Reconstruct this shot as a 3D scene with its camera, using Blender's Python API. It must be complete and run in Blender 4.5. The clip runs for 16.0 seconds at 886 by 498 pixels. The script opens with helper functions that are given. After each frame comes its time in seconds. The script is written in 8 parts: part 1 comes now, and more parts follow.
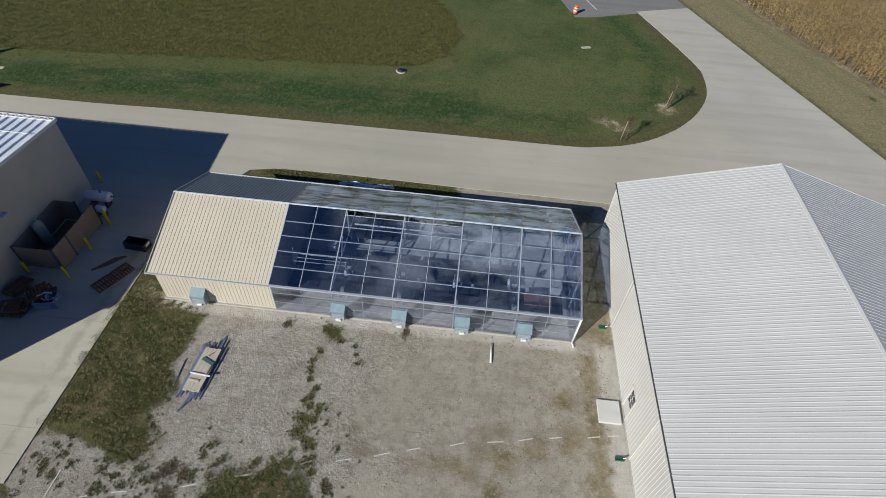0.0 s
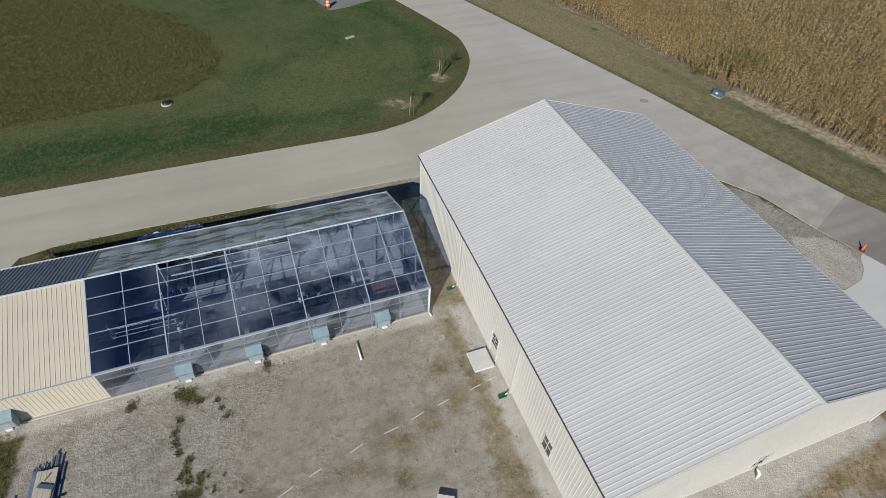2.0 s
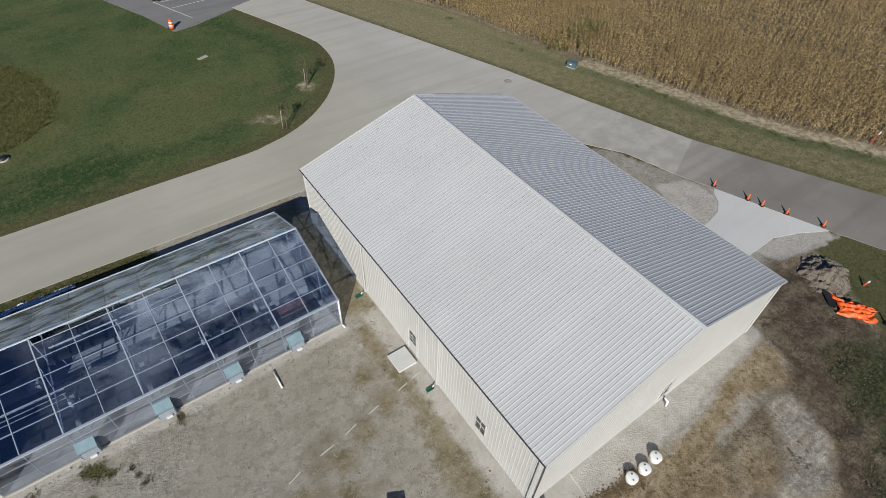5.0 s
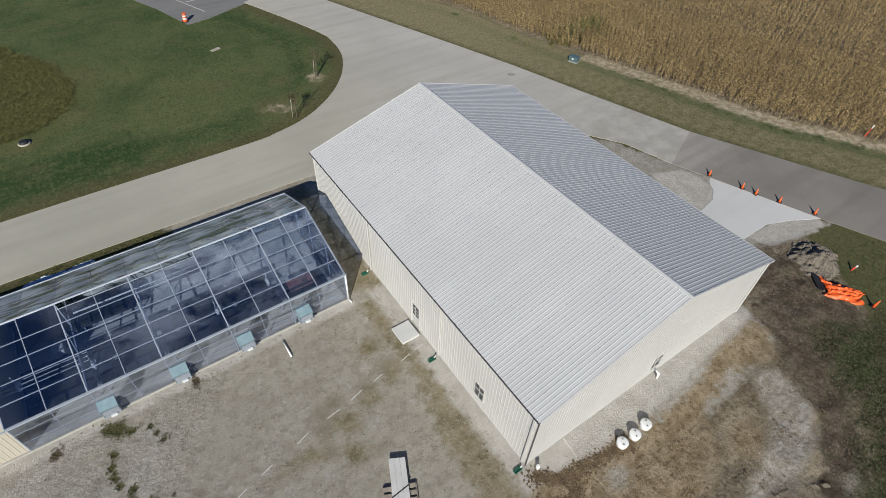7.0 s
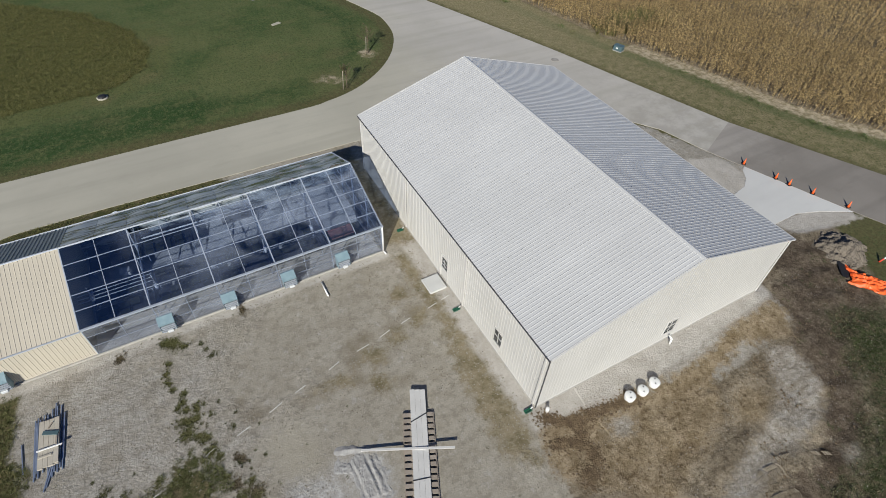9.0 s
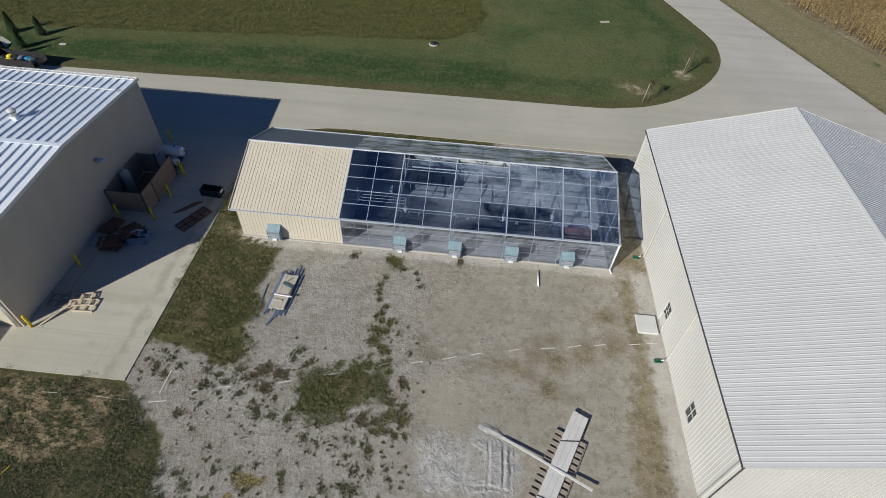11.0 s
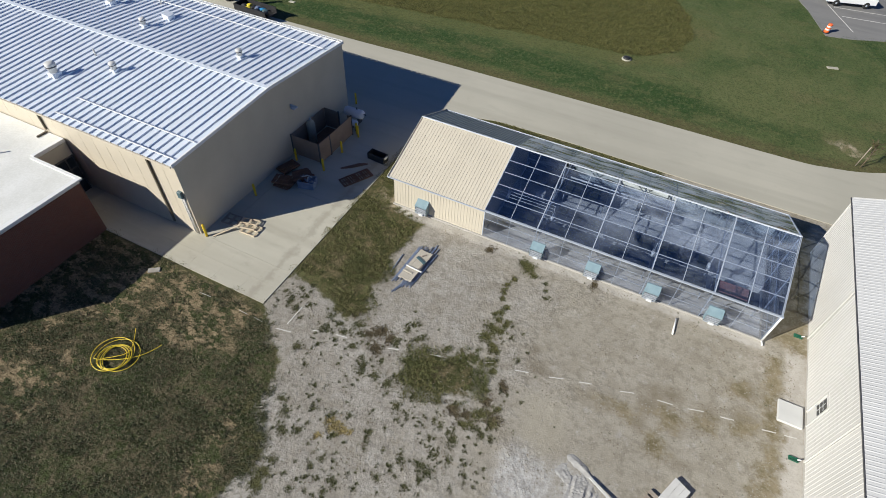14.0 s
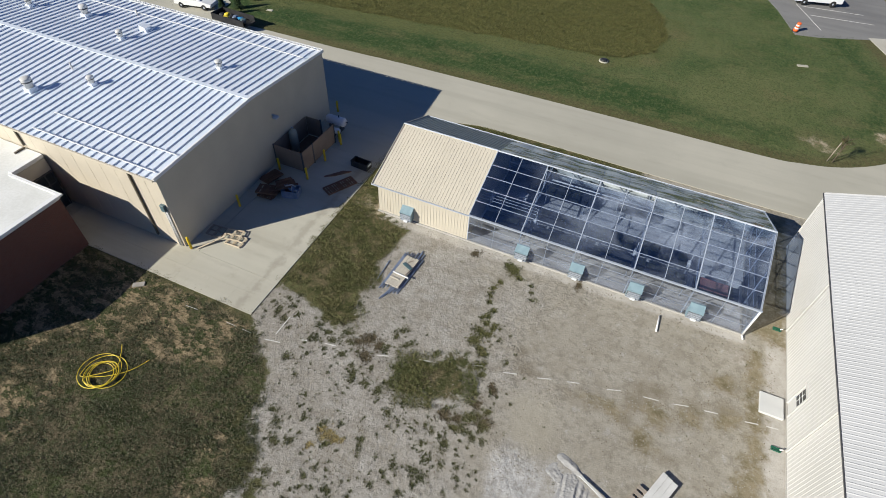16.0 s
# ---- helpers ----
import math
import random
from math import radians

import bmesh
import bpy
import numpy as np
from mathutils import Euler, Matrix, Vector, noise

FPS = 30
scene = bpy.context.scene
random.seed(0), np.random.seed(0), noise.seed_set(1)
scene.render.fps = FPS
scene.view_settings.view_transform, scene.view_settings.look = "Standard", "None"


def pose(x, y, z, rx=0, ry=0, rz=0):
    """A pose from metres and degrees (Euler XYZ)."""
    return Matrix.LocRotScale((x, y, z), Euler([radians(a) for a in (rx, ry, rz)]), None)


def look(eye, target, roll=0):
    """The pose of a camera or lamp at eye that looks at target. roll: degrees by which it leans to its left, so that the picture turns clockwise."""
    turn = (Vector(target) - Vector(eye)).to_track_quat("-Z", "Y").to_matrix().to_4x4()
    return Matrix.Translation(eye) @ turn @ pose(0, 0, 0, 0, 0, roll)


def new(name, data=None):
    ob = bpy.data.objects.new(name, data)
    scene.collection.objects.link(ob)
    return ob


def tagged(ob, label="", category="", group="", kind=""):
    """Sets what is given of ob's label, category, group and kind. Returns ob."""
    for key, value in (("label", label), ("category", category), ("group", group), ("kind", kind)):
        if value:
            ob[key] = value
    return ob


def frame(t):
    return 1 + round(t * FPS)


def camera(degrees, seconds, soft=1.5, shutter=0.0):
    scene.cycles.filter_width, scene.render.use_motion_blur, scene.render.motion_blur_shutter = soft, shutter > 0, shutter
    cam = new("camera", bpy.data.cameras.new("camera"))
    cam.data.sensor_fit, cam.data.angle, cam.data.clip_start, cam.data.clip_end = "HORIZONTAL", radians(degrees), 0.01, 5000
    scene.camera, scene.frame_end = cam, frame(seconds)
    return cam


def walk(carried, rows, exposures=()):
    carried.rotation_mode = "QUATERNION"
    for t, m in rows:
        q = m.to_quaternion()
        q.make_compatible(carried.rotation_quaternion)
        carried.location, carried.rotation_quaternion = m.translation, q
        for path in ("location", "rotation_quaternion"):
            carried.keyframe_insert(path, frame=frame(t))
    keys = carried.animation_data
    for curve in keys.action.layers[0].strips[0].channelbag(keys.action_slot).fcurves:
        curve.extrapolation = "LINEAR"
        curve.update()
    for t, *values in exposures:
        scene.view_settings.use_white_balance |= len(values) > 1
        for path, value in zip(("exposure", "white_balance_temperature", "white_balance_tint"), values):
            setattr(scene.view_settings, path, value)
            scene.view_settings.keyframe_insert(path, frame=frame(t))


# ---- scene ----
cam = camera(80.0, 16.0, soft=0.9)
SKY, SUN = 0.045, 5.05
KELVIN, TINT = 6500.0, 6.5
EXPOSURES = [(t, e, KELVIN + k, TINT) for t, e, k in ((0.0, 0.11, -60), (1.5, 0.07, -60), (4.2, 0.05, -110), (6.5, 0.07, -90), (8.2, 0.12, -70), (11.0, 0.11, -60), (12.0, 0.18, -30), (12.6, 0.34, 0), (13.3, 0.40, 20), (16.0, 0.43, 60))]

PATH = [
    (0.0, 17.63, -18.58, 26.69, -2.42, -46.57, 4.27), (0.5, 17.69, -18.74, 26.74, 1.83, -46.44, 3.98),
    (1.0, 17.74, -18.91, 26.76, 13.45, -46.06, 3.65), (1.5, 17.77, -19.03, 26.75, 21.89, -45.79, 3.15),
    (2.0, 17.79, -19.07, 26.77, 22.71, -45.76, 3.20), (2.5, 17.84, -19.09, 26.80, 25.20, -45.72, 3.08),
    (3.0, 17.93, -19.12, 26.81, 30.21, -45.65, 2.86), (3.5, 18.01, -19.15, 26.84, 34.67, -45.54, 2.48),
    (4.0, 18.05, -19.17, 26.95, 37.41, -45.55, 2.39), (6.5, 17.44, -20.01, 27.27, 37.37, -45.69, 2.56),
    (7.0, 16.87, -21.00, 27.23, 36.80, -45.50, 2.58), (7.5, 16.28, -22.02, 27.20, 36.70, -45.67, 2.64),
    (8.0, 15.65, -23.17, 27.14, 36.89, -45.70, 2.67), (8.2, 15.42, -23.55, 27.14, 37.09, -45.68, 2.77),
    (10.5, 15.19, -24.36, 26.52, 5.21, -46.43, 2.87), (11.0, 14.93, -24.34, 26.35, -2.75, -46.64, 3.36),
    (11.5, 14.77, -24.33, 26.16, -10.82, -46.89, 3.52), (12.0, 14.69, -24.33, 26.06, -17.96, -47.14, 3.50),
    (12.5, 14.69, -24.31, 26.03, -24.07, -47.36, 3.45), (13.0, 14.74, -24.29, 26.03, -25.60, -47.46, 3.29),
    (13.5, 14.78, -24.27, 26.05, -25.39, -47.41, 3.22), (14.0, 14.78, -24.27, 26.05, -23.82, -47.31, 3.30),
    (14.5, 14.77, -24.30, 26.04, -22.66, -47.19, 3.32), (15.0, 14.76, -24.32, 26.09, -22.12, -47.13, 3.35),
    (15.5, 14.75, -24.33, 26.22, -21.73, -47.05, 3.32), (16.0, 14.75, -24.35, 26.42, -21.46, -46.99, 3.33),
]


def aim(x, y, z, yaw, pitch, roll):
    """yaw to the right of +y, pitch up, roll to the left."""
    return pose(x, y, z, 90 + pitch, 0, -yaw) @ pose(0, 0, 0, 0, 0, roll)


walk(cam, [(r[0], aim(*r[1:])) for r in PATH], EXPOSURES)

# ---- world and sun ----
SUN_EL, SUN_DIR = radians(28.9), Vector((-0.657, -0.754))
world = bpy.data.worlds.new("world")
scene.world = world
world.use_nodes = True
wn = world.node_tree
wn.nodes.clear()
sky = wn.nodes.new("ShaderNodeTexSky")
sky.sky_type, sky.sun_disc = "NISHITA", False
sky.sun_elevation = SUN_EL
sky.sun_rotation = math.atan2(SUN_DIR.x, SUN_DIR.y)
sky.air_density, sky.dust_density, sky.ozone_density = 1.0, 0.1, 4.5
wbg = wn.nodes.new("ShaderNodeBackground")
wbg.inputs["Strength"].default_value = SKY
wout = wn.nodes.new("ShaderNodeOutputWorld")
deep = wn.nodes.new("ShaderNodeMix")
deep.data_type, deep.blend_type = "RGBA", "MULTIPLY"
deep.inputs[0].default_value = 1.0
deep.inputs[7].default_value = (0.62, 0.78, 1.15, 1.0)
wn.links.new(sky.outputs[0], deep.inputs[6])
wn.links.new(deep.outputs[2], wbg.inputs[0])
wn.links.new(wbg.outputs[0], wout.inputs[0])
sun = new("sun", bpy.data.lights.new("sun", "SUN"))
sun.data.energy, sun.data.angle, sun.data.color = SUN, radians(0.53), (1.0, 0.95, 0.87)
sun_vec = Vector((SUN_DIR.x * math.cos(SUN_EL), SUN_DIR.y * math.cos(SUN_EL), math.sin(SUN_EL)))
sun.matrix_world = look(sun_vec * 100, (0, 0, 0))


# ---- materials ----
class Nodes:
    def __init__(self, name):
        self.m = bpy.data.materials.new(name)
        self.m.use_nodes = True
        self.t = self.m.node_tree
        self.t.nodes.clear()
        self.out = self.add("ShaderNodeOutputMaterial")
        self.pos = self.add("ShaderNodeNewGeometry").outputs["Position"]

    def add(self, kind, **sets):
        n = self.t.nodes.new(kind)
        for k, v in sets.items():
            setattr(n, k, v)
        return n

    def put(self, sock, value):
        if isinstance(value, bpy.types.NodeSocket):
            self.t.links.new(value, sock)
        elif isinstance(value, (tuple, list)):
            sock.default_value = (*value, 1.0) if len(value) == 3 and sock.type == "RGBA" else value
        else:
            sock.default_value = value

    def noise(self, scale, detail=4.0, rough=0.55, vec=None, distort=0.0):
        n = self.add("ShaderNodeTexNoise")
        self.put(n.inputs["Vector"], vec or self.pos)
        self.put(n.inputs["Scale"], scale)
        self.put(n.inputs["Detail"], detail)
        self.put(n.inputs["Roughness"], rough)
        self.put(n.inputs["Distortion"], distort)
        return n.outputs[0]

    def stretch(self, x, y, z, rz=0.0):
        n = self.add("ShaderNodeMapping")
        self.put(n.inputs["Vector"], self.pos)
        n.inputs["Scale"].default_value = (x, y, z)
        n.inputs["Rotation"].default_value = (0, 0, rz)
        return n.outputs[0]

    def step(self, value, lo, hi):
        n = self.add("ShaderNodeMapRange", interpolation_type="SMOOTHSTEP")
        self.put(n.inputs[0], value)
        n.inputs[1].default_value, n.inputs[2].default_value = lo, hi
        return n.outputs[0]

    def math(self, op, a, b=0.0):
        n = self.add("ShaderNodeMath", operation=op)
        self.put(n.inputs[0], a)
        self.put(n.inputs[1], b)
        return n.outputs[0]

    def mix(self, f, a, b):
        n = self.add("ShaderNodeMix", data_type="RGBA")
        self.put(n.inputs[0], f)
        self.put(n.inputs[6], a)
        self.put(n.inputs[7], b)
        return n.outputs[2]

    def attr(self, name):
        return self.add("ShaderNodeAttribute", attribute_name=name).outputs["Fac"]

    def rand(self):
        return self.add("ShaderNodeObjectInfo").outputs["Random"]

    def island(self):
        return self.add("ShaderNodeNewGeometry").outputs["Random Per Island"]

    def bump(self, height, strength, distance):
        n = self.add("ShaderNodeBump")
        self.put(n.inputs["Height"], height)
        self.put(n.inputs["Strength"], strength)
        self.put(n.inputs["Distance"], distance)
        return n.outputs[0]

    def solid(self, color, rough=0.6, metal=0.0, normal=None, spec=0.5):
        b = self.add("ShaderNodeBsdfPrincipled")
        self.put(b.inputs["Base Color"], color)
        self.put(b.inputs["Roughness"], rough)
        self.put(b.inputs["Metallic"], metal)
        self.put(b.inputs["Specular IOR Level"], spec)
        if normal:
            self.put(b.inputs["Normal"], normal)
        self.t.links.new(b.outputs[0], self.out.inputs[0])
        return self.m


def plain(name, a, b, scale=1.5, rough=0.6, metal=0.0, bump=0.15, fine=40.0, spec=0.5, rnd=0.0):
    """Two tones of one surface mixed at two scales, with a fine relief."""
    n = Nodes(name)
    f = n.math("ADD", n.math("MULTIPLY", n.noise(scale, 5), 0.65), n.math("MULTIPLY", n.noise(fine, 3), 0.35))
    f = n.step(f, 0.32, 0.68)
    if rnd:
        f = n.math("ADD", n.math("MULTIPLY", f, 1 - rnd), n.math("MULTIPLY", n.rand(), rnd))
    r = n.math("ADD", rough - 0.06, n.math("MULTIPLY", n.noise(scale * 3, 3), 0.12))
    return n.solid(n.mix(f, a, b), r, metal, n.bump(n.noise(fine, 3), bump, 0.01), spec)


def leafy(name, a, b, c, rough=0.65):
    """Leaves and blades: each blade has its own tone."""
    n = Nodes(name)
    i = n.island()
    col = n.mix(n.step(i, 0.0, 0.55), a, b)
    col = n.mix(n.step(i, 0.6, 1.0), col, c)
    col = n.mix(n.step(n.noise(0.35, 3), 0.35, 0.7), col, n.mix(0.5, col, a))
    return n.solid(col, rough, 0.0, None, 0.25)


def glazing(name, tint, base=0.03, rough=0.02, painted_haze=0.0, ramp=None, haze_tone=(0.40, 0.47, 0.58), grain=(0.36, 0.36, 0.36), span=(0.36, 0.66)):
    """Clear sheet: see-through with a mirror-like gloss, and a painted pale haze in noise patches."""
    n = Nodes(name)
    clear = n.add("ShaderNodeBsdfTransparent")
    n.put(clear.inputs[0], tint)
    gloss = n.add("ShaderNodeBsdfGlossy")
    n.put(gloss.inputs["Roughness"], rough)
    fac = n.add("ShaderNodeLayerWeight")
    n.put(fac.inputs["Blend"], 0.5)
    m1 = n.add("ShaderNodeMixShader")
    n.put(m1.inputs[0], n.math("ADD", base, n.math("MULTIPLY", n.math("POWER", fac.outputs["Facing"], 4.0), 0.8)))
    n.t.links.new(clear.outputs[0], m1.inputs[1])
    n.t.links.new(gloss.outputs[0], m1.inputs[2])
    dif = n.add("ShaderNodeBsdfDiffuse")
    n.put(dif.inputs[0], haze_tone)
    m2 = n.add("ShaderNodeMixShader")
    # painted haze: bright patches put into the sheet as diffuse colour
    amount = n.math("MULTIPLY", n.step(n.noise(1.0, 5, 0.6, n.stretch(*grain), 0.5), *span), painted_haze)
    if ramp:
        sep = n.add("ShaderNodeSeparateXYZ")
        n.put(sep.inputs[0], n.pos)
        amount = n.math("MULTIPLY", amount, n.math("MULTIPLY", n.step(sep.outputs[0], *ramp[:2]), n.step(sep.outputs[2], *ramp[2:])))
    n.put(m2.inputs[0], amount)
    n.t.links.new(m1.outputs[0], m2.inputs[1])
    n.t.links.new(dif.outputs[0], m2.inputs[2])
    n.t.links.new(m2.outputs[0], n.out.inputs[0])
    return n.m


WHITE_ROOF = plain("white_metal_roof", (0.505, 0.505, 0.50), (0.565, 0.565, 0.56), 0.25, 0.36, 0.0, 0.03, 12, 0.5, 0.3)
WHITE_WALL = plain("white_metal_wall", (0.51, 0.50, 0.475), (0.57, 0.56, 0.535), 0.3, 0.45, 0.0, 0.03, 12, 0.5, 0.2)
TRIM_WHITE = plain("white_trim", (0.74, 0.74, 0.73), (0.80, 0.80, 0.79), 1.0, 0.4, 0.0, 0.03)
TRIM_DARK = plain("dark_trim", (0.05, 0.05, 0.055), (0.08, 0.08, 0.085), 1.0, 0.45)
TAN_METAL = plain("tan_metal", (0.50, 0.455, 0.372), (0.555, 0.505, 0.412), 0.4, 0.45, 0.0, 0.03, 12, 0.5, 0.25)
ALU = plain("aluminium_bar", (0.43, 0.475, 0.545), (0.53, 0.57, 0.63), 2.0, 0.45, 0.25, 0.03)
# bright reflections on the panes painted in, growing with x and height
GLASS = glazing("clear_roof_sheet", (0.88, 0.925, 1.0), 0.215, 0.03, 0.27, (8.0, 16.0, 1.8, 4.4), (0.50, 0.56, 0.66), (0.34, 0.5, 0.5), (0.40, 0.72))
HAZED_GLASS = glazing("painted_haze_roof_sheet", (0.80, 0.84, 0.90), 0.20, 0.05, 0.7, None, (0.46, 0.53, 0.62), (0.10, 0.3, 0.3))
WALL_SHEET = glazing("clear_wall_sheet", (0.83, 0.85, 0.89), 0.07, 0.06, 0.16, None, (0.46, 0.49, 0.54), (0.3, 0.6, 1.2))
# back film: sky reflection partly painted in as pale diffuse colour
POLY = glazing("painted_sky_film_sheet", (0.66, 0.71, 0.71), 0.38, 0.05, 0.85, None, (0.50, 0.55, 0.57), (0.45, 2.0, 2.0), (0.36, 0.60))
RIDGE_PALE = plain("pale_ridge_metal", (0.56, 0.60, 0.66), (0.64, 0.68, 0.73), 1.0, 0.4)
BAR = plain("greenhouse_bar", (0.37, 0.415, 0.49), (0.45, 0.495, 0.57), 2.0, 0.45, 0.2, 0.03)
BLUE_HOOD = plain("blue_grey_hood", (0.17, 0.25, 0.29), (0.23, 0.32, 0.36), 3.0, 0.4)
GALV = plain("galvanised_roof", (0.63, 0.68, 0.755), (0.71, 0.76, 0.83), 0.6, 0.35, 0.0, 0.04, 20, 0.5, 0.2)
CREAM = plain("cream_panel_wall", (0.50, 0.445, 0.355), (0.56, 0.50, 0.40), 0.5, 0.6, 0.0, 0.05, 15)
MEMBRANE = plain("white_membrane_roof", (0.66, 0.66, 0.62), (0.78, 0.78, 0.75), 0.5, 0.6, 0.0, 0.1, 8)
CONCRETE_WALL = plain("concrete_base", (0.34, 0.33, 0.30), (0.44, 0.42, 0.39), 1.0, 0.85)
INNER_FLOOR = plain("house_floor", (0.48, 0.48, 0.47), (0.68, 0.67, 0.65), 0.5, 0.8)


def concrete(name, a, b, dark, stain_x=None, bend=False, dusty=None):
    """Worn slab; with bend, the newer greyer pour past the turn and the dust where it meets the asphalt."""
    n = Nodes(name)
    big = n.step(n.noise(0.09, 5, 0.6), 0.3, 0.7)
    col = n.mix(big, a, b)
    if bend:
        sep = n.add("ShaderNodeSeparateXYZ")
        n.put(sep.inputs[0], n.pos)
        drift = n.math("MULTIPLY", n.math("SUBTRACT", n.noise(0.16, 5, 0.65), 0.5), 22.0)
        col = n.mix(n.math("MULTIPLY", n.step(n.math("ADD", sep.outputs[0], drift), 33.0, 48.0), 0.85), col, n.mix(big, (0.455, 0.432, 0.40), (0.525, 0.498, 0.462)))
        near = n.step(n.math("SUBTRACT", n.math("MULTIPLY", n.math("SUBTRACT", sep.outputs[0], 44.0), 0.6), n.math("ADD", sep.outputs[1], drift)), -12.0, 3.0)
        col = n.mix(n.math("MULTIPLY", near, 0.75), col, n.mix(n.step(n.noise(0.5, 6, 0.75), 0.4, 0.6), (0.33, 0.31, 0.282), (0.45, 0.428, 0.392)))
    if dusty:
        sep = n.add("ShaderNodeSeparateXYZ")
        n.put(sep.inputs[0], n.pos)
        past = n.math("SUBTRACT", sep.outputs[1], n.math("MULTIPLY", n.math("SUBTRACT", sep.outputs[0], 61.5), 0.42))
        past = n.math("ADD", past, n.math("MULTIPLY", n.math("SUBTRACT", n.noise(0.35, 6, 0.7), 0.5), 11.0))
        col = n.mix(n.math("MULTIPLY", n.step(past, -7.0, 1.5), 0.85), col, dusty)
    streak = n.step(n.noise(1.0, 4, 0.6, n.stretch(0.25, 0.9, 1.0, radians(8))), 0.5, 0.85)
    col = n.mix(n.math("MULTIPLY", streak, 0.5), col, dark)
    lane = n.step(n.noise(1.0, 3, 0.5, n.stretch(0.02, 0.55, 1.0, radians(0))), 0.45, 0.7)
    col = n.mix(n.math("MULTIPLY", lane, 0.4), col, dark)
    col = n.mix(n.math("MULTIPLY", n.step(n.noise(0.6, 6, 0.7), 0.58, 0.75), 0.35), col, dark)
    col = n.mix(n.math("MULTIPLY", n.noise(30, 2), 0.25), col, dark)
    if stain_x is not None:
        sep = n.add("ShaderNodeSeparateXYZ")
        n.put(sep.inputs[0], n.pos)
        off = n.math("ABSOLUTE", n.math("SUBTRACT", sep.outputs[0], stain_x))
        off = n.math("ADD", off, n.math("MULTIPLY", n.math("SUBTRACT", n.noise(0.9, 6, 0.7), 0.5), 2.2))
        col = n.mix(n.math("MULTIPLY", n.math("SUBTRACT", 1.0, n.step(off, -0.1, 0.5)), 0.55), col, dark)
    return n.solid(col, 0.85, 0.0, n.bump(n.noise(25, 3), 0.15, 0.01), 0.3)


ROAD_CONC = concrete("road_concrete", (0.41, 0.392, 0.328), (0.475, 0.452, 0.378), (0.325, 0.31, 0.26), None, True)
PAD_CONC = concrete("pad_concrete", (0.45, 0.43, 0.355), (0.52, 0.50, 0.42), (0.29, 0.265, 0.215), -3.6)
NEW_CONC = concrete("new_concrete", (0.56, 0.56, 0.545), (0.62, 0.62, 0.60), (0.47, 0.47, 0.46))
WORN_ROAD = concrete("worn_grey_road", (0.205, 0.186, 0.164), (0.268, 0.246, 0.219), (0.158, 0.143, 0.126), dusty=(0.395, 0.370, 0.338))
ASPHALT = concrete("worn_asphalt", (0.19, 0.185, 0.18), (0.24, 0.235, 0.225), (0.13, 0.13, 0.13))


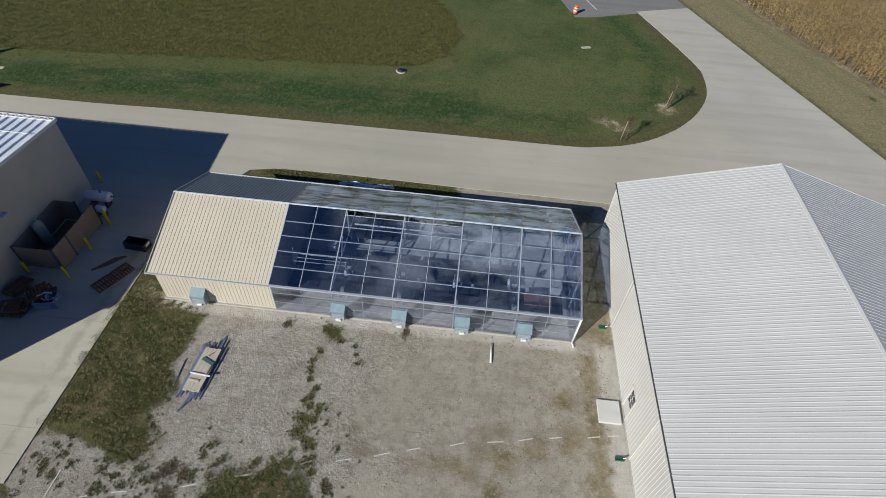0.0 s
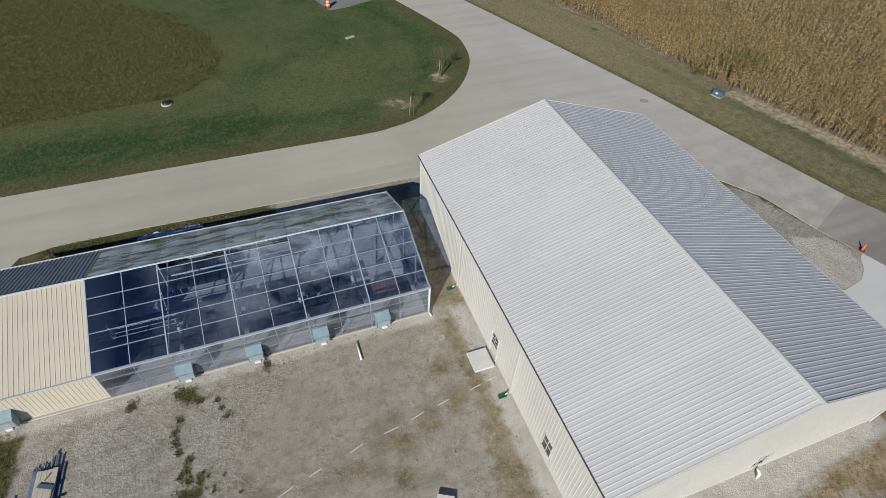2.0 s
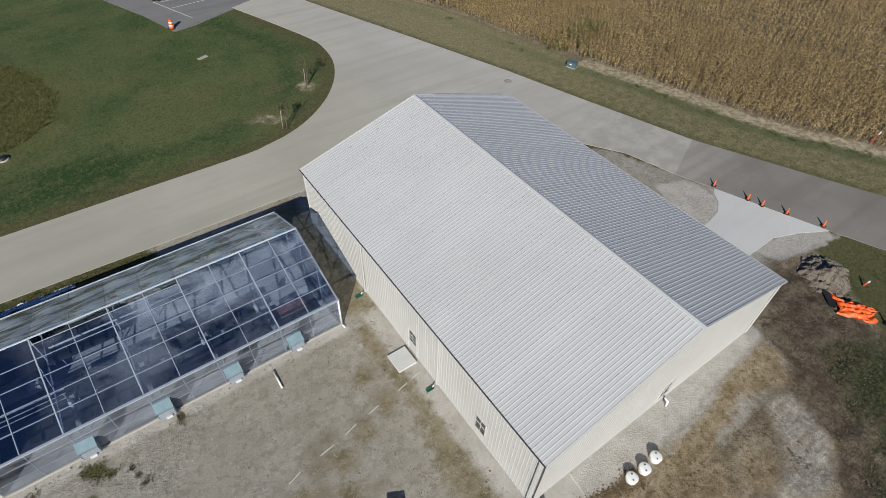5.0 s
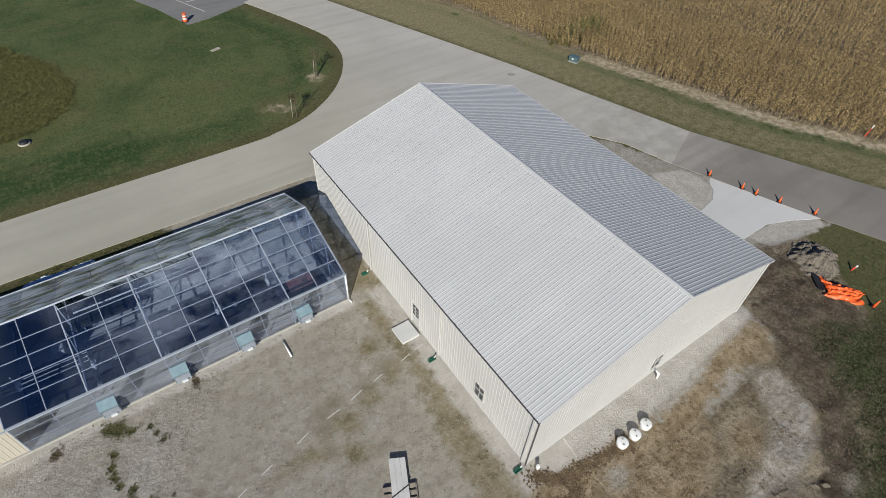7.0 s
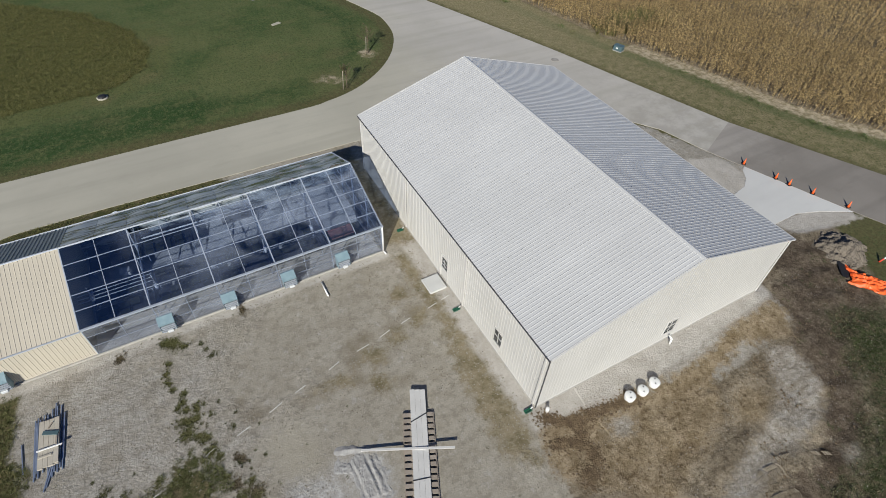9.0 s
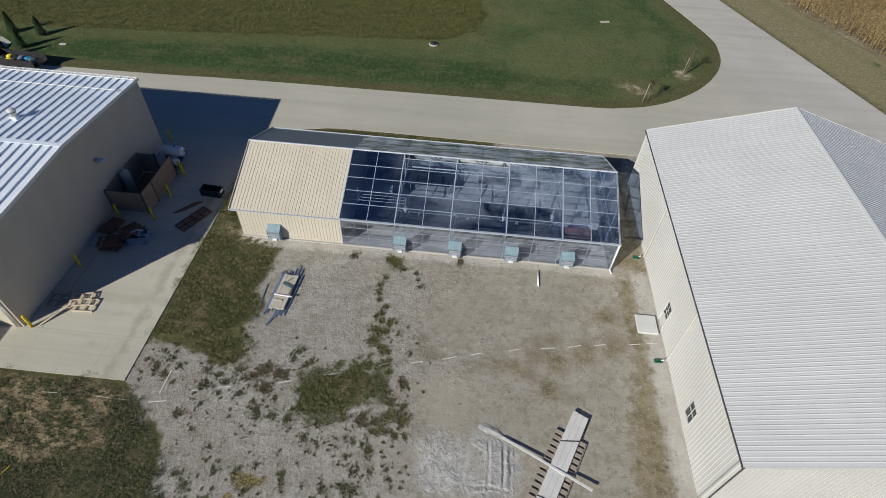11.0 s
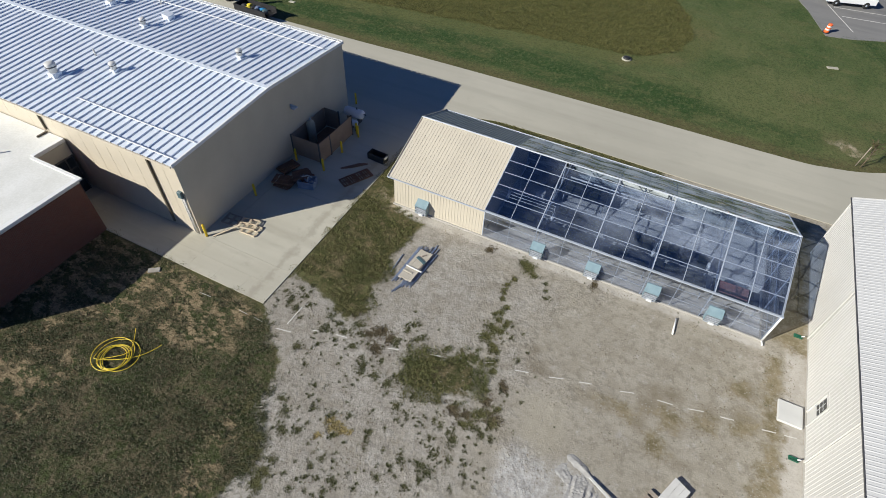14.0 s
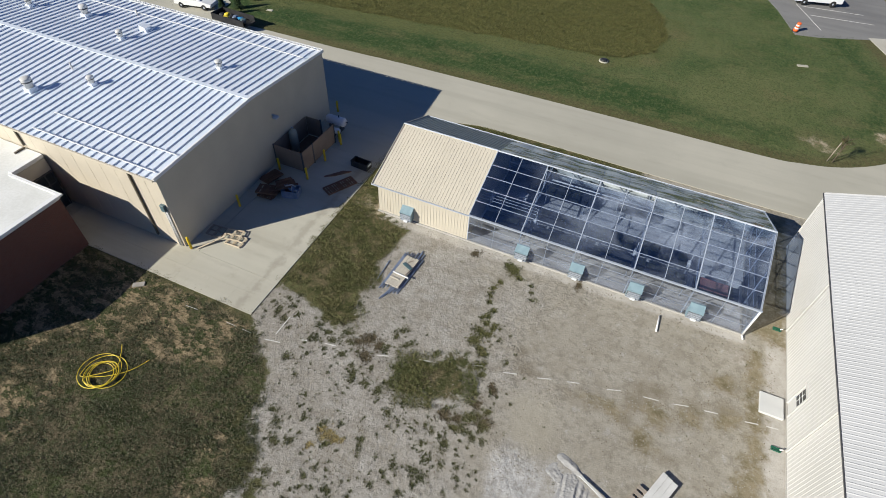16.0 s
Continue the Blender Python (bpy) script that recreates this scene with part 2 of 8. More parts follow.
def ground_material():
    """One sheet: mown lawn, rough grass, gravel yard, mud, dirt and bare strips, each with its own outline."""
    n = Nodes("ground")
    fine = n.noise(7.0, 5, 0.65)
    big = n.noise(0.16, 5, 0.6)

    def zone(name, amp, soft, scale=1.3):
        v = n.math("ADD", n.attr(name), n.math("MULTIPLY", n.math("SUBTRACT", n.noise(scale, 7, 0.74), 0.5), amp))
        return n.step(v, -soft, soft)

    lawn = n.mix(n.step(big, 0.32, 0.66), (0.056, 0.092, 0.030), (0.112, 0.134, 0.054))
    lawn = n.mix(n.math("MULTIPLY", zone("lush", 5.0, 1.5, 0.4), 0.85), lawn, (0.026, 0.062, 0.018))
    lawn = n.mix(n.math("MULTIPLY", n.step(n.noise(0.4, 7, 0.75, n.stretch(0.6, 1.2, 1.0, radians(-15))), 0.48, 0.62), 0.6), lawn, (0.132, 0.132, 0.058))
    lawn = n.mix(n.math("MULTIPLY", zone("dry", 9.0, 2.0, 0.3), 0.55), lawn, (0.142, 0.152, 0.064))
    lawn = n.mix(n.math("MULTIPLY", zone("fringe", 1.6, 0.8, 0.6), 0.75), lawn, (0.125, 0.130, 0.050))
    lawn = n.mix(n.math("MULTIPLY", zone("worn", 2.4, 0.8, 0.9), 0.45), lawn, (0.170, 0.142, 0.072))
    lawn = n.mix(n.math("MULTIPLY", zone("rim", 2.4, 0.8, 0.7), 0.8), lawn, (0.108, 0.090, 0.044))
    blade = n.noise(3.0, 7, 0.8, n.stretch(1.0, 0.55, 1.0, radians(12)))
    lawn = n.mix(n.math("MULTIPLY", n.step(blade, 0.48, 0.60), 0.55), lawn, (0.140, 0.150, 0.064))
    lawn = n.mix(n.math("MULTIPLY", n.step(n.noise(4.0, 6, 0.85), 0.49, 0.58), 0.5), lawn, (0.018, 0.034, 0.010))
    tall = n.mix(n.step(n.noise(0.5, 6, 0.7), 0.35, 0.7), (0.074, 0.080, 0.024), (0.112, 0.106, 0.034))
    tall = n.mix(n.math("MULTIPLY", n.step(n.noise(2.6, 6, 0.8, n.stretch(1.0, 0.4, 1.0, radians(20))), 0.46, 0.60), 0.5), tall, (0.180, 0.165, 0.064))
    tall = n.mix(n.math("MULTIPLY", n.step(n.noise(5.0, 6, 0.85), 0.48, 0.57), 0.8), tall, (0.044, 0.052, 0.015))
    tan = n.math("MULTIPLY", n.step(n.math("ADD", n.attr("straw"), n.math("MULTIPLY", n.math("SUBTRACT", n.noise(0.8, 6, 0.7), 0.5), 3.0)), -0.4, 0.4), n.step(n.noise(1.3, 6, 0.72, n.stretch(0.7, 1.3, 1.0, radians(20))), 0.49, 0.545))
    rough = n.mix(n.step(n.math("ADD", n.math("MULTIPLY", n.noise(0.30, 5, 0.6), 0.4), n.math("MULTIPLY", n.noise(1.6, 6, 0.75), 0.6)), 0.43, 0.58), (0.048, 0.062, 0.022), (0.108, 0.088, 0.054))
    rough = n.mix(n.math("MULTIPLY", n.step(n.noise(4.5, 5, 0.75), 0.47, 0.57), 0.75), rough, (0.022, 0.028, 0.010))
    rough = n.mix(n.math("MULTIPLY", n.step(n.noise(4.2, 6, 0.8, n.stretch(1.0, 1.0, 1.0, radians(50))), 0.52, 0.60), 0.7), rough, (0.155, 0.128, 0.085))
    rough = n.mix(tan, rough, n.mix(n.step(n.noise(5.0, 5, 0.8), 0.40, 0.60), (0.16, 0.122, 0.072), (0.30, 0.235, 0.145)))
    weedy = n.mix(n.step(n.noise(0.9, 6, 0.7), 0.42, 0.64), (0.060, 0.064, 0.024), (0.165, 0.132, 0.076))
    weedy = n.mix(n.math("MULTIPLY", n.step(n.noise(5.0, 5, 0.75), 0.44, 0.62), 0.7), weedy, (0.040, 0.045, 0.018))
    verge = n.mix(n.step(n.noise(1.2, 7, 0.75), 0.36, 0.64), (0.150, 0.144, 0.068), (0.275, 0.232, 0.138))
    verge = n.mix(n.math("MULTIPLY", n.step(n.noise(5.0, 6, 0.85), 0.48, 0.58), 0.6), verge, (0.040, 0.048, 0.016))
    verge = n.mix(n.math("MULTIPLY", zone("vgreen", 3.0, 0.4, 0.6), 0.5), verge, (0.050, 0.088, 0.030))
    sep = n.add("ShaderNodeSeparateXYZ")
    n.put(sep.inputs[0], n.pos)
    verge = n.mix(n.math("MULTIPLY", n.step(sep.outputs[1], 2.0, 34.0), 0.55), verge, n.mix(n.step(n.noise(3.5, 7, 0.8), 0.4, 0.6), (0.19, 0.172, 0.088), (0.36, 0.305, 0.19)))
    grav = n.mix(n.step(n.noise(0.22, 6, 0.65), 0.35, 0.65), (0.33, 0.307, 0.266), (0.43, 0.407, 0.365))
    grav = n.mix(n.math("MULTIPLY", n.step(n.math("ADD", n.attr("east"), n.math("MULTIPLY", n.math("SUBTRACT", n.noise(0.3, 5, 0.65), 0.5), 16.0)), -3.0, 4.0), 0.7), grav, (0.345, 0.314, 0.252))
    grav = n.mix(n.math("MULTIPLY", n.step(n.noise(0.55, 7, 0.78), 0.48, 0.62), 0.42), grav, (0.26, 0.228, 0.175))
    scuff = n.step(n.noise(1.0, 6, 0.75, n.stretch(0.35, 1.6, 1.0, radians(24))), 0.46, 0.62)
    grav = n.mix(n.math("MULTIPLY", scuff, 0.35), grav, (0.23, 0.205, 0.165))
    grav = n.mix(n.math("MULTIPLY", n.step(n.noise(1.9, 7, 0.8), 0.49, 0.58), 0.5), grav, (0.19, 0.17, 0.132))
    grav = n.mix(n.math("MULTIPLY", n.step(n.noise(1.2, 7, 0.8, n.stretch(1.0, 1.0, 1.0, radians(70))), 0.55, 0.66), 0.5), grav, (0.46, 0.445, 0.42))
    stones = n.step(n.noise(11.0, 6, 0.85), 0.46, 0.57)
    loose = n.step(n.math("ADD", n.math("MULTIPLY", n.noise(0.22, 5, 0.65), 1.0), n.math("MULTIPLY", n.attr("east"), -0.02)), 0.42, 0.60)
    grav = n.mix(n.math("MULTIPLY", stones, n.math("ADD", 0.24, n.math("MULTIPLY", loose, 0.30))), grav, (0.19, 0.172, 0.145))
    grav = n.mix(n.math("MULTIPLY", n.step(n.noise(5.0, 4, 0.8), 0.58, 0.72), 0.35), grav, (0.48, 0.46, 0.43))
    grav = n.mix(n.math("MULTIPLY", n.step(n.noise(9.0, 5, 0.8), 0.60, 0.70), 0.5), grav, (0.56, 0.54, 0.51))
    grav = n.mix(n.math("MULTIPLY", zone("sand", 1.5, 0.6), 0.6), grav, (0.36, 0.33, 0.265))
    grav = n.mix(n.math("MULTIPLY", zone("stain", 1.3, 0.5, 0.9), 0.72), grav, (0.185, 0.155, 0.108))
    lime = n.mix(n.step(n.noise(2.5, 6, 0.8), 0.38, 0.62), (0.34, 0.325, 0.30), (0.52, 0.51, 0.495))
    lime = n.mix(n.math("MULTIPLY", stones, 0.35), lime, (0.24, 0.22, 0.19))
    white = n.mix(n.step(n.noise(3.0, 6, 0.8), 0.36, 0.66), (0.27, 0.24, 0.195), (0.45, 0.42, 0.375))
    mud = n.mix(n.step(n.noise(0.9, 6, 0.7), 0.35, 0.65), (0.150, 0.125, 0.072), (0.255, 0.215, 0.145))
    mud = n.mix(n.math("MULTIPLY", n.step(n.noise(3.4, 7, 0.8), 0.50, 0.60), 0.6), mud, (0.31, 0.275, 0.20))
    ochre = n.mix(n.step(n.noise(1.1, 6, 0.7), 0.35, 0.65), (0.20, 0.152, 0.090), (0.35, 0.282, 0.190))
    ochre = n.mix(n.math("MULTIPLY", n.step(n.noise(3.0, 7, 0.8), 0.50, 0.60), 0.75), ochre, (0.10, 0.068, 0.035))
    soil = n.mix(n.step(n.noise(0.9, 7, 0.8), 0.42, 0.60), (0.080, 0.060, 0.042), (0.165, 0.132, 0.095))
    soil = n.mix(n.math("MULTIPLY", n.step(n.noise(3.8, 7, 0.85), 0.50, 0.60), 0.6), soil, (0.045, 0.033, 0.022))
    soil = n.mix(n.math("MULTIPLY", n.step(n.noise(5.5, 7, 0.85), 0.55, 0.64), 0.5), soil, (0.24, 0.20, 0.15))
    soil = n.mix(n.math("MULTIPLY", n.step(n.noise(1.1, 7, 0.8, n.stretch(1.0, 1.0, 1.0, radians(40))), 0.56, 0.64), 0.7), soil, (0.055, 0.066, 0.026))
    dirt = n.mix(n.step(n.noise(0.35, 6, 0.65), 0.35, 0.65), (0.190, 0.155, 0.108), (0.315, 0.264, 0.190))
    dirt = n.mix(n.math("MULTIPLY", n.step(n.noise(2.6, 7, 0.85), 0.49, 0.57), 0.75), dirt, (0.082, 0.064, 0.040))
    smear = n.step(n.noise(1.0, 6, 0.75, n.stretch(0.30, 1.7, 1.0, radians(-14))), 0.47, 0.60)
    dirt = n.mix(n.math("MULTIPLY", smear, 0.5), dirt, (0.11, 0.085, 0.055))
    white = n.mix(n.math("MULTIPLY", n.step(n.noise(1.3, 7, 0.8), 0.50, 0.60), 0.55), white, (0.18, 0.15, 0.105))
    white = n.mix(n.math("MULTIPLY", smear, 0.5), white, (0.21, 0.18, 0.135))
    ochre = n.mix(n.math("MULTIPLY", smear, 0.35), ochre, (0.15, 0.11, 0.062))
    dirt = n.mix(n.math("MULTIPLY", n.step(n.noise(4.5, 5, 0.8), 0.55, 0.7), 0.6), dirt, (0.38, 0.34, 0.28))
    pale = n.mix(n.step(n.noise(0.9, 6, 0.7), 0.35, 0.65), (0.385, 0.358, 0.317), (0.475, 0.448, 0.408))
    pale = n.mix(n.math("MULTIPLY", n.step(fine, 0.5, 0.75), 0.4), pale, (0.24, 0.22, 0.19))
    bare = n.mix(n.step(n.noise(1.6, 5, 0.7), 0.38, 0.62), (0.22, 0.185, 0.11), (0.44, 0.375, 0.275))
    col = lawn
    for name, tone, amp, soft in (("verge", verge, 2.5, 0.8), ("tall", tall, 0.7, 0.18), ("rough", rough, 2.0, 0.5), ("gravel", grav, 1.6, 0.15),
                                  ("dirt", dirt, 2.4, 0.3), ("soil", soil, 3.5, 0.4), ("ochre", ochre, 2.8, 0.35), ("pale", pale, 1.0, 0.2), ("lime", lime, 2.4, 0.7), ("white", white, 2.6, 0.4), ("mud", mud, 3.0, 0.45), ("rough2", rough, 4.5, 1.2), ("weed", weedy, 3.6, 0.3), ("bare", bare, 2.8, 0.4)):
        col = n.mix(zone(name, amp, soft), col, tone)
    clod = n.math("MULTIPLY", n.step(n.attr("dirt"), -0.3, 0.8), n.math("MULTIPLY", n.noise(2.4, 5, 0.7), 4.0))
    clod = n.math("ADD", clod, n.math("MULTIPLY", n.step(n.attr("dirt"), -0.3, 0.8), n.math("MULTIPLY", n.noise(6.5, 5, 0.8), 2.4)))
    clod = n.math("ADD", clod, n.math("MULTIPLY", n.step(n.attr("gravel"), -0.2, 0.5), n.math("MULTIPLY", n.noise(4.5, 4, 0.7), n.math("MULTIPLY", loose, 1.5))))
    clod = n.math("ADD", clod, n.math("MULTIPLY", n.step(n.attr("rough"), -0.3, 0.8), n.math("MULTIPLY", n.noise(5.0, 4, 0.7), 3.0)))
    flat = n.math("MULTIPLY", n.step(n.attr("gravel"), -0.2, 0.5), n.math("SUBTRACT", 1.0, loose))
    height = n.math("ADD", n.math("MULTIPLY", n.math("ADD", n.math("MULTIPLY", fine, 0.9), n.noise(16, 4, 0.7)), n.math("SUBTRACT", 1.0, n.math("MULTIPLY", flat, 0.55))), clod)
    return n.solid(col, 0.92, 0.0, n.bump(height, 0.62, 0.05), 0.15)


GROUND = ground_material()


# ---- builders ----
def part(name, bm, material, parent=None, label=""):
    me = bpy.data.meshes.new(name)
    bm.to_mesh(me)
    bm.free()
    me.materials.append(material)
    ob = new(name, me)
    if parent:
        ob.parent = parent
    if label:
        tagged(ob, label)
    return ob


def piece(name, me, parent, m):
    ob = new(name, me)
    ob.parent = parent
    ob.matrix_basis = m
    return ob


def mesh_of(name, bm, material):
    me = bpy.data.meshes.new(name)
    bm.to_mesh(me)
    bm.free()
    me.materials.append(material)
    return me


def thing(name, m, label, category, group="", kind=""):
    ob = new(name)
    ob.empty_display_size = 0.3
    ob.matrix_basis = m
    return tagged(ob, label, category, group, kind)


def box(bm, x0, y0, z0, x1, y1, z1, m=None, bevel=0.0):
    vs = [bm.verts.new((x, y, z)) for z in (z0, z1) for x, y in ((x0, y0), (x1, y0), (x1, y1), (x0, y1))]
    fs = [bm.faces.new([vs[i] for i in f]) for f in ((3, 2, 1, 0), (4, 5, 6, 7), (0, 1, 5, 4), (1, 2, 6, 5), (2, 3, 7, 6), (3, 0, 4, 7))]
    if bevel:
        es = list({e for f in fs for e in f.edges})
        r = bmesh.ops.bevel(bm, geom=es, offset=bevel, segments=1, affect="EDGES")
        vs = list({v for f in r["faces"] for v in f.verts} | {v for v in vs if v.is_valid})
    if m:
        bmesh.ops.transform(bm, matrix=m, verts=[v for v in vs if v.is_valid])
    return bm


def boxes(*rows, bevel=0.0):
    bm = bmesh.new()
    for r in rows:
        box(bm, *r, bevel=bevel)
    return bm


def slab(outline, z0, z1):
    """A flat slab with that outline."""
    bm = bmesh.new()
    lo = [bm.verts.new((x, y, z0)) for x, y in outline]
    hi = [bm.verts.new((x, y, z1)) for x, y in outline]
    bm.faces.new(hi)
    bm.faces.new(lo[::-1])
    for i in range(len(lo)):
        j = (i + 1) % len(lo)
        bm.faces.new((lo[i], lo[j], hi[j], hi[i]))
    bmesh.ops.recalc_face_normals(bm, faces=bm.faces)
    bmesh.ops.triangulate(bm, faces=[f for f in bm.faces if len(f.verts) > 4])
    return bm


def tube(bm, a, b, r0, r1=None, n=8, cap=True):
    a, b = Vector(a), Vector(b)
    r1 = r0 if r1 is None else r1
    q = (b - a).to_track_quat("Z", "Y").to_matrix()
    rings = []
    for c, r in ((a, r0), (b, r1)):
        rings.append([bm.verts.new(c + q @ Vector((r * math.cos(k * math.tau / n), r * math.sin(k * math.tau / n), 0))) for k in range(n)])
    for k in range(n):
        f = bm.faces.new((rings[0][k], rings[0][(k + 1) % n], rings[1][(k + 1) % n], rings[1][k]))
        f.smooth = n > 6
    if cap:
        bm.faces.new(rings[0][::-1])
        bm.faces.new(rings[1])
    return bm


def bar(a, b, w, h):
    """A square bar from a to b."""
    a, b = Vector(a), Vector(b)
    bm = bmesh.new()
    box(bm, -w / 2, -h / 2, 0, w / 2, h / 2, (b - a).length)
    bmesh.ops.transform(bm, matrix=Matrix.Translation(a) @ (b - a).to_track_quat("Z", "Y").to_matrix().to_4x4(), verts=bm.verts)
    return bm


def lathe(bm, profile, n=14, m=None):
    rings = []
    for r, z in profile:
        rings.append([bm.verts.new((r * math.cos(k * math.tau / n), r * math.sin(k * math.tau / n), z)) for k in range(n)])
    for a, b in zip(rings, rings[1:]):
        for k in range(n):
            bm.faces.new((a[k], a[(k + 1) % n], b[(k + 1) % n], b[k])).smooth = True
    bm.faces.new(rings[0][::-1])
    bm.faces.new(rings[-1])
    if m:
        bmesh.ops.transform(bm, matrix=m, verts=[v for r in rings for v in r])
    return bm


def ribbed(u0, u1, length, pitch, height, base, top, thick=0.012):
    """Ribbed sheet over u0..u1 along x with ribs along +y of that length; ribs stand on the lattice of the pitch."""
    def rise(u):
        d = abs((u + pitch / 2) % pitch - pitch / 2)
        return height * min(1.0, max(0.0, (base / 2 - d) / (base / 2 - top / 2)))

    us = {u0, u1}
    k = math.floor(u0 / pitch) - 1
    while k * pitch < u1 + pitch:
        for o in (-base / 2, -top / 2, top / 2, base / 2):
            if u0 < k * pitch + o < u1:
                us.add(k * pitch + o)
        k += 1
    us = sorted(us)
    bm = bmesh.new()
    rows = [[bm.verts.new((u, y, rise(u) + dz)) for u in us] for y, dz in ((0, -thick), (0, 0), (length, 0), (length, -thick))]
    for a, b in zip(rows, rows[1:]):
        for i in range(len(us) - 1):
            bm.faces.new((a[i], a[i + 1], b[i + 1], b[i]))
    return bm


def sdf(poly, x, y):
    """Signed distance to a polygon, positive inside."""
    d = np.full(x.shape, 1e9)
    inside = np.zeros(x.shape, bool)
    for (ax, ay), (bx, by) in zip(poly, poly[1:] + poly[:1]):
        ex, ey = bx - ax, by - ay
        t = np.clip(((x - ax) * ex + (y - ay) * ey) / (ex * ex + ey * ey + 1e-12), 0, 1)
        d = np.minimum(d, np.hypot(x - ax - t * ex, y - ay - t * ey))
        c = ((ay > y) != (by > y)) & (x < (bx - ax) * (y - ay) / (by - ay + 1e-12) + ax)
        inside ^= c
    return np.where(inside, d, -d)


def rounded(line, steps=4):
    """The same line with a smooth curve through its points."""
    out = []
    for k in range(len(line) - 1):
        p = [Vector(line[min(max(k + d, 0), len(line) - 1)]) for d in (-1, 0, 1, 2)]
        for i in range(steps):
            t = i / steps
            q = 0.5 * (2 * p[1] + (p[2] - p[0]) * t + (2 * p[0] - 5 * p[1] + 4 * p[2] - p[3]) * t * t + (3 * p[1] - p[0] - 3 * p[2] + p[3]) * t ** 3)
            out.append((q.x, q.y))
    return out + [tuple(line[-1])]


# ---- outlines of the plan ----
YARD = [(-2.5, -8.6), (0.6, -9.3), (2.6, -10.2), (2.8, -8.0), (2.4, -7.0), (2.2, -4.2), (2.9, -1.0), (0.5, -0.3), (-0.4, 0.6), (16.6, 0.6), (16.6, 13.6), (27.6, 13.5), (46.0, 13.0),
        (54.0, 3.0), (57.0, -5.0), (60.2, -14.0), (54.5, -13.5), (47.0, -14.0), (46.5, -18.5), (40.0, -19.5), (33.0, -17.5), (28.0, -19.0), (26.5, -45.0), (2.6, -45.0), (2.4, -22.0), (3.0, -20.3), (2.9, -18.3), (1.6, -17.0), (0.9, -14.2), (-2.4, -11.5)]
STRIP = [(-2.5, 6.2), (-2.5, -8.3), (-0.6, -8.1), (0.6, -8.9), (2.2, -9.3), (3.7, -9.6), (3.3, -8.4), (2.3, -7.8), (2.7, -6.6), (3.1, -5.9), (2.2, -4.3), (2.5, -2.6), (2.7, -1.0), (0.4, -0.25), (-0.4, 1.4), (-1.0, 6.0)]
BACK_STRIP = [(-0.4, 10.4), (0.8, 13.1), (3.0, 13.55), (17.0, 13.45), (17.5, 11.5), (8.0, 9.5), (-0.4, 8.8)]
WEED_PATCH = [(6.2, -10.5), (7.1, -10.2), (7.8, -9.5), (9.0, -9.1), (10.4, -8.2), (11.2, -8.7), (11.0, -9.6), (11.3, -10.5), (11.5, -11.1), (10.3, -11.8), (9.1, -12.2), (7.9, -12.6), (7.1, -11.7)]
TALL = [(-90, 29.0), (-29.8, 27.8), (-18.8, 28.7), (-13.0, 29.3), (-5.0, 30.2), (3.5, 31.1), (9.3, 31.6), (12.3, 33.0), (14.4, 35.4), (15.3, 38.4), (15.0, 42.0), (13.2, 47.0), (10.0, 52), (-10, 70), (-90, 70)]
ROUGH = [(-2.5, -11.6), (0.9, -14.3), (1.6, -17.0), (2.9, -18.3), (3.0, -20.3), (2.4, -22.0), (2.6, -60.0), (-90.0, -60.0), (-90.0, -11.6)]
DIRT = [(27.0, -18.0), (32.0, -17.6), (40.0, -18.5), (46.5, -17.5), (46.8, -12.0), (53.0, -12.2), (57.0, -13.6), (55.6, -15.8), (54.6, -18.5), (52.6, -20.7), (50.0, -27.0), (48.0, -45.0), (22.0, -45.0), (25.0, -22.0)]
ROUGH_E = [(48.5, -18.6), (52.0, -20.2), (54.5, -20.8), (58.0, -21.5), (61.8, -20.8), (72.0, -44.0), (30.0, -44.0), (35.0, -27.0), (38.2, -26.0), (41.5, -25.3), (44.2, -23.8), (46.5, -21.6)]
NORTH_EDGE = rounded([(-120, 19.3), (-25.5, 19.8), (-8, 20.2), (14, 20.42), (26, 20.45), (28.8, 20.8), (31.4, 21.5), (34.1, 22.95), (36.9, 25.3), (39.2, 28.2), (40.9, 31.7), (41.5, 35.3), (41.3, 38.0), (39.4, 44.2), (36.9, 51.3)])
MOUND = [(16.34, -12.86), (16.9, -12.5), (18.0, -12.65), (18.6, -12.95), (18.7, -14.0), (18.5, -15.1), (16.6, -15.3), (16.5, -14.8), (17.1, -14.6), (17.1, -13.3)]
CORN_EDGE = [(45.0, 80.0), (51.0, 58.6), (54.9, 48.2), (58.3, 40.0), (60.1, 35.5), (61.3, 29.6), (62.2, 25.4), (63.4, 20.2), (65.8, 13.6), (67.9, 7.0), (69.4, 1.2), (71.2, -3.6), (73.7, -7.6), (78.1, -16.5), (90.0, -42.0)]
ROAD_E = [(36.0, 77.0), (42.76, 57.2), (47.3, 44.0), (52.0, 30.6), (55.6, 20.0), (57.9, 12.1), (61.5, 0.4), (66.0, -9.4), (69.6, -17.0), (82.0, -45.0)]


# ---- ground ----
def coords(lo, hi, step, far):
    mid = list(np.arange(lo, hi + step / 2, step))
    out = [step * 1.6 ** k for k in range(1, 30) if step * 1.6 ** k < far]
    out = np.cumsum(out)
    out = [o for o in out if o < far] + [far]
    return np.array([lo - o for o in out[::-1]] + mid + [hi + o for o in out])


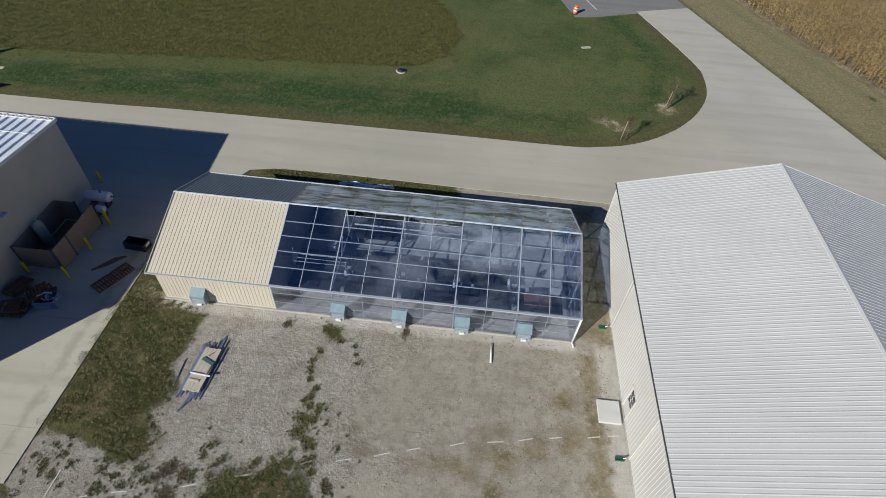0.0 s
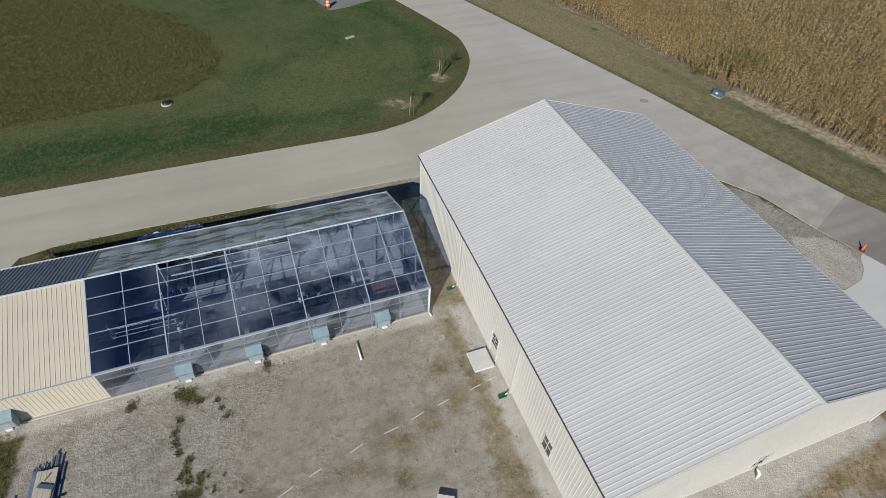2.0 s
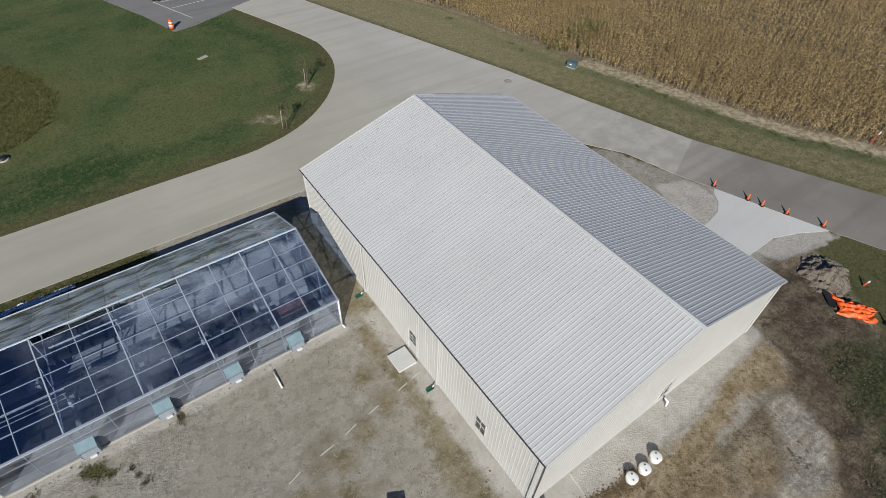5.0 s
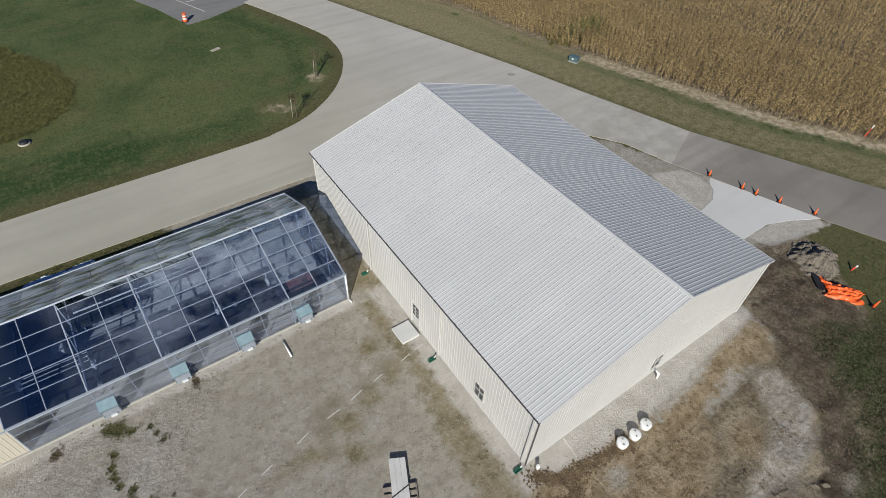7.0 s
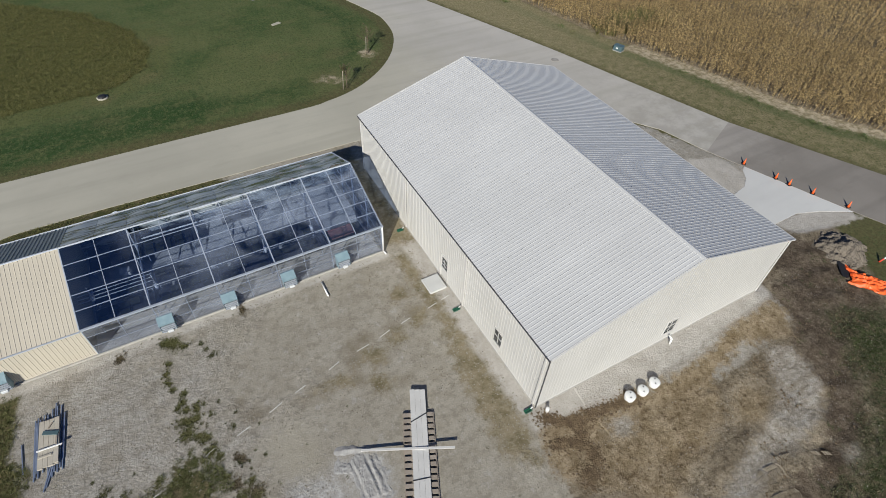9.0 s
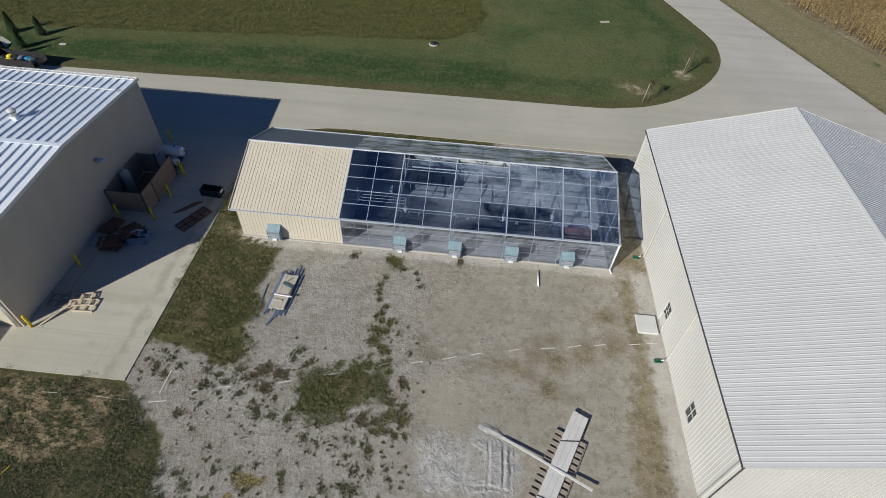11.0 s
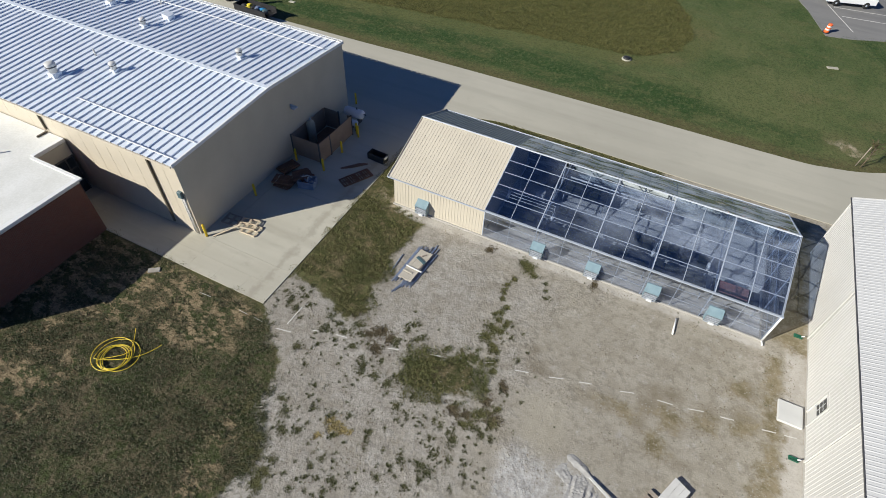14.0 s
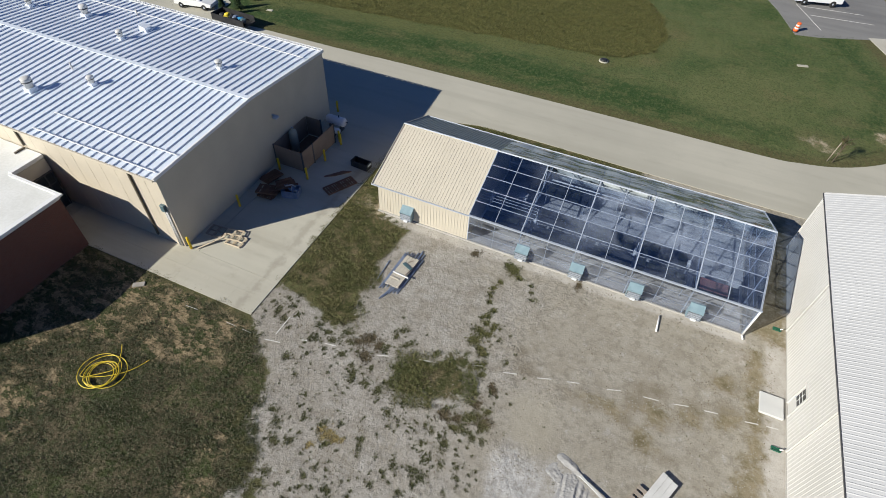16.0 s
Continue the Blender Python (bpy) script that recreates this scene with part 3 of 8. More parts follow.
def build_ground():
    xs, ys = coords(-34, 80, 0.3, 2500), coords(-34, 60, 0.3, 2500)
    x, y = np.meshgrid(xs, ys)
    z = np.zeros_like(x)
    wob = np.sin(x * 1.7 + 1.3 * np.sin(y * 2.1)) * np.sin(y * 1.9 + 1.1 * np.sin(x * 1.3))
    deep = np.clip(sdf(DIRT, x, y), 0, 3) / 3
    for j, i in zip(*np.nonzero((deep > 0) & (x < 60) & (y > -34))):
        a, b = x[j, i], y[j, i]
        z[j, i] += deep[j, i] * (0.16 * noise.noise((a * 0.45, b * 0.9, 1.0)) + 0.10 * noise.noise((a * 1.1, b * 1.9, 4.0)) + 0.06 * noise.noise((a * 2.6, b * 2.6, 7.0)))
    z += np.clip(sdf(ROUGH, x, y), 0, 2) / 2 * 0.03 * wob
    z -= 0.02
    nx, ny = len(xs), len(ys)
    verts = np.stack([x, y, z], -1).reshape(-1, 3)
    i = np.arange(nx * ny).reshape(ny, nx)
    faces = np.stack([i[:-1, :-1], i[:-1, 1:], i[1:, 1:], i[1:, :-1]], -1).reshape(-1, 4)
    me = bpy.data.meshes.new("ground")
    me.vertices.add(len(verts))
    me.vertices.foreach_set("co", verts.ravel())
    me.loops.add(faces.size)
    me.loops.foreach_set("vertex_index", faces.ravel())
    me.polygons.add(len(faces))
    me.polygons.foreach_set("loop_start", np.arange(0, faces.size, 4))
    me.polygons.foreach_set("use_smooth", np.ones(len(faces), bool))
    me.update()
    east = [(a + 0.5, b) for a, b in ROAD_E] + [(a, b) for a, b in CORN_EDGE[::-1]]
    blob = lambda cx, cy, r, ex=1.0: r - np.hypot((x - cx) / ex, y - cy)
    weeds = np.maximum.reduce([sdf(WEED_PATCH, x, y) - 0.3, sdf(BACK_STRIP, x, y), sdf(STRIP, x, y) - 0.1, blob(2.6, -19.0, 0.7, 1.3) - 0.2, blob(10.6, -0.9, 0.25)])
    mud = np.maximum.reduce([sdf([(25.5, -0.8), (26.4, -0.8), (26.5, -15.5), (25.8, -17.5), (24.4, -16.5), (24.6, -12.0), (25.2, -9.0), (25.6, -7.0), (25.3, -3.5)], x, y) - 0.05, blob(24.6, -6.2, 0.6), blob(24.2, -4.0, 0.5, 1.6), blob(22.6, -6.9, 0.5, 1.4), blob(20.9, -7.6, 0.7), blob(18.6, -8.2, 0.4, 2.0), blob(20.6, -9.4, 0.6), sdf([(25.3, 0.9), (27.2, 0.3), (27.3, 12.6), (25.4, 12.4)], x, y) + 0.3])
    ochre = np.maximum.reduce([sdf([(27.0, -15.6), (30.3, -16.5), (34.8, -17.0), (38.4, -16.9), (42.4, -16.1), (46.0, -16.0), (46.3, -17.2), (44.6, -18.5), (41.4, -17.5), (37.6, -18.3), (34.7, -19.3), (32.5, -19.6), (30.3, -20.4), (28.5, -20.6), (26.1, -18.3), (26.6, -16.6)], x, y), sdf([(28.0, -17.5), (34.0, -17.6), (38.0, -18.5), (37.0, -20.3), (33.5, -21.5), (30.5, -22.4), (28.5, -21.4)], x, y) - 0.3, blob(38.6, -20.4, 0.9, 1.3), blob(42.6, -21.6, 0.6, 1.4), blob(36.2, -19.6, 0.5, 1.6)])
    soil = np.maximum.reduce([sdf([(46.4, -15.3), (49.2, -15.0), (47.0, -12.4), (53.0, -12.6), (55.5, -15.5), (53.2, -19.5), (48.8, -21.8), (45.7, -22.4), (44.5, -24.0), (42.0, -25.7), (39.7, -26.0), (37.0, -27.0), (35.2, -25.4), (36.6, -24.2), (39.3, -24.4), (41.2, -22.9), (43.0, -22.0), (43.2, -20.0), (44.4, -18.6), (45.8, -17.6)], x, y) - 0.1, sdf([(43.6, -19.3), (44.6, -20.6), (44.2, -22.6), (41.5, -24.4), (38.0, -25.6), (36.2, -25.2), (38.6, -24.2), (41.6, -23.2), (43.2, -21.8)], x, y), blob(27.6, -19.1, 0.55, 1.4)])
    rough2 = sdf(ROUGH_E, x, y)
    fringe = np.minimum(2.4 + sdf(TALL, x, y), np.where(y < 45, 9.0, -2.0))
    straw = np.maximum.reduce([np.clip(sdf([(-18, -11.5), (-2.6, -11.7), (-2.0, -12.9), (-3.6, -14.4), (-6.1, -15.8), (-9.3, -16.1), (-11.5, -17.7), (-10.4, -21.0), (-9.4, -23.2), (-13.0, -24.0), (-15.0, -20.0), (-16.0, -16.0)], x, y) + 0.2, -2.9, 1.4), np.clip(blob(-10.6, -21.2, 2.6), -2.9, 1.6), np.clip(blob(1.2, -21.0, 1.0), -2.9, 1.6), np.clip(blob(0.9, -18.6, 0.8), -2.9, 1.4), np.clip(blob(-5.4, -14.6, 1.5, 2.2), -2.9, 1.8)]) + np.where(x < -14, 1.0, 0.0)
    bare = np.maximum.reduce([np.where(y < 17, 0.0, -1.2) + sdf([(a - 1.35, b - 0.55) for a, b in CORN_EDGE] + [(a + 0.3, b) for a, b in CORN_EDGE][::-1], x, y), blob(36.2, 28.4, 0.8), blob(-0.6, 0.3, 0.9), blob(30.2, 24.9, 0.5, 1.4), blob(31.2, 24.1, 0.3, 2.0)])
    white = np.maximum.reduce([sdf([(42.4, -18.3), (44.0, -19.0), (43.4, -21.4), (42.0, -22.6), (39.5, -23.2), (37.0, -23.4), (34.6, -24.0), (32.4, -24.6), (32.6, -23.4), (35.4, -22.4), (37.9, -21.8), (40.3, -21.0), (41.2, -19.8)], x, y), blob(40.9, -25.1, 0.35, 1.5), blob(31.0, -17.9, 0.5, 1.5), blob(25.2, -1.7, 0.7), blob(-0.3, -13.0, 0.4)])
    pale = np.maximum.reduce([sdf([(26.35, -15.5), (27.6, -15.5), (27.6, 3.2), (26.6, 3.2), (26.4, -0.6)], x, y), sdf([(26.6, -15.9), (28.5, -16.0), (32.2, -16.5), (36.6, -16.45), (41.5, -16.0), (46.6, -15.7), (46.6, -14.0), (26.6, -14.0)], x, y), sdf([(-0.3, -0.9), (25.4, -0.75), (25.4, 0.3), (-0.3, 0.3)], x, y) - 0.15, sdf([(53.0, -11.0), (57.0, -11.4), (59.8, -13.2), (59.2, -13.9), (57.5, -13.3), (56.3, -13.4), (53.6, -12.7)], x, y), sdf([(56.2, -3.5), (55.5, -2.8), (53.0, -2.0), (51.0, -7.5), (55.0, -7.2), (56.0, -6.0)], x, y)])
    lime = np.maximum(sdf([(13.55, -13.05), (14.3, -12.22), (15.77, -12.81), (16.62, -13.01), (17.25, -14.75), (16.5, -15.52), (14.16, -15.76), (13.59, -14.46)], x, y) - 0.2, sdf(MOUND, x, y) + 0.15)
    stain = np.maximum.reduce([blob(a, b, r, e) for a, b, r, e in ((13.8, -7.8, 0.55, 1.2), (13.2, -6.9, 0.4, 1.0), (16.6, -8.2, 0.3, 1.9), (17.6, -8.0, 0.3, 1.6), (20.0, -6.3, 0.5, 1.1), (20.9, -6.1, 0.4, 1.3), (19.8, -7.3, 0.45, 1.0), (19.5, -8.5, 0.5, 0.8), (22.8, -6.2, 0.45, 1.0), (24.5, -5.7, 0.55, 1.0), (24.4, -3.9, 0.5, 1.2), (21.9, -9.8, 0.2, 1.5))])
    sand = sdf([(13.6, -9.5), (15.7, -9.2), (16.4, -11.3), (15.5, -12.6), (14.3, -12.2)], x, y)
    rim = 1.5 - sdf(NORTH_EDGE + [(30, 90), (-120, 90)], x, y)
    lush = np.where(x > 18, -1.6, 0.0) + np.minimum(sdf(NORTH_EDGE + [(30, 90), (-120, 90)], x, y) - 1.6, 7.0 - sdf(NORTH_EDGE + [(30, 90), (-120, 90)], x, y))
    worn = np.maximum.reduce([blob(-12.4, 25.6, 0.6, 2.2), blob(-4.5, 24.8, 0.7, 2.0), blob(16.5, 41.0, 1.4, 1.0), blob(14.6, 33.0, 1.0), blob(30.4, 25.2, 1.6, 1.2), blob(36.2, 28.4, 0.9), blob(9.9, 30.0, 0.8, 1.6), blob(33.0, 30.0, 1.0, 1.3), blob(27.0, 32.0, 1.0, 1.5), blob(9.7, 26.2, 0.6, 1.5)])
    dry = np.maximum.reduce([blob(24.5, 30.5, 5.5, 1.1), blob(31.5, 24.5, 3.5, 1.2), blob(19.0, 40.0, 3.0), blob(38.0, 33.0, 2.5, 0.7)])
    vgreen = sdf([(a - 2.9, b - 0.9) for a, b in CORN_EDGE] + [(a - 1.5, b - 0.5) for a, b in CORN_EDGE][::-1], x, y)
    values = dict(gravel=sdf(YARD, x, y), weed=weeds, tall=sdf(TALL, x, y), rough=sdf(ROUGH, x, y), dirt=np.maximum(sdf(DIRT, x, y), sdf(CORN_EDGE + [(400, -42), (400, 300), (-20, 300)], x, y)), pale=pale, verge=sdf(east, x, y), mud=mud, bare=bare, white=white, ochre=ochre, soil=soil, rough2=rough2, straw=straw, east=np.where(x < 30, x - 11.5, -9), lime=lime, stain=stain, sand=sand, rim=rim, lush=lush, worn=worn, vgreen=vgreen, dry=dry, fringe=fringe)
    for name, v in values.items():
        a = me.attributes.new(name, "FLOAT", "POINT")
        a.data.foreach_set("value", np.clip(v, -9, 9).astype(np.float32).ravel())
    me.materials.append(GROUND)
    tagged(new("ground", me), "gravel yard, dirt and mown lawn around the metal buildings", "ground", "", "structure")


build_ground()

# ---- roads and concrete ----
NORTH_CURVE = NORTH_EDGE
EAST_LINE = [(43.9, 54.0), (47.3, 44.0), (52.0, 30.6), (55.6, 20.0), (57.9, 12.1), (61.5, 0.4)]
SOUTH_SIDE = [(55.8, -2.0), (54.6, 2.4), (51.5, 7.0), (47.5, 11.4), (43.0, 13.3), (28.9, 13.35), (17.0, 13.46), (7.7, 13.62), (2.6, 13.5), (0.7, 13.05), (-0.5, 10.9), (-2.1, 6.8), (-2.5, 5.0), (-120, 5.0)]
road = part("road", slab(NORTH_CURVE + EAST_LINE + SOUTH_SIDE, -0.15, 0.02), ROAD_CONC)
tagged(road, "pale worn concrete road with a wide bend", "road", "", "structure")
road2 = part("road", slab([(61.5, 0.4), (66.0, -9.4), (69.6, -17.0), (82.0, -45.0), (73.5, -45.0), (62.6, -19.8), (60.0, -13.4), (57.0, -5.2), (55.8, -2.0)], -0.15, 0.015), WORN_ROAD)
tagged(road2, "grey asphalt road beside the building", "road", "", "structure")
lot = part("parking_lot", slab([(28.9, 47.9), (31.8, 48.6), (36.9, 50.8), (43.9, 54.0), (38.0, 72.0), (33.0, 100.0), (10.0, 100.0), (24.5, 61.0), (27.0, 54.5)], -0.15, 0.012), ASPHALT)
tagged(lot, "grey asphalt parking lot with faded lines", "parking lot", "", "structure")
pave = thing("pavement", pose(0, 0, 0), "pale concrete apron in large joined slabs", "pavement", "", "structure")
PAD_X = [-2.5, -8.8, -15.6, -24.0, -40.0, -70.0]
PAD_Y = [-11.45, -8.75, -2.2, 4.99]
for x0, x1 in zip(PAD_X, PAD_X[1:]):
    for y0, y1 in zip(PAD_Y[1:], PAD_Y[2:]):
        part("concrete_slab", boxes((x1 + 0.012, y0 + 0.012, -0.2, x0 - 0.012, y1 - 0.012, 0.024)), PAD_CONC, pave)
for k in range(8):
    x0, x1 = -2.5 - 2.05 * k, -2.5 - 2.05 * (k + 1)
    for y0, y1 in ((-11.45, -10.12), (-10.12, -8.75)):
        part("concrete_slab", boxes((x1 + 0.002, y0 + 0.003, -0.2, x0 - 0.002, y1 - 0.003, 0.024)), PAD_CONC, pave)
part("concrete_slab", boxes((-20.2, -11.3, -0.2, -18.93, -8.77, 0.024)), PAD_CONC, pave)
side = part("driveway", slab([(-60, 18.9), (-31.6, 19.0), (-32.4, 23.6), (-34.0, 24.6), (-60, 25.6)], -0.15, 0.016), ROAD_CONC)
tagged(side, "pale concrete side drive off the road", "driveway", "", "structure")
drive = part("driveway", slab([(57.2, -4.9), (59.9, -13.2), (57.5, -11.9), (55.6, -11.2), (52.8, -11.2), (45.9, -11.2), (45.9, -7.3), (52.8, -7.3), (54.6, -7.0), (55.7, -6.3), (56.4, -5.4)], -0.15, 0.0), NEW_CONC)
tagged(drive, "new pale concrete driveway with flared ends", "driveway", "", "structure")


# ---- white metal building ----
def wall_with_openings(parent, length, height, thick, openings, material, m, name="wall"):
    """A wall core along +x with height z, openings as (x0, x1, z0, z1)."""
    bm = bmesh.new()
    cuts = sorted({0.0, length} | {v for o in openings for v in o[:2]})
    for a, b in zip(cuts, cuts[1:]):
        zs = [(0.0, height)]
        for o in openings:
            if o[0] <= a + 1e-6 and b <= o[1] + 1e-6:
                zs = [(0.0, o[2]), (o[3], height)] if o[2] > 0 else [(o[3], height)]
        for z0, z1 in zs:
            box(bm, a, 0, z0, b, thick, z1)
    bmesh.ops.transform(bm, matrix=m, verts=bm.verts)
    return part(name, bm, material, parent)


def panel_wall(parent, length, height, openings, material, m, width, pitch, name="wall_panel", rib=0.013):
    """Upright ribbed panels on a wall along +x, outside towards -y, cut round the openings."""
    count = round(length / width)
    w = length / count
    stand = m @ pose(0, 0, 0, 90, 0, 0)
    shared = {}
    for k in range(count):
        cuts = sorted({k * w, (k + 1) * w} | {v for o in openings for v in o[:2] if k * w < v < (k + 1) * w})
        for a, b in zip(cuts, cuts[1:]):
            zs = [(0.02, height)]
            for o in openings:
                if o[0] <= a + 1e-6 and b <= o[1] + 1e-6:
                    zs = [(0.02, o[2]), (o[3], height)] if o[2] > 0.05 else [(o[3], height)]
            for z0, z1 in zs:
                key = (round(b - a, 4), round(z1 - z0, 4), round((a / pitch) % 1, 3))
                if key not in shared:
                    shared[key] = mesh_of(name, ribbed(0.001 + a % pitch, b - a - 0.001 + a % pitch, z1 - z0, pitch, rib, 0.06, 0.03), material)
                piece(name, shared[key], parent, stand @ pose(a - a % pitch, z0, 0))


def window_unit(parent, w, h, m, bars_v=1, bars_h=1, frame_mat=None):
    """A framed window in the plane x, z, outside towards -y."""
    f = frame_mat or WHITE_WALL
    win = new("window")
    win.parent = parent
    win.matrix_basis = m
    part("frame", boxes((-0.05, -0.05, -0.05, w + 0.05, 0.06, 0.0), (-0.05, -0.05, h, w + 0.05, 0.06, h + 0.05), (-0.05, -0.05, 0.0, 0.0, 0.06, h), (w, -0.05, 0.0, w + 0.05, 0.06, h)), f, win)
    part("pane", boxes((0.0, 0.02, 0.0, w, 0.035, h)), DARK_PANE, win)
    for i in range(bars_v):
        x = w * (i + 1) / (bars_v + 1)
        part("glazing_bar", boxes((x - 0.015, -0.01, 0.0, x + 0.015, 0.018, h)), f, win)
    for i in range(bars_h):
        z = h * (i + 1) / (bars_h + 1)
        part("glazing_bar", boxes((0.0, -0.012, z - 0.02, w, 0.018, z + 0.02)), f, win)
    return win


def pane_material():
    n = Nodes("dark_window_glass")
    col = n.mix(n.step(n.noise(1.2, 3), 0.4, 0.6), (0.03, 0.035, 0.04), (0.05, 0.055, 0.06))
    return n.solid(col, 0.08, 0.0, None, 0.6)


DARK_PANE = pane_material()
W, L, EAVE, RIDGE = 18.45, 24.36, 5.0, 7.77


RB_TRIM = plain("off_white_trim", (0.54, 0.535, 0.52), (0.60, 0.595, 0.58), 1.0, 0.4, 0.0, 0.03)


def white_building():
    b = thing("metal_building", pose(27.35, -14.88, 0, 0, 0, -0.53), "long white ribbed metal building with a gable roof", "building")
    part("footing", boxes((0.08, 0.08, -0.3, W - 0.08, L - 0.08, 0.06)), CONCRETE_WALL, b)
    part("floor", boxes((0.3, 0.3, 0.062, W - 0.3, L - 0.3, 0.08)), CONCRETE_WALL, b)
    west = pose(0.12, L - 0.12, 0, 0, 0, -90)
    ln = L - 0.24
    door = (L - 0.12 - 11.15, L - 0.12 - 10.24, 0.0, 2.12)
    win = (L - 0.12 - 4.62, L - 0.12 - 3.84, 0.85, 2.0)
    gable_win = (9.3, 10.15, 0.85, 2.0)
    wall_with_openings(b, ln, EAVE, 0.16, [door, win], WHITE_WALL, west)
    panel_wall(b, ln, EAVE - 0.03, [door, win], WHITE_WALL, west @ pose(0, -0.006, 0), 0.9, 0.2256)
    window_unit(b, win[1] - win[0], win[3] - win[2], west @ pose(win[0], 0.0, win[2]), 1, 1)
    d = part("door", boxes((door[0] + 0.03, 0.02, 0.07, door[1] - 0.03, 0.07, 2.09)), WHITE_WALL, b, "cream steel door with a small window")
    d.matrix_basis = west
    part("door_window", boxes((door[0] + 0.14, 0.006, 1.0, door[1] - 0.14, 0.019, 1.9)), DARK_PANE, d)
    for k in (1, 2):
        zz = 1.0 + 0.3 * k
        part("glazing_bar", boxes((door[0] + 0.14, -0.004, zz - 0.012, door[1] - 0.14, 0.005, zz + 0.012)), TRIM_WHITE, d)
    part("glazing_bar", boxes(((door[0] + door[1]) / 2 - 0.012, -0.007, 1.0, (door[0] + door[1]) / 2 + 0.012, -0.0045, 1.9)), TRIM_WHITE, d)
    hb = bmesh.new()
    tube(hb, (door[0] + 0.1, 0.02, 1.0), (door[0] + 0.1, -0.05, 1.0), 0.015)
    tube(hb, (door[0] + 0.1, -0.045, 1.0), (door[0] + 0.22, -0.045, 1.0), 0.012)
    part("handle", hb, ALU, d)
    part("door_frame", boxes((door[0] - 0.05, -0.05, 0.062, door[0] + 0.025, 0.1, 2.17), (door[1] - 0.025, -0.05, 0.062, door[1] + 0.05, 0.1, 2.17), (door[0] + 0.025, -0.05, 2.095, door[1] - 0.025, 0.1, 2.17)), WHITE_WALL, b).matrix_basis = west
    # east wall with a wide sectional door at the driveway
    east = pose(W - 0.12, 0.12, 0, 0, 0, 90)
    ev = (3.6, 7.6, 0.0, 3.6)
    wall_with_openings(b, ln, EAVE, 0.16, [ev], WHITE_WALL, east)
    panel_wall(b, ln, EAVE - 0.03, [ev], WHITE_WALL, east @ pose(0, -0.006, 0), 0.9, 0.2256)
    gd = part("overhead_door", boxes((3.62, 0.05, 0.07, 7.58, 0.1, 0.92), (3.62, 0.05, 0.94, 7.58, 0.1, 1.8), (3.62, 0.05, 1.82, 7.58, 0.1, 2.7), (3.62, 0.05, 2.72, 7.58, 0.1, 3.58)), TRIM_WHITE, b)
    gd.matrix_basis = east
    # gable walls: core, then ribbed panels cut to the roof line
    for m, ops in ((pose(0.12, 0.12, 0), [gable_win]), (pose(W - 0.12, L - 0.12, 0, 0, 0, 180), [])):
        g = W - 0.24
        wall_with_openings(b, g, EAVE, 0.16, ops, WHITE_WALL, m)
        bm = bmesh.new()
        rise = RIDGE - EAVE - 0.08
        vs = [bm.verts.new(p) for p in ((0, 0, EAVE), (g, 0, EAVE), (g / 2, 0, EAVE + rise), (0, 0.16, EAVE), (g, 0.16, EAVE), (g / 2, 0.16, EAVE + rise))]
        for f in ((0, 1, 2), (5, 4, 3), (0, 2, 5, 3), (2, 1, 4, 5), (1, 0, 3, 4)):
            bm.faces.new([vs[i] for i in f])
        part("gable", bm, WHITE_WALL, b).matrix_basis = m
        panel_wall(b, g, EAVE, ops, WHITE_WALL, m @ pose(0, -0.006, 0), 0.9, 0.2256, rib=0.006)
        bm = ribbed(0, g, 1.0, 0.2256, 0.006, 0.06, 0.03)
        for v in bm.verts:
            v.co.y *= rise * (1 - abs(v.co.x - g / 2) / (g / 2))
        bmesh.ops.transform(bm, matrix=m @ pose(0, -0.006, EAVE, 90, 0, 0), verts=bm.verts)
        part("gable_panel", bm, WHITE_WALL, b)
        if ops:
            window_unit(b, 0.85, 1.15, m @ pose(9.3, 0, 0.85), 1, 1)
    # roof
    run, over = W / 2, 0.08
    ang = math.degrees(math.atan2(RIDGE - EAVE, run))
    ln_s = math.hypot(run, RIDGE - EAVE) + over
    sheet = mesh_of("roof_panel", ribbed(0.002, 0.900, ln_s, 0.2256, 0.014, 0.075, 0.03), WHITE_ROOF)
    low = mesh_of("roof_panel", ribbed(0.002, 0.900, ln_s, 0.2256, 0.010, 0.08, 0.03), WHITE_ROOF)
    n = 27
    for k in range(n):
        v = 0.0 + k * (L / n)
        piece("roof_panel", low, b, pose(0, v + L / n, EAVE, 0, 0, -90) @ pose(0, 0, 0, ang, 0, 0) @ pose(0, -over, 0.03))
        piece("roof_panel", sheet, b, pose(W, v, EAVE, 0, 0, 90) @ pose(0, 0, 0, ang, 0, 0) @ pose(0, -over, 0.03))
    bm = bmesh.new()
    for sgn in (-1, 1):
        a = [(W / 2, RIDGE + 0.065), (W / 2 + sgn * 0.14, RIDGE + 0.065 - 0.14 * math.tan(radians(ang)))]
        q = [bm.verts.new((u, v, z)) for v in (-0.06, L + 0.06) for u, z in a]
        q2 = [bm.verts.new((u, v, z - 0.03)) for v in (-0.06, L + 0.06) for u, z in a]
        bm.faces.new((q[0], q[1], q[3], q[2]))
        bm.faces.new((q2[2], q2[3], q2[1], q2[0]))
        bm.faces.new((q[1], q2[1], q2[3], q[3]))
        bm.faces.new((q[0], q2[0], q2[1], q[1]))
    part("ridge_cap", bm, WHITE_ROOF, b)
    for sgn, u0 in ((1, 0.0), (-1, W)):
        for v in (-0.07, L + 0.02):
            part("rake_trim", bar((u0, v + 0.02, EAVE + 0.02), (W / 2, v + 0.02, RIDGE + 0.03), 0.05, 0.08), RB_TRIM, b)
    part("gutter", boxes((-0.118, -0.02, EAVE - 0.04, -0.075, L + 0.02, EAVE + 0.03)), TRIM_DARK, b, "dark eave gutter")
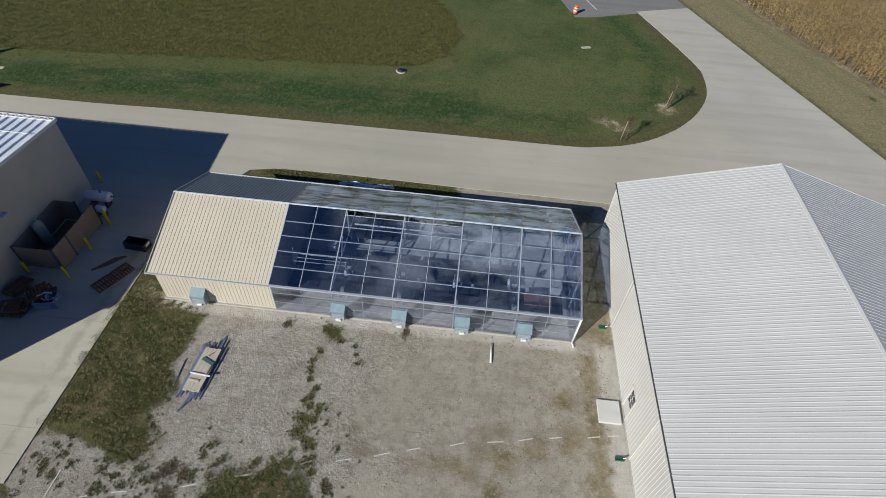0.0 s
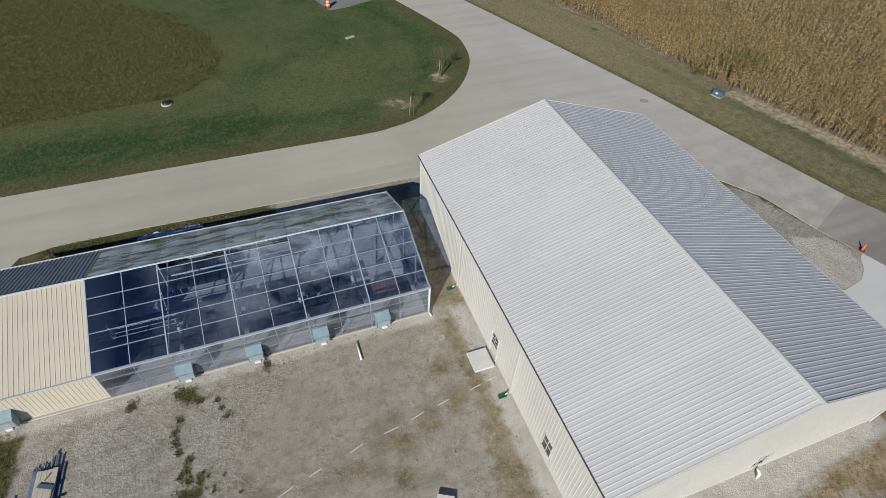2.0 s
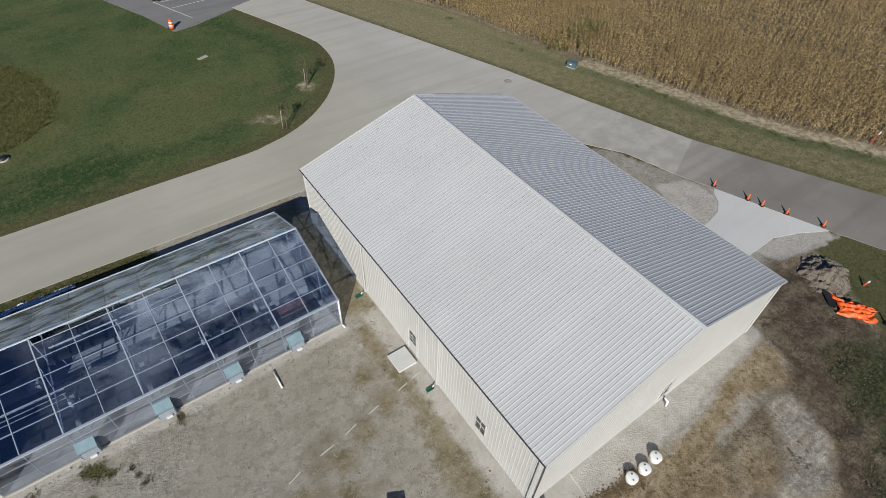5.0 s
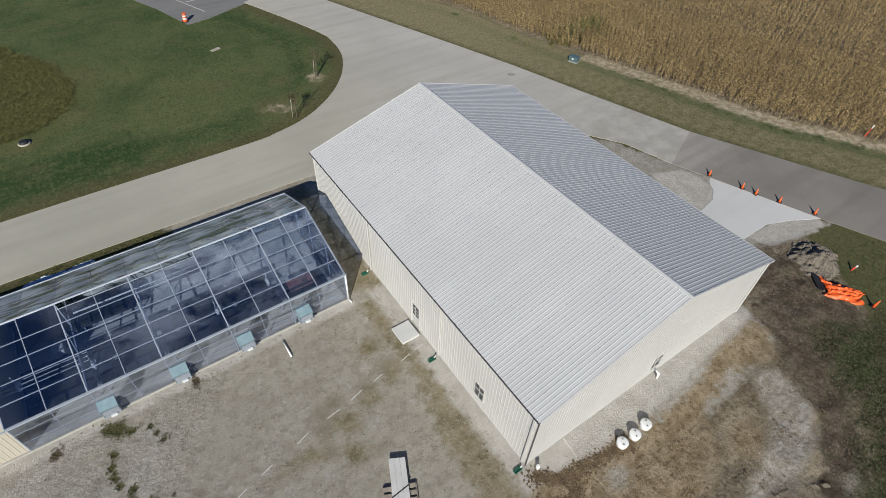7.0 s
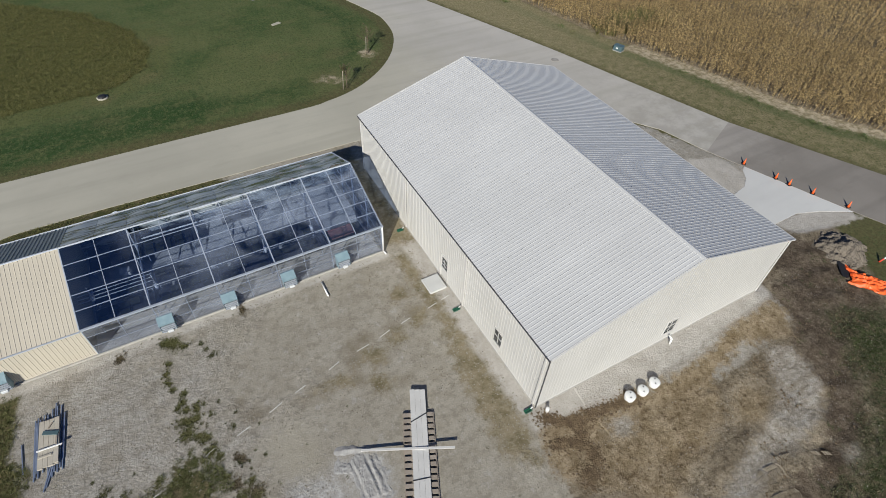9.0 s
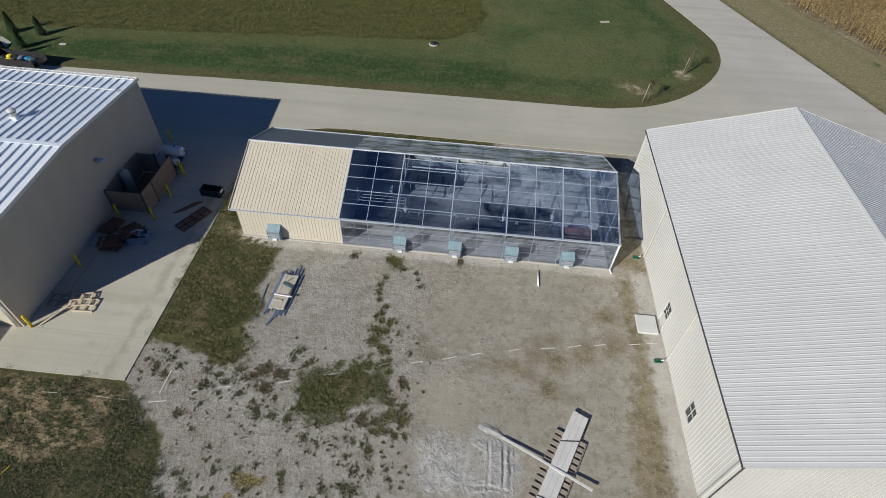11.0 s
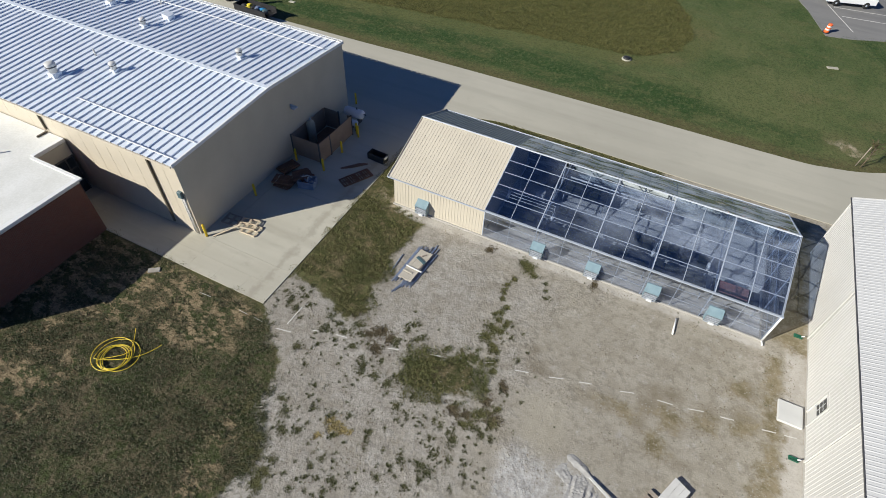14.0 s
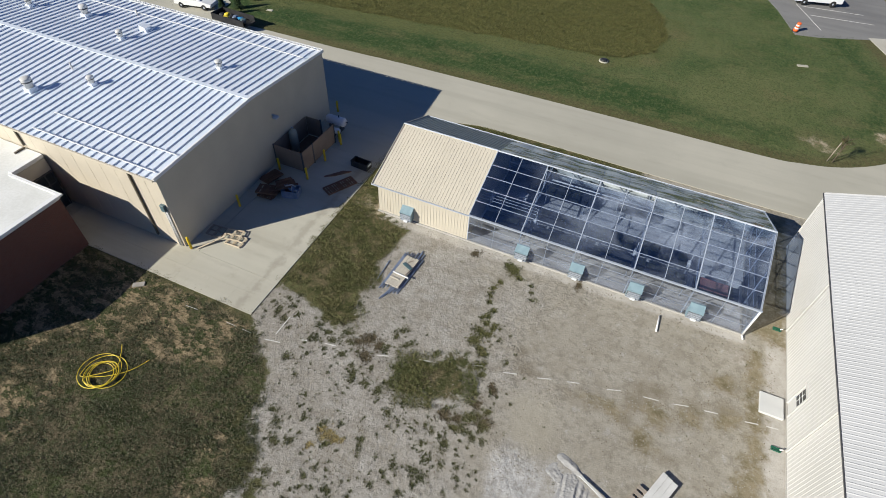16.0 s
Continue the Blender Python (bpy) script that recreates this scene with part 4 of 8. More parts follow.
    part("gutter", boxes((W + 0.04, -0.05, EAVE - 0.13, W + 0.16, L + 0.05, EAVE - 0.005)), RB_TRIM, b, "white eave gutter")
    part("corner_trim", boxes((0.05, 0.05, 0.05, 0.09, 0.09, EAVE - 0.14)), TRIM_DARK, b)
    for u, v in ((W - 0.1, 0.04), (0.04, L - 0.1), (W - 0.1, L - 0.1)):
        part("corner_trim", boxes((u, v, 0.05, u + 0.06, v + 0.06, EAVE - 0.14)), RB_TRIM, b)
    for v in (0.32, 8.05, 16.3):
        part("downspout", boxes((-0.02, v - 0.05, 0.15, 0.06, v + 0.05, EAVE - 0.13)), WHITE_WALL, b)
    return b


white_building()

# ---- greenhouse with a solid head house ----
def bowed(w, length, rows, sag):
    """A film pane along x and +y that bows up between its cross bars."""
    bm = bmesh.new()
    nx, ny = 10, 8 * rows
    g = []
    for j in range(ny + 1):
        v = j / ny
        row = []
        for i in range(nx + 1):
            u = i / nx
            lift = sag * math.sin(math.pi * u) ** 1.5 * math.sin(math.pi * (v * rows % 1.0 if v < 1 else 1.0))
            row.append(bm.verts.new((0.01 + u * (w - 0.02), v * length, lift)))
        g.append(row)
    for j in range(ny):
        for i in range(nx):
            bm.faces.new((g[j][i], g[j][i + 1], g[j + 1][i + 1], g[j + 1][i])).smooth = True
    return bm


GL, GMID, GE, GRY, GRZ, GBY = 25.0, 6.9, 2.54, 5.03, 4.32, 9.1
GBZ = 2.62


def greenhouse():
    b = thing("greenhouse", pose(0, 0, 0), "clear-roofed greenhouse with a tan metal head house", "greenhouse")
    part("footing", boxes((-0.08, -0.02, -0.25, GL + 0.06, 0.16, 0.10), (-0.08, GBY - 0.16, -0.25, GL + 0.06, GBY + 0.02, 0.10), (-0.08, 0.16, -0.25, 0.12, GBY - 0.16, 0.10), (GL - 0.12, 0.16, -0.25, GL + 0.06, GBY - 0.16, 0.10)), CONCRETE_WALL, b)
    part("floor", boxes((0.12, 0.16, -0.2, GL - 0.12, GBY - 0.16, 0.04)), INNER_FLOOR, b)
    a1 = math.degrees(math.atan2(GRZ - GE, GRY))
    s1 = math.hypot(GRZ - GE, GRY)
    a2 = math.degrees(math.atan2(GRZ - GBZ, GBY - GRY))
    s2 = math.hypot(GRZ - GBZ, GBY - GRY)
    # head house walls and roof
    front = pose(0, 0.1, 0)
    wall_with_openings(b, GMID, GE - 0.05, 0.1, [], TAN_METAL, front)
    panel_wall(b, GMID, GE - 0.05, [], TAN_METAL, pose(0, 0.09, 0), 0.9, 0.225)
    part("wall", boxes((0.0, 0.2, 0, 0.1, GBY - 0.2, GE - 0.05), (0.0, GBY - 0.2, 0, GMID, GBY - 0.1, GE - 0.05), (GMID - 0.1, 0.2, 0, GMID, GBY - 0.2, GE - 0.05)), TAN_METAL, b)
    for x in (0.0, GMID - 0.1):
        bm = bmesh.new()
        vs = [bm.verts.new((x + d, y, z)) for d in (0, 0.1) for y, z in ((0.1, GE - 0.05), (GBY - 0.1, GE - 0.05), (GRY, GRZ - 0.05))]
        for f in ((2, 1, 0), (3, 4, 5), (0, 1, 4, 3), (1, 2, 5, 4), (2, 0, 3, 5)):
            bm.faces.new([vs[i] for i in f])
        part("gable", bm, TAN_METAL, b)
    panel_wall(b, GBY - 0.2, GE - 0.05, [], TAN_METAL, pose(-0.006, GBY - 0.1, 0, 0, 0, -90), 0.9, 0.225)
    w = (GMID + 0.35) / 8
    rs = mesh_of("roof_panel", ribbed(0.002, w - 0.002, s1 + 0.12, w / 4, 0.015, 0.05, 0.02), TAN_METAL)
    rb = mesh_of("roof_panel", ribbed(0.002, w - 0.002, s2 + 0.12, w / 4, 0.024, 0.06, 0.025), DARK_SHEET)
    for k in range(8):
        piece("roof_panel", rs, b, pose(-0.35 + k * w, 0, GE, a1, 0, 0) @ pose(0, -0.12, 0.02))
        piece("roof_panel", rb, b, pose(-0.35 + (k + 1) * w, GBY, GBZ, 0, 0, 180) @ pose(0, 0, 0, a2, 0, 0) @ pose(0, -0.12, 0.02))
    part("gutter", boxes((-0.4, -0.17, GE - 0.06, GMID, -0.1, GE + 0.01)), ALU, b)
    part("rake_trim", bar((-0.37, -0.12, GE + 0.02), (-0.37, GRY, GRZ + 0.03), 0.04, 0.10), TAN_METAL, b)
    part("rake_trim", bar((-0.37, GBY + 0.12, GBZ + 0.0), (-0.37, GRY, GRZ + 0.03), 0.04, 0.10), TAN_METAL, b)
    # clear part: columns 10, purlins, panes
    cols = [GMID + (GL - GMID) * k / 10 for k in range(11)]
    fr = [0.0, 0.21, 0.40, 0.59, 0.775, 1.0]
    at = lambda x, f, up=0.0: (x, GRY * f, GE + (GRZ - GE) * f + up)
    back = lambda x, f, up=0.0: (x, GBY + (GRY - GBY) * f, GBZ + (GRZ - GBZ) * f + up)
    for k, x in enumerate(cols):
        heavy = 0.06 if k % 2 == 0 else 0.032
        part("rafter", bar(at(x, 0, 0.02), at(x, 1, 0.02), heavy, 0.09), BAR, b)
        part("rafter", bar(back(x, 0, -0.03), back(x, 1, -0.03), heavy, heavy * 1.2), BAR, b)
        part("post", boxes((x - heavy / 2, 0.06, 0.10, x + heavy / 2, 0.06 + heavy, GE - 0.04)), BAR, b)
        part("post", boxes((x - heavy / 2, GBY - 0.06 - heavy, 0.10, x + heavy / 2, GBY - 0.06, GBZ - 0.04)), BAR, b)
        if k % 2 == 0 and 0 < k < 10:
            part("tie_beam", bar((x, 0.1, GE - 0.12), (x, GBY - 0.1, GE - 0.12), 0.06, 0.06), BAR, b)
            part("king_post", bar((x, GRY, GE - 0.12), (x, GRY, GRZ - 0.08), 0.06, 0.06), WHITE_LOUVRE, b)
            part("web", bar((x, GRY - 2.2, GE - 0.12), at(x, 0.72, -0.08), 0.03, 0.03), WHITE_LOUVRE, b)
            part("web", bar((x, GRY + 1.8, GE - 0.12), back(x, 0.72, -0.08), 0.04, 0.04), BAR, b)
    for f in fr[1:-1]:
        part("purlin", bar(at(GMID, f, 0.022), at(GL, f, 0.022), 0.06, 0.034), BAR, b)
    for f in (0.5,):
        part("purlin", bar(back(GMID, f, -0.015), back(GL, f, -0.015), 0.05, 0.04), BAR, b)
    for y in (2.15, 2.45, 2.75):
        part("pipe_run", bar((GMID, y, 2.35), (cols[2] + 0.4, y, 2.35), 0.035, 0.035), WHITE_LOUVRE, b)
    part("eave_beam", boxes((GMID, -0.13, GE - 0.07, GL + 0.1, -0.02, GE + 0.03)), BAR, b)
    part("eave_beam", boxes((-0.3, GBY + 0.02, GBZ - 0.07, GL + 0.06, GBY + 0.10, GBZ + 0.04)), RIDGE_PALE, b)
    part("ridge_cap", boxes((-0.4, GRY - 0.05, GRZ + 0.05, GMID, GRY + 0.05, GRZ + 0.085), (GMID, GRY - 0.045, GRZ + 0.03, GL + 0.05, GRY + 0.045, GRZ + 0.075)), RIDGE_PALE, b)
    for x in (GL, ):
        part("rake_trim", bar(at(x + 0.02, 0, 0.02), at(x + 0.02, 1, 0.02), 0.07, 0.09), BAR, b)
        part("rake_trim", bar(back(x + 0.02, 0, 0.02), back(x + 0.02, 1, 0.02), 0.07, 0.09), BAR, b)
    for z in (0.85, 1.7):
        part("wall_rail", boxes((GMID, 0.055, z - 0.022, GL, 0.075, z + 0.022)), BAR, b)
        part("wall_rail", boxes((GL - 0.075, 0.15, z - 0.022, GL - 0.05, GBY - 0.15, z + 0.022)), BAR, b)
    for y in (2.4, 4.9, 7.2):
        part("post", boxes((GL - 0.09, y - 0.03, 0.10, GL - 0.04, y + 0.03, GE + (GRZ - GE) * (y / GRY if y < GRY else (GBY - y) / (GBY - GRY)) - 0.06)), BAR, b)
    # panes
    shared = {}
    for x0, x1 in zip(cols, cols[1:]):
        col = cols.index(x0)
        for f0, f1 in zip(fr, fr[1:]):
            if f1 == 1.0 and 2 <= col <= 5:
                f1 = 0.92
            # two top panes carry a stronger painted haze
            hazy = f0 == fr[-2] and col in (6, 7)
            key = (round(f1 - f0, 3), hazy)
            if key not in shared:
                shared[key] = mesh_of("pane", boxes((0.01, 0.01, 0.0, x1 - x0 - 0.01, (f1 - f0) * s1 - 0.01, 0.008)), HAZED_GLASS if hazy else GLASS)
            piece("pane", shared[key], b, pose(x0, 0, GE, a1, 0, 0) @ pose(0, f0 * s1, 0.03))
        if "w" not in shared:
            shared["w"] = mesh_of("pane", boxes((0.01, 0, 0.01, x1 - x0 - 0.01, 0.008, 0.83)), WALL_SHEET)
            shared["b"] = mesh_of("pane", bowed(x1 - x0, s2 + 0.1, 2, 0.05), POLY)
            shared["n"] = mesh_of("pane", boxes((0.01, 0, 0.1, x1 - x0 - 0.01, 0.008, GBZ - 0.1)), POLY)
        for z in (0.0, 0.85, 1.7):
            piece("pane", shared["w"], b, pose(x0, 0.035, z))
        piece("pane", shared["b"], b, pose(x1, GBY, GBZ, 0, 0, 180) @ pose(0, 0, 0, a2, 0, 0) @ pose(0, -0.1, 0.03))
        piece("pane", shared["n"], b, pose(x0, GBY - 0.045, 0))
    part("vent_sash", bar(at(cols[2], 0.925, 0.05), at(cols[6], 0.925, 0.05), 0.03, 0.04), BAR, b)
    bm = bmesh.new()
    vs = [bm.verts.new((GL - 0.03 + d, y, z)) for d in (0, 0.008) for y, z in ((0.1, 0.1), (GBY - 0.1, 0.1), (GBY - 0.1, GBZ - 0.05), (GRY, GRZ - 0.05), (0.1, GE - 0.05))]
    bm.faces.new(vs[4::-1])
    bm.faces.new(vs[5:])
    part("pane", bm, GLASS, b)
    ds = bmesh.new()
    tube(ds, (GL + 0.02, -0.1, GE - 0.05), (GL + 0.02, -0.06, 0.12), 0.055)
    tube(ds, (GL + 0.02, -0.06, 0.13), (GL + 0.1, -0.35, 0.05), 0.05)
    part("downspout", ds, TRIM_WHITE, b, "white plastic downspout")
    # louvred hoods on the front wall
    for x in (2.36, 10.86, 14.55, 18.31, 22.01):
        h = new("vent_hood")
        h.parent = b
        h.matrix_basis = pose(x, 0.085, 0.32)
        tagged(h, "blue-grey sheet metal vent hood")
        prof = [(0.0, 0.0), (-0.46, 0.0), (-0.50, 0.20), (-0.50, 0.74), (0.0, 1.02)]
        for s in (-0.42, 0.408):
            bm = bmesh.new()
            v0 = [bm.verts.new((s, y, z)) for y, z in prof]
            v1 = [bm.verts.new((s + 0.012, y, z)) for y, z in prof]
            bm.faces.new(v0)
            bm.faces.new(v1[::-1])
            for i in range(5):
                bm.faces.new((v0[i], v1[i], v1[(i + 1) % 5], v0[(i + 1) % 5]))
            part("cheek", bm, BLUE_HOOD, h)
        bm = bmesh.new()
        q = [bm.verts.new(p) for p in ((-0.44, -0.51, 0.735), (0.44, -0.51, 0.735), (0.44, 0.0, 1.025), (-0.44, 0.0, 1.025), (-0.44, -0.51, 0.75), (0.44, -0.51, 0.75), (0.44, 0.0, 1.04), (-0.44, 0.0, 1.04))]
        for f in ((3, 2, 1, 0), (4, 5, 6, 7), (0, 1, 5, 4), (1, 2, 6, 5), (2, 3, 7, 6), (3, 0, 4, 7)):
            bm.faces.new([q[i] for i in f])
        part("top", bm, BLUE_HOOD, h)
        part("lip", boxes((-0.44, -0.525, 0.67, 0.44, -0.512, 0.735)), BLUE_HOOD, h)
        part("grille_back", boxes((-0.40, -0.44, 0.02, 0.40, -0.42, 0.64)), TRIM_DARK, h)
        for i in range(4):
            z = 0.06 + i * 0.15
            part("louvre", boxes((-0.39, -0.53, z, 0.39, -0.445, z + 0.03)), ALU, h)
        part("motor", boxes((-0.12, -0.60, -0.02, 0.22, -0.46, 0.16), bevel=0.03), WHITE_LOUVRE, h)
        fan = bmesh.new()
        lathe(fan, [(0.05, -0.03), (0.2, -0.03), (0.2, 0.03), (0.05, 0.03)], 12, pose(0, -0.1, 0.5, 90, 0, 0))
        part("fan", fan, TRIM_DARK, h)
    return b


WHITE_LOUVRE = plain("pale_louvre", (0.55, 0.57, 0.58), (0.65, 0.67, 0.68), 3.0, 0.5)
DARK_SHEET = plain("grey_green_sheet", (0.20, 0.225, 0.23), (0.255, 0.28, 0.285), 0.6, 0.35, 0.0, 0.03)
greenhouse()


# ---- cream hall with a ribbed pale roof ----
HX0, HX1, HY0, HY1, HE, HR = -70.0, -9.82, -8.77, 9.05, 5.82, 6.30


def hall():
    b = thing("hall", pose(0, 0, 0), "large cream-walled hall with a pale ribbed metal roof", "building")
    part("wall", boxes((HX1 - 0.25, HY0, -0.2, HX1, HY1, HE - 0.02), (HX0, HY0, -0.2, HX1 - 0.25, HY0 + 0.25, HE - 0.02), (HX0, HY1 - 0.25, -0.2, HX1 - 0.25, HY1, HE - 0.02), (HX0, HY0 + 0.25, -0.2, HX0 + 0.25, HY1 - 0.25, HE - 0.02)), CREAM, b)
    bm = bmesh.new()
    my = (HY0 + HY1) / 2
    vs = [bm.verts.new((x, y, z)) for x in (HX1 - 0.25, HX1) for y, z in ((HY0, HE - 0.02), (HY1, HE - 0.02), (my, HR - 0.02))]
    for f in ((2, 1, 0), (3, 4, 5), (0, 1, 4, 3), (1, 2, 5, 4), (2, 0, 3, 5)):
        bm.faces.new([vs[i] for i in f])
    part("gable", bm, CREAM, b)
    run = my - HY0
    ang = math.degrees(math.atan2(HR - HE, run))
    ls = math.hypot(run, HR - HE) + 0.15
    sheet = mesh_of("roof_panel", ribbed(0.0, 0.605, ls, 0.61, 0.085, 0.10, 0.035), GALV)
    k = 0
    while HX1 - (k + 1) * 0.61 > -58:
        x = HX1 - (k + 1) * 0.61
        piece("roof_panel", sheet, b, pose(x, HY0, HE, ang, 0, 0) @ pose(0, -0.15, 0.03))
        piece("roof_panel", sheet, b, pose(x + 0.61, HY1, HE, 0, 0, 180) @ pose(0, 0, 0, ang, 0, 0) @ pose(0, -0.15, 0.03))
        k += 1
    part("ridge_cap", boxes((-58, my - 0.17, HR + 0.09, HX1 + 0.06, my + 0.17, HR + 0.14)), GALV, b)
    for y0, z0 in ((HY0 - 0.15, HE), (HY1 + 0.15, HE)):
        part("rake_trim", bar((HX1 + 0.03, y0, z0 + 0.03), (HX1 + 0.03, my, HR + 0.05), 0.09, 0.22), TRIM_WHITE, b)
    part("gutter", boxes((-58, HY0 - 0.25, HE - 0.10, HX1, HY0 - 0.16, HE - 0.0)), CREAM, b)
    for x in (-12.0, -21.6):
        part("downspout", boxes((x - 0.06, HY0 - 0.13, 0.3 if x > -15 else 4.4, x + 0.06, HY0 - 0.02, HE - 0.12)), DARK_BROWN, b, "dark brown downspout")
    for k in range(26):
        x = HX1 - 1.1 - k * 1.2
        part("wall_joint", boxes((x - 0.012, HY0 - 0.008, 0.0, x + 0.012, HY0 - 0.002, HE - 0.15)), CREAM, b)
    # snow bars
    for y, x0, x1 in ((-8.45, -20.1, -10.0), (-6.7, -20.2, -10.0), (7.1, -40.0, -10.2)):
        z = HE + (y - HY0 if y < my else HY1 - y) * (HR - HE) / run + 0.16
        part("snow_bar", boxes((x0, y - 0.03, z, x1, y + 0.03, z + 0.05)), TRIM_WHITE, b)
    # zigzag guard at the far eave
    n = 0
    x = HX1 - 0.2
    zz = HE + 0.15
    while x > -46:
        for a, c in (((x, 8.88), (x - 0.28, 9.16)), ((x - 0.28, 9.16), (x - 0.56, 8.88))):
            if n < 130:
                part("guard_strut", bar((a[0], a[1], zz), (c[0], c[1], zz), 0.07, 0.07), TRIM_WHITE, b)
            n += 1
        x -= 0.56
    part("guard_rail", boxes((-46, 9.14, zz - 0.025, HX1, 9.20, zz + 0.025)), TRIM_WHITE, b)
    part("guard_rail", boxes((-46, 8.84, zz - 0.025, HX1, 8.89, zz + 0.025)), TRIM_WHITE, b)
    return b


DARK_BROWN = plain("dark_brown_metal", (0.075, 0.062, 0.045), (0.10, 0.085, 0.062), 2.0, 0.5)
hall()


# ---- brick wing with a flat white roof ----
def brick_material():
    n = Nodes("red_brick")
    t = n.add("ShaderNodeTexBrick")
    m = n.add("ShaderNodeCombineXYZ")
    sep = n.add("ShaderNodeSeparateXYZ")
    n.put(sep.inputs[0], n.pos)
    n.put(m.inputs[0], n.math("ADD", sep.outputs[0], sep.outputs[1]))
    n.put(m.inputs[1], sep.outputs[2])
    n.put(t.inputs["Vector"], m.outputs[0])
    n.put(t.inputs["Scale"], 1.0)
    n.put(t.inputs["Brick Width"], 0.21)
    n.put(t.inputs["Row Height"], 0.075)
    n.put(t.inputs["Mortar Size"], 0.006)
    n.put(t.inputs["Color1"], (0.135, 0.056, 0.042))
    n.put(t.inputs["Color2"], (0.185, 0.075, 0.054))
    n.put(t.inputs["Mortar"], (0.17, 0.135, 0.115))
    return n.solid(t.outputs[0], 0.85, 0.0, n.bump(t.outputs["Fac"], 0.3, 0.01), 0.2)


BRICK = brick_material()


def brick_wing():
    b = thing("brick_wing", pose(0, 0, 0), "low red brick wing with a white flat roof", "building")
    top = 4.2
    part("wall", boxes((-60, -21.3, -0.2, -15.65, -11.35, top - 0.25)), BRICK, b)
    part("wall", boxes((-60, -11.35, -0.2, -20.0, -8.9, top - 0.25)), CREAM, b)
    part("roof", slab([(-60, -21.25), (-15.7, -21.25), (-15.7, -11.3), (-20.05, -11.3), (-20.05, -8.85), (-60, -8.85)], top - 0.25, top), MEMBRANE, b)
    part("coping", boxes((-15.9, -21.4, top - 0.06, -15.58, -11.1, top + 0.06), (-20.0, -11.3, top - 0.06, -15.9, -11.1, top + 0.06), (-60.0, -21.4, top - 0.06, -15.9, -21.2, top + 0.06)), TRIM_WHITE, b)
    part("coping", boxes((-20.2, -11.1, top - 0.06, -19.9, -8.95, top + 0.10)), TRIM_WHITE, b)
    # glazed entrance in the recess
    e = new("entrance")
    e.parent = b
    e.matrix_basis = pose(-19.98, -11.2, 0)
    for y in (0.25, 0.95, 1.65, 2.2):
        part("mullion", boxes((0.0, y - 0.04, 0.05, 0.1, y + 0.04, 3.0)), TRIM_DARK, e)
    for z in (1.0, 2.1, 2.96):
        part("transom", boxes((0.005, 0.29, z - 0.04, 0.095, 2.16, z + 0.04)), TRIM_DARK, e)
    part("pane", boxes((0.02, 0.25, 0.05, 0.045, 2.2, 3.0)), DARK_PANE, e)
    vb = bmesh.new()
    tube(vb, (-22.2, -11.9, top), (-22.2, -11.9, top + 0.35), 0.06)
    part("vent_pipe", vb, TRIM_WHITE, b)
    part("downspout_outlet", boxes((-21.66, -9.6, top, -21.54, -8.9, top + 0.1)), DARK_BROWN, b)
    return b


brick_wing()


# ---- plants ----
def scatter(name, templates, px, py, pz, scale, material, label, category, seed):
    """Many small plants as one mesh; templates are lists of (verts, faces) with triangles."""
    rng = np.random.default_rng(seed)
    pick = rng.integers(0, len(templates), len(px))
    allv, allf, base = [], [], 0
    for i, (tv, tf) in enumerate(templates):
        idx = np.nonzero(pick == i)[0]
        if not len(idx):
            continue
        ang = rng.uniform(0, math.tau, len(idx))
        c, s = np.cos(ang)[:, None], np.sin(ang)[:, None]
        k = scale[idx][:, None]
        x = (tv[None, :, 0] * c - tv[None, :, 1] * s) * k + px[idx][:, None]
        y = (tv[None, :, 0] * s + tv[None, :, 1] * c) * k + py[idx][:, None]
        z = tv[None, :, 2] * k + pz[idx][:, None]
        allv.append(np.stack([x, y, z], -1).reshape(-1, 3))
        allf.append((tf[None] + (np.arange(len(idx)) * len(tv))[:, None, None]).reshape(-1, 3) + base)
        base += len(idx) * len(tv)
    v, f = np.concatenate(allv), np.concatenate(allf)
    me = bpy.data.meshes.new(name)
    me.vertices.add(len(v))
    me.vertices.foreach_set("co", v.astype(np.float32).ravel())
    me.loops.add(f.size)
    me.loops.foreach_set("vertex_index", f.astype(np.int32).ravel())
    me.polygons.add(len(f))
    me.polygons.foreach_set("loop_start", np.arange(0, f.size, 3))
    me.update()
    me.materials.append(material)
    return tagged(new(name, me), label, category, "", "stuff")


def blades(rng, count, height, spread, width, droop):
    """A tuft of narrow bent leaves."""
    v, f = [], []
    for _ in range(count):
        a, r = rng.uniform(0, math.tau), rng.uniform(0, spread)
        b = a + rng.uniform(-0.8, 0.8)
        h = height * rng.uniform(0.5, 1.0)
        d = Vector((math.cos(b), math.sin(b), 0))
        side = Vector((-d.y, d.x, 0)) * width * rng.uniform(0.6, 1.2)
        o = Vector((math.cos(a) * r, math.sin(a) * r, -0.01))
        m = o + d * droop * h * 0.45 + Vector((0, 0, h * 0.75))
        t = o + d * droop * h * 1.1 + Vector((0, 0, h * rng.uniform(0.6, 1.0)))
        k = len(v)
        v += [o - side * 0.5, o + side * 0.5, m + side * 0.5, m - side * 0.5, t]
        f += [(k, k + 1, k + 2), (k, k + 2, k + 3), (k + 3, k + 2, k + 4)]
    return np.array([tuple(p) for p in v]), np.array(f)


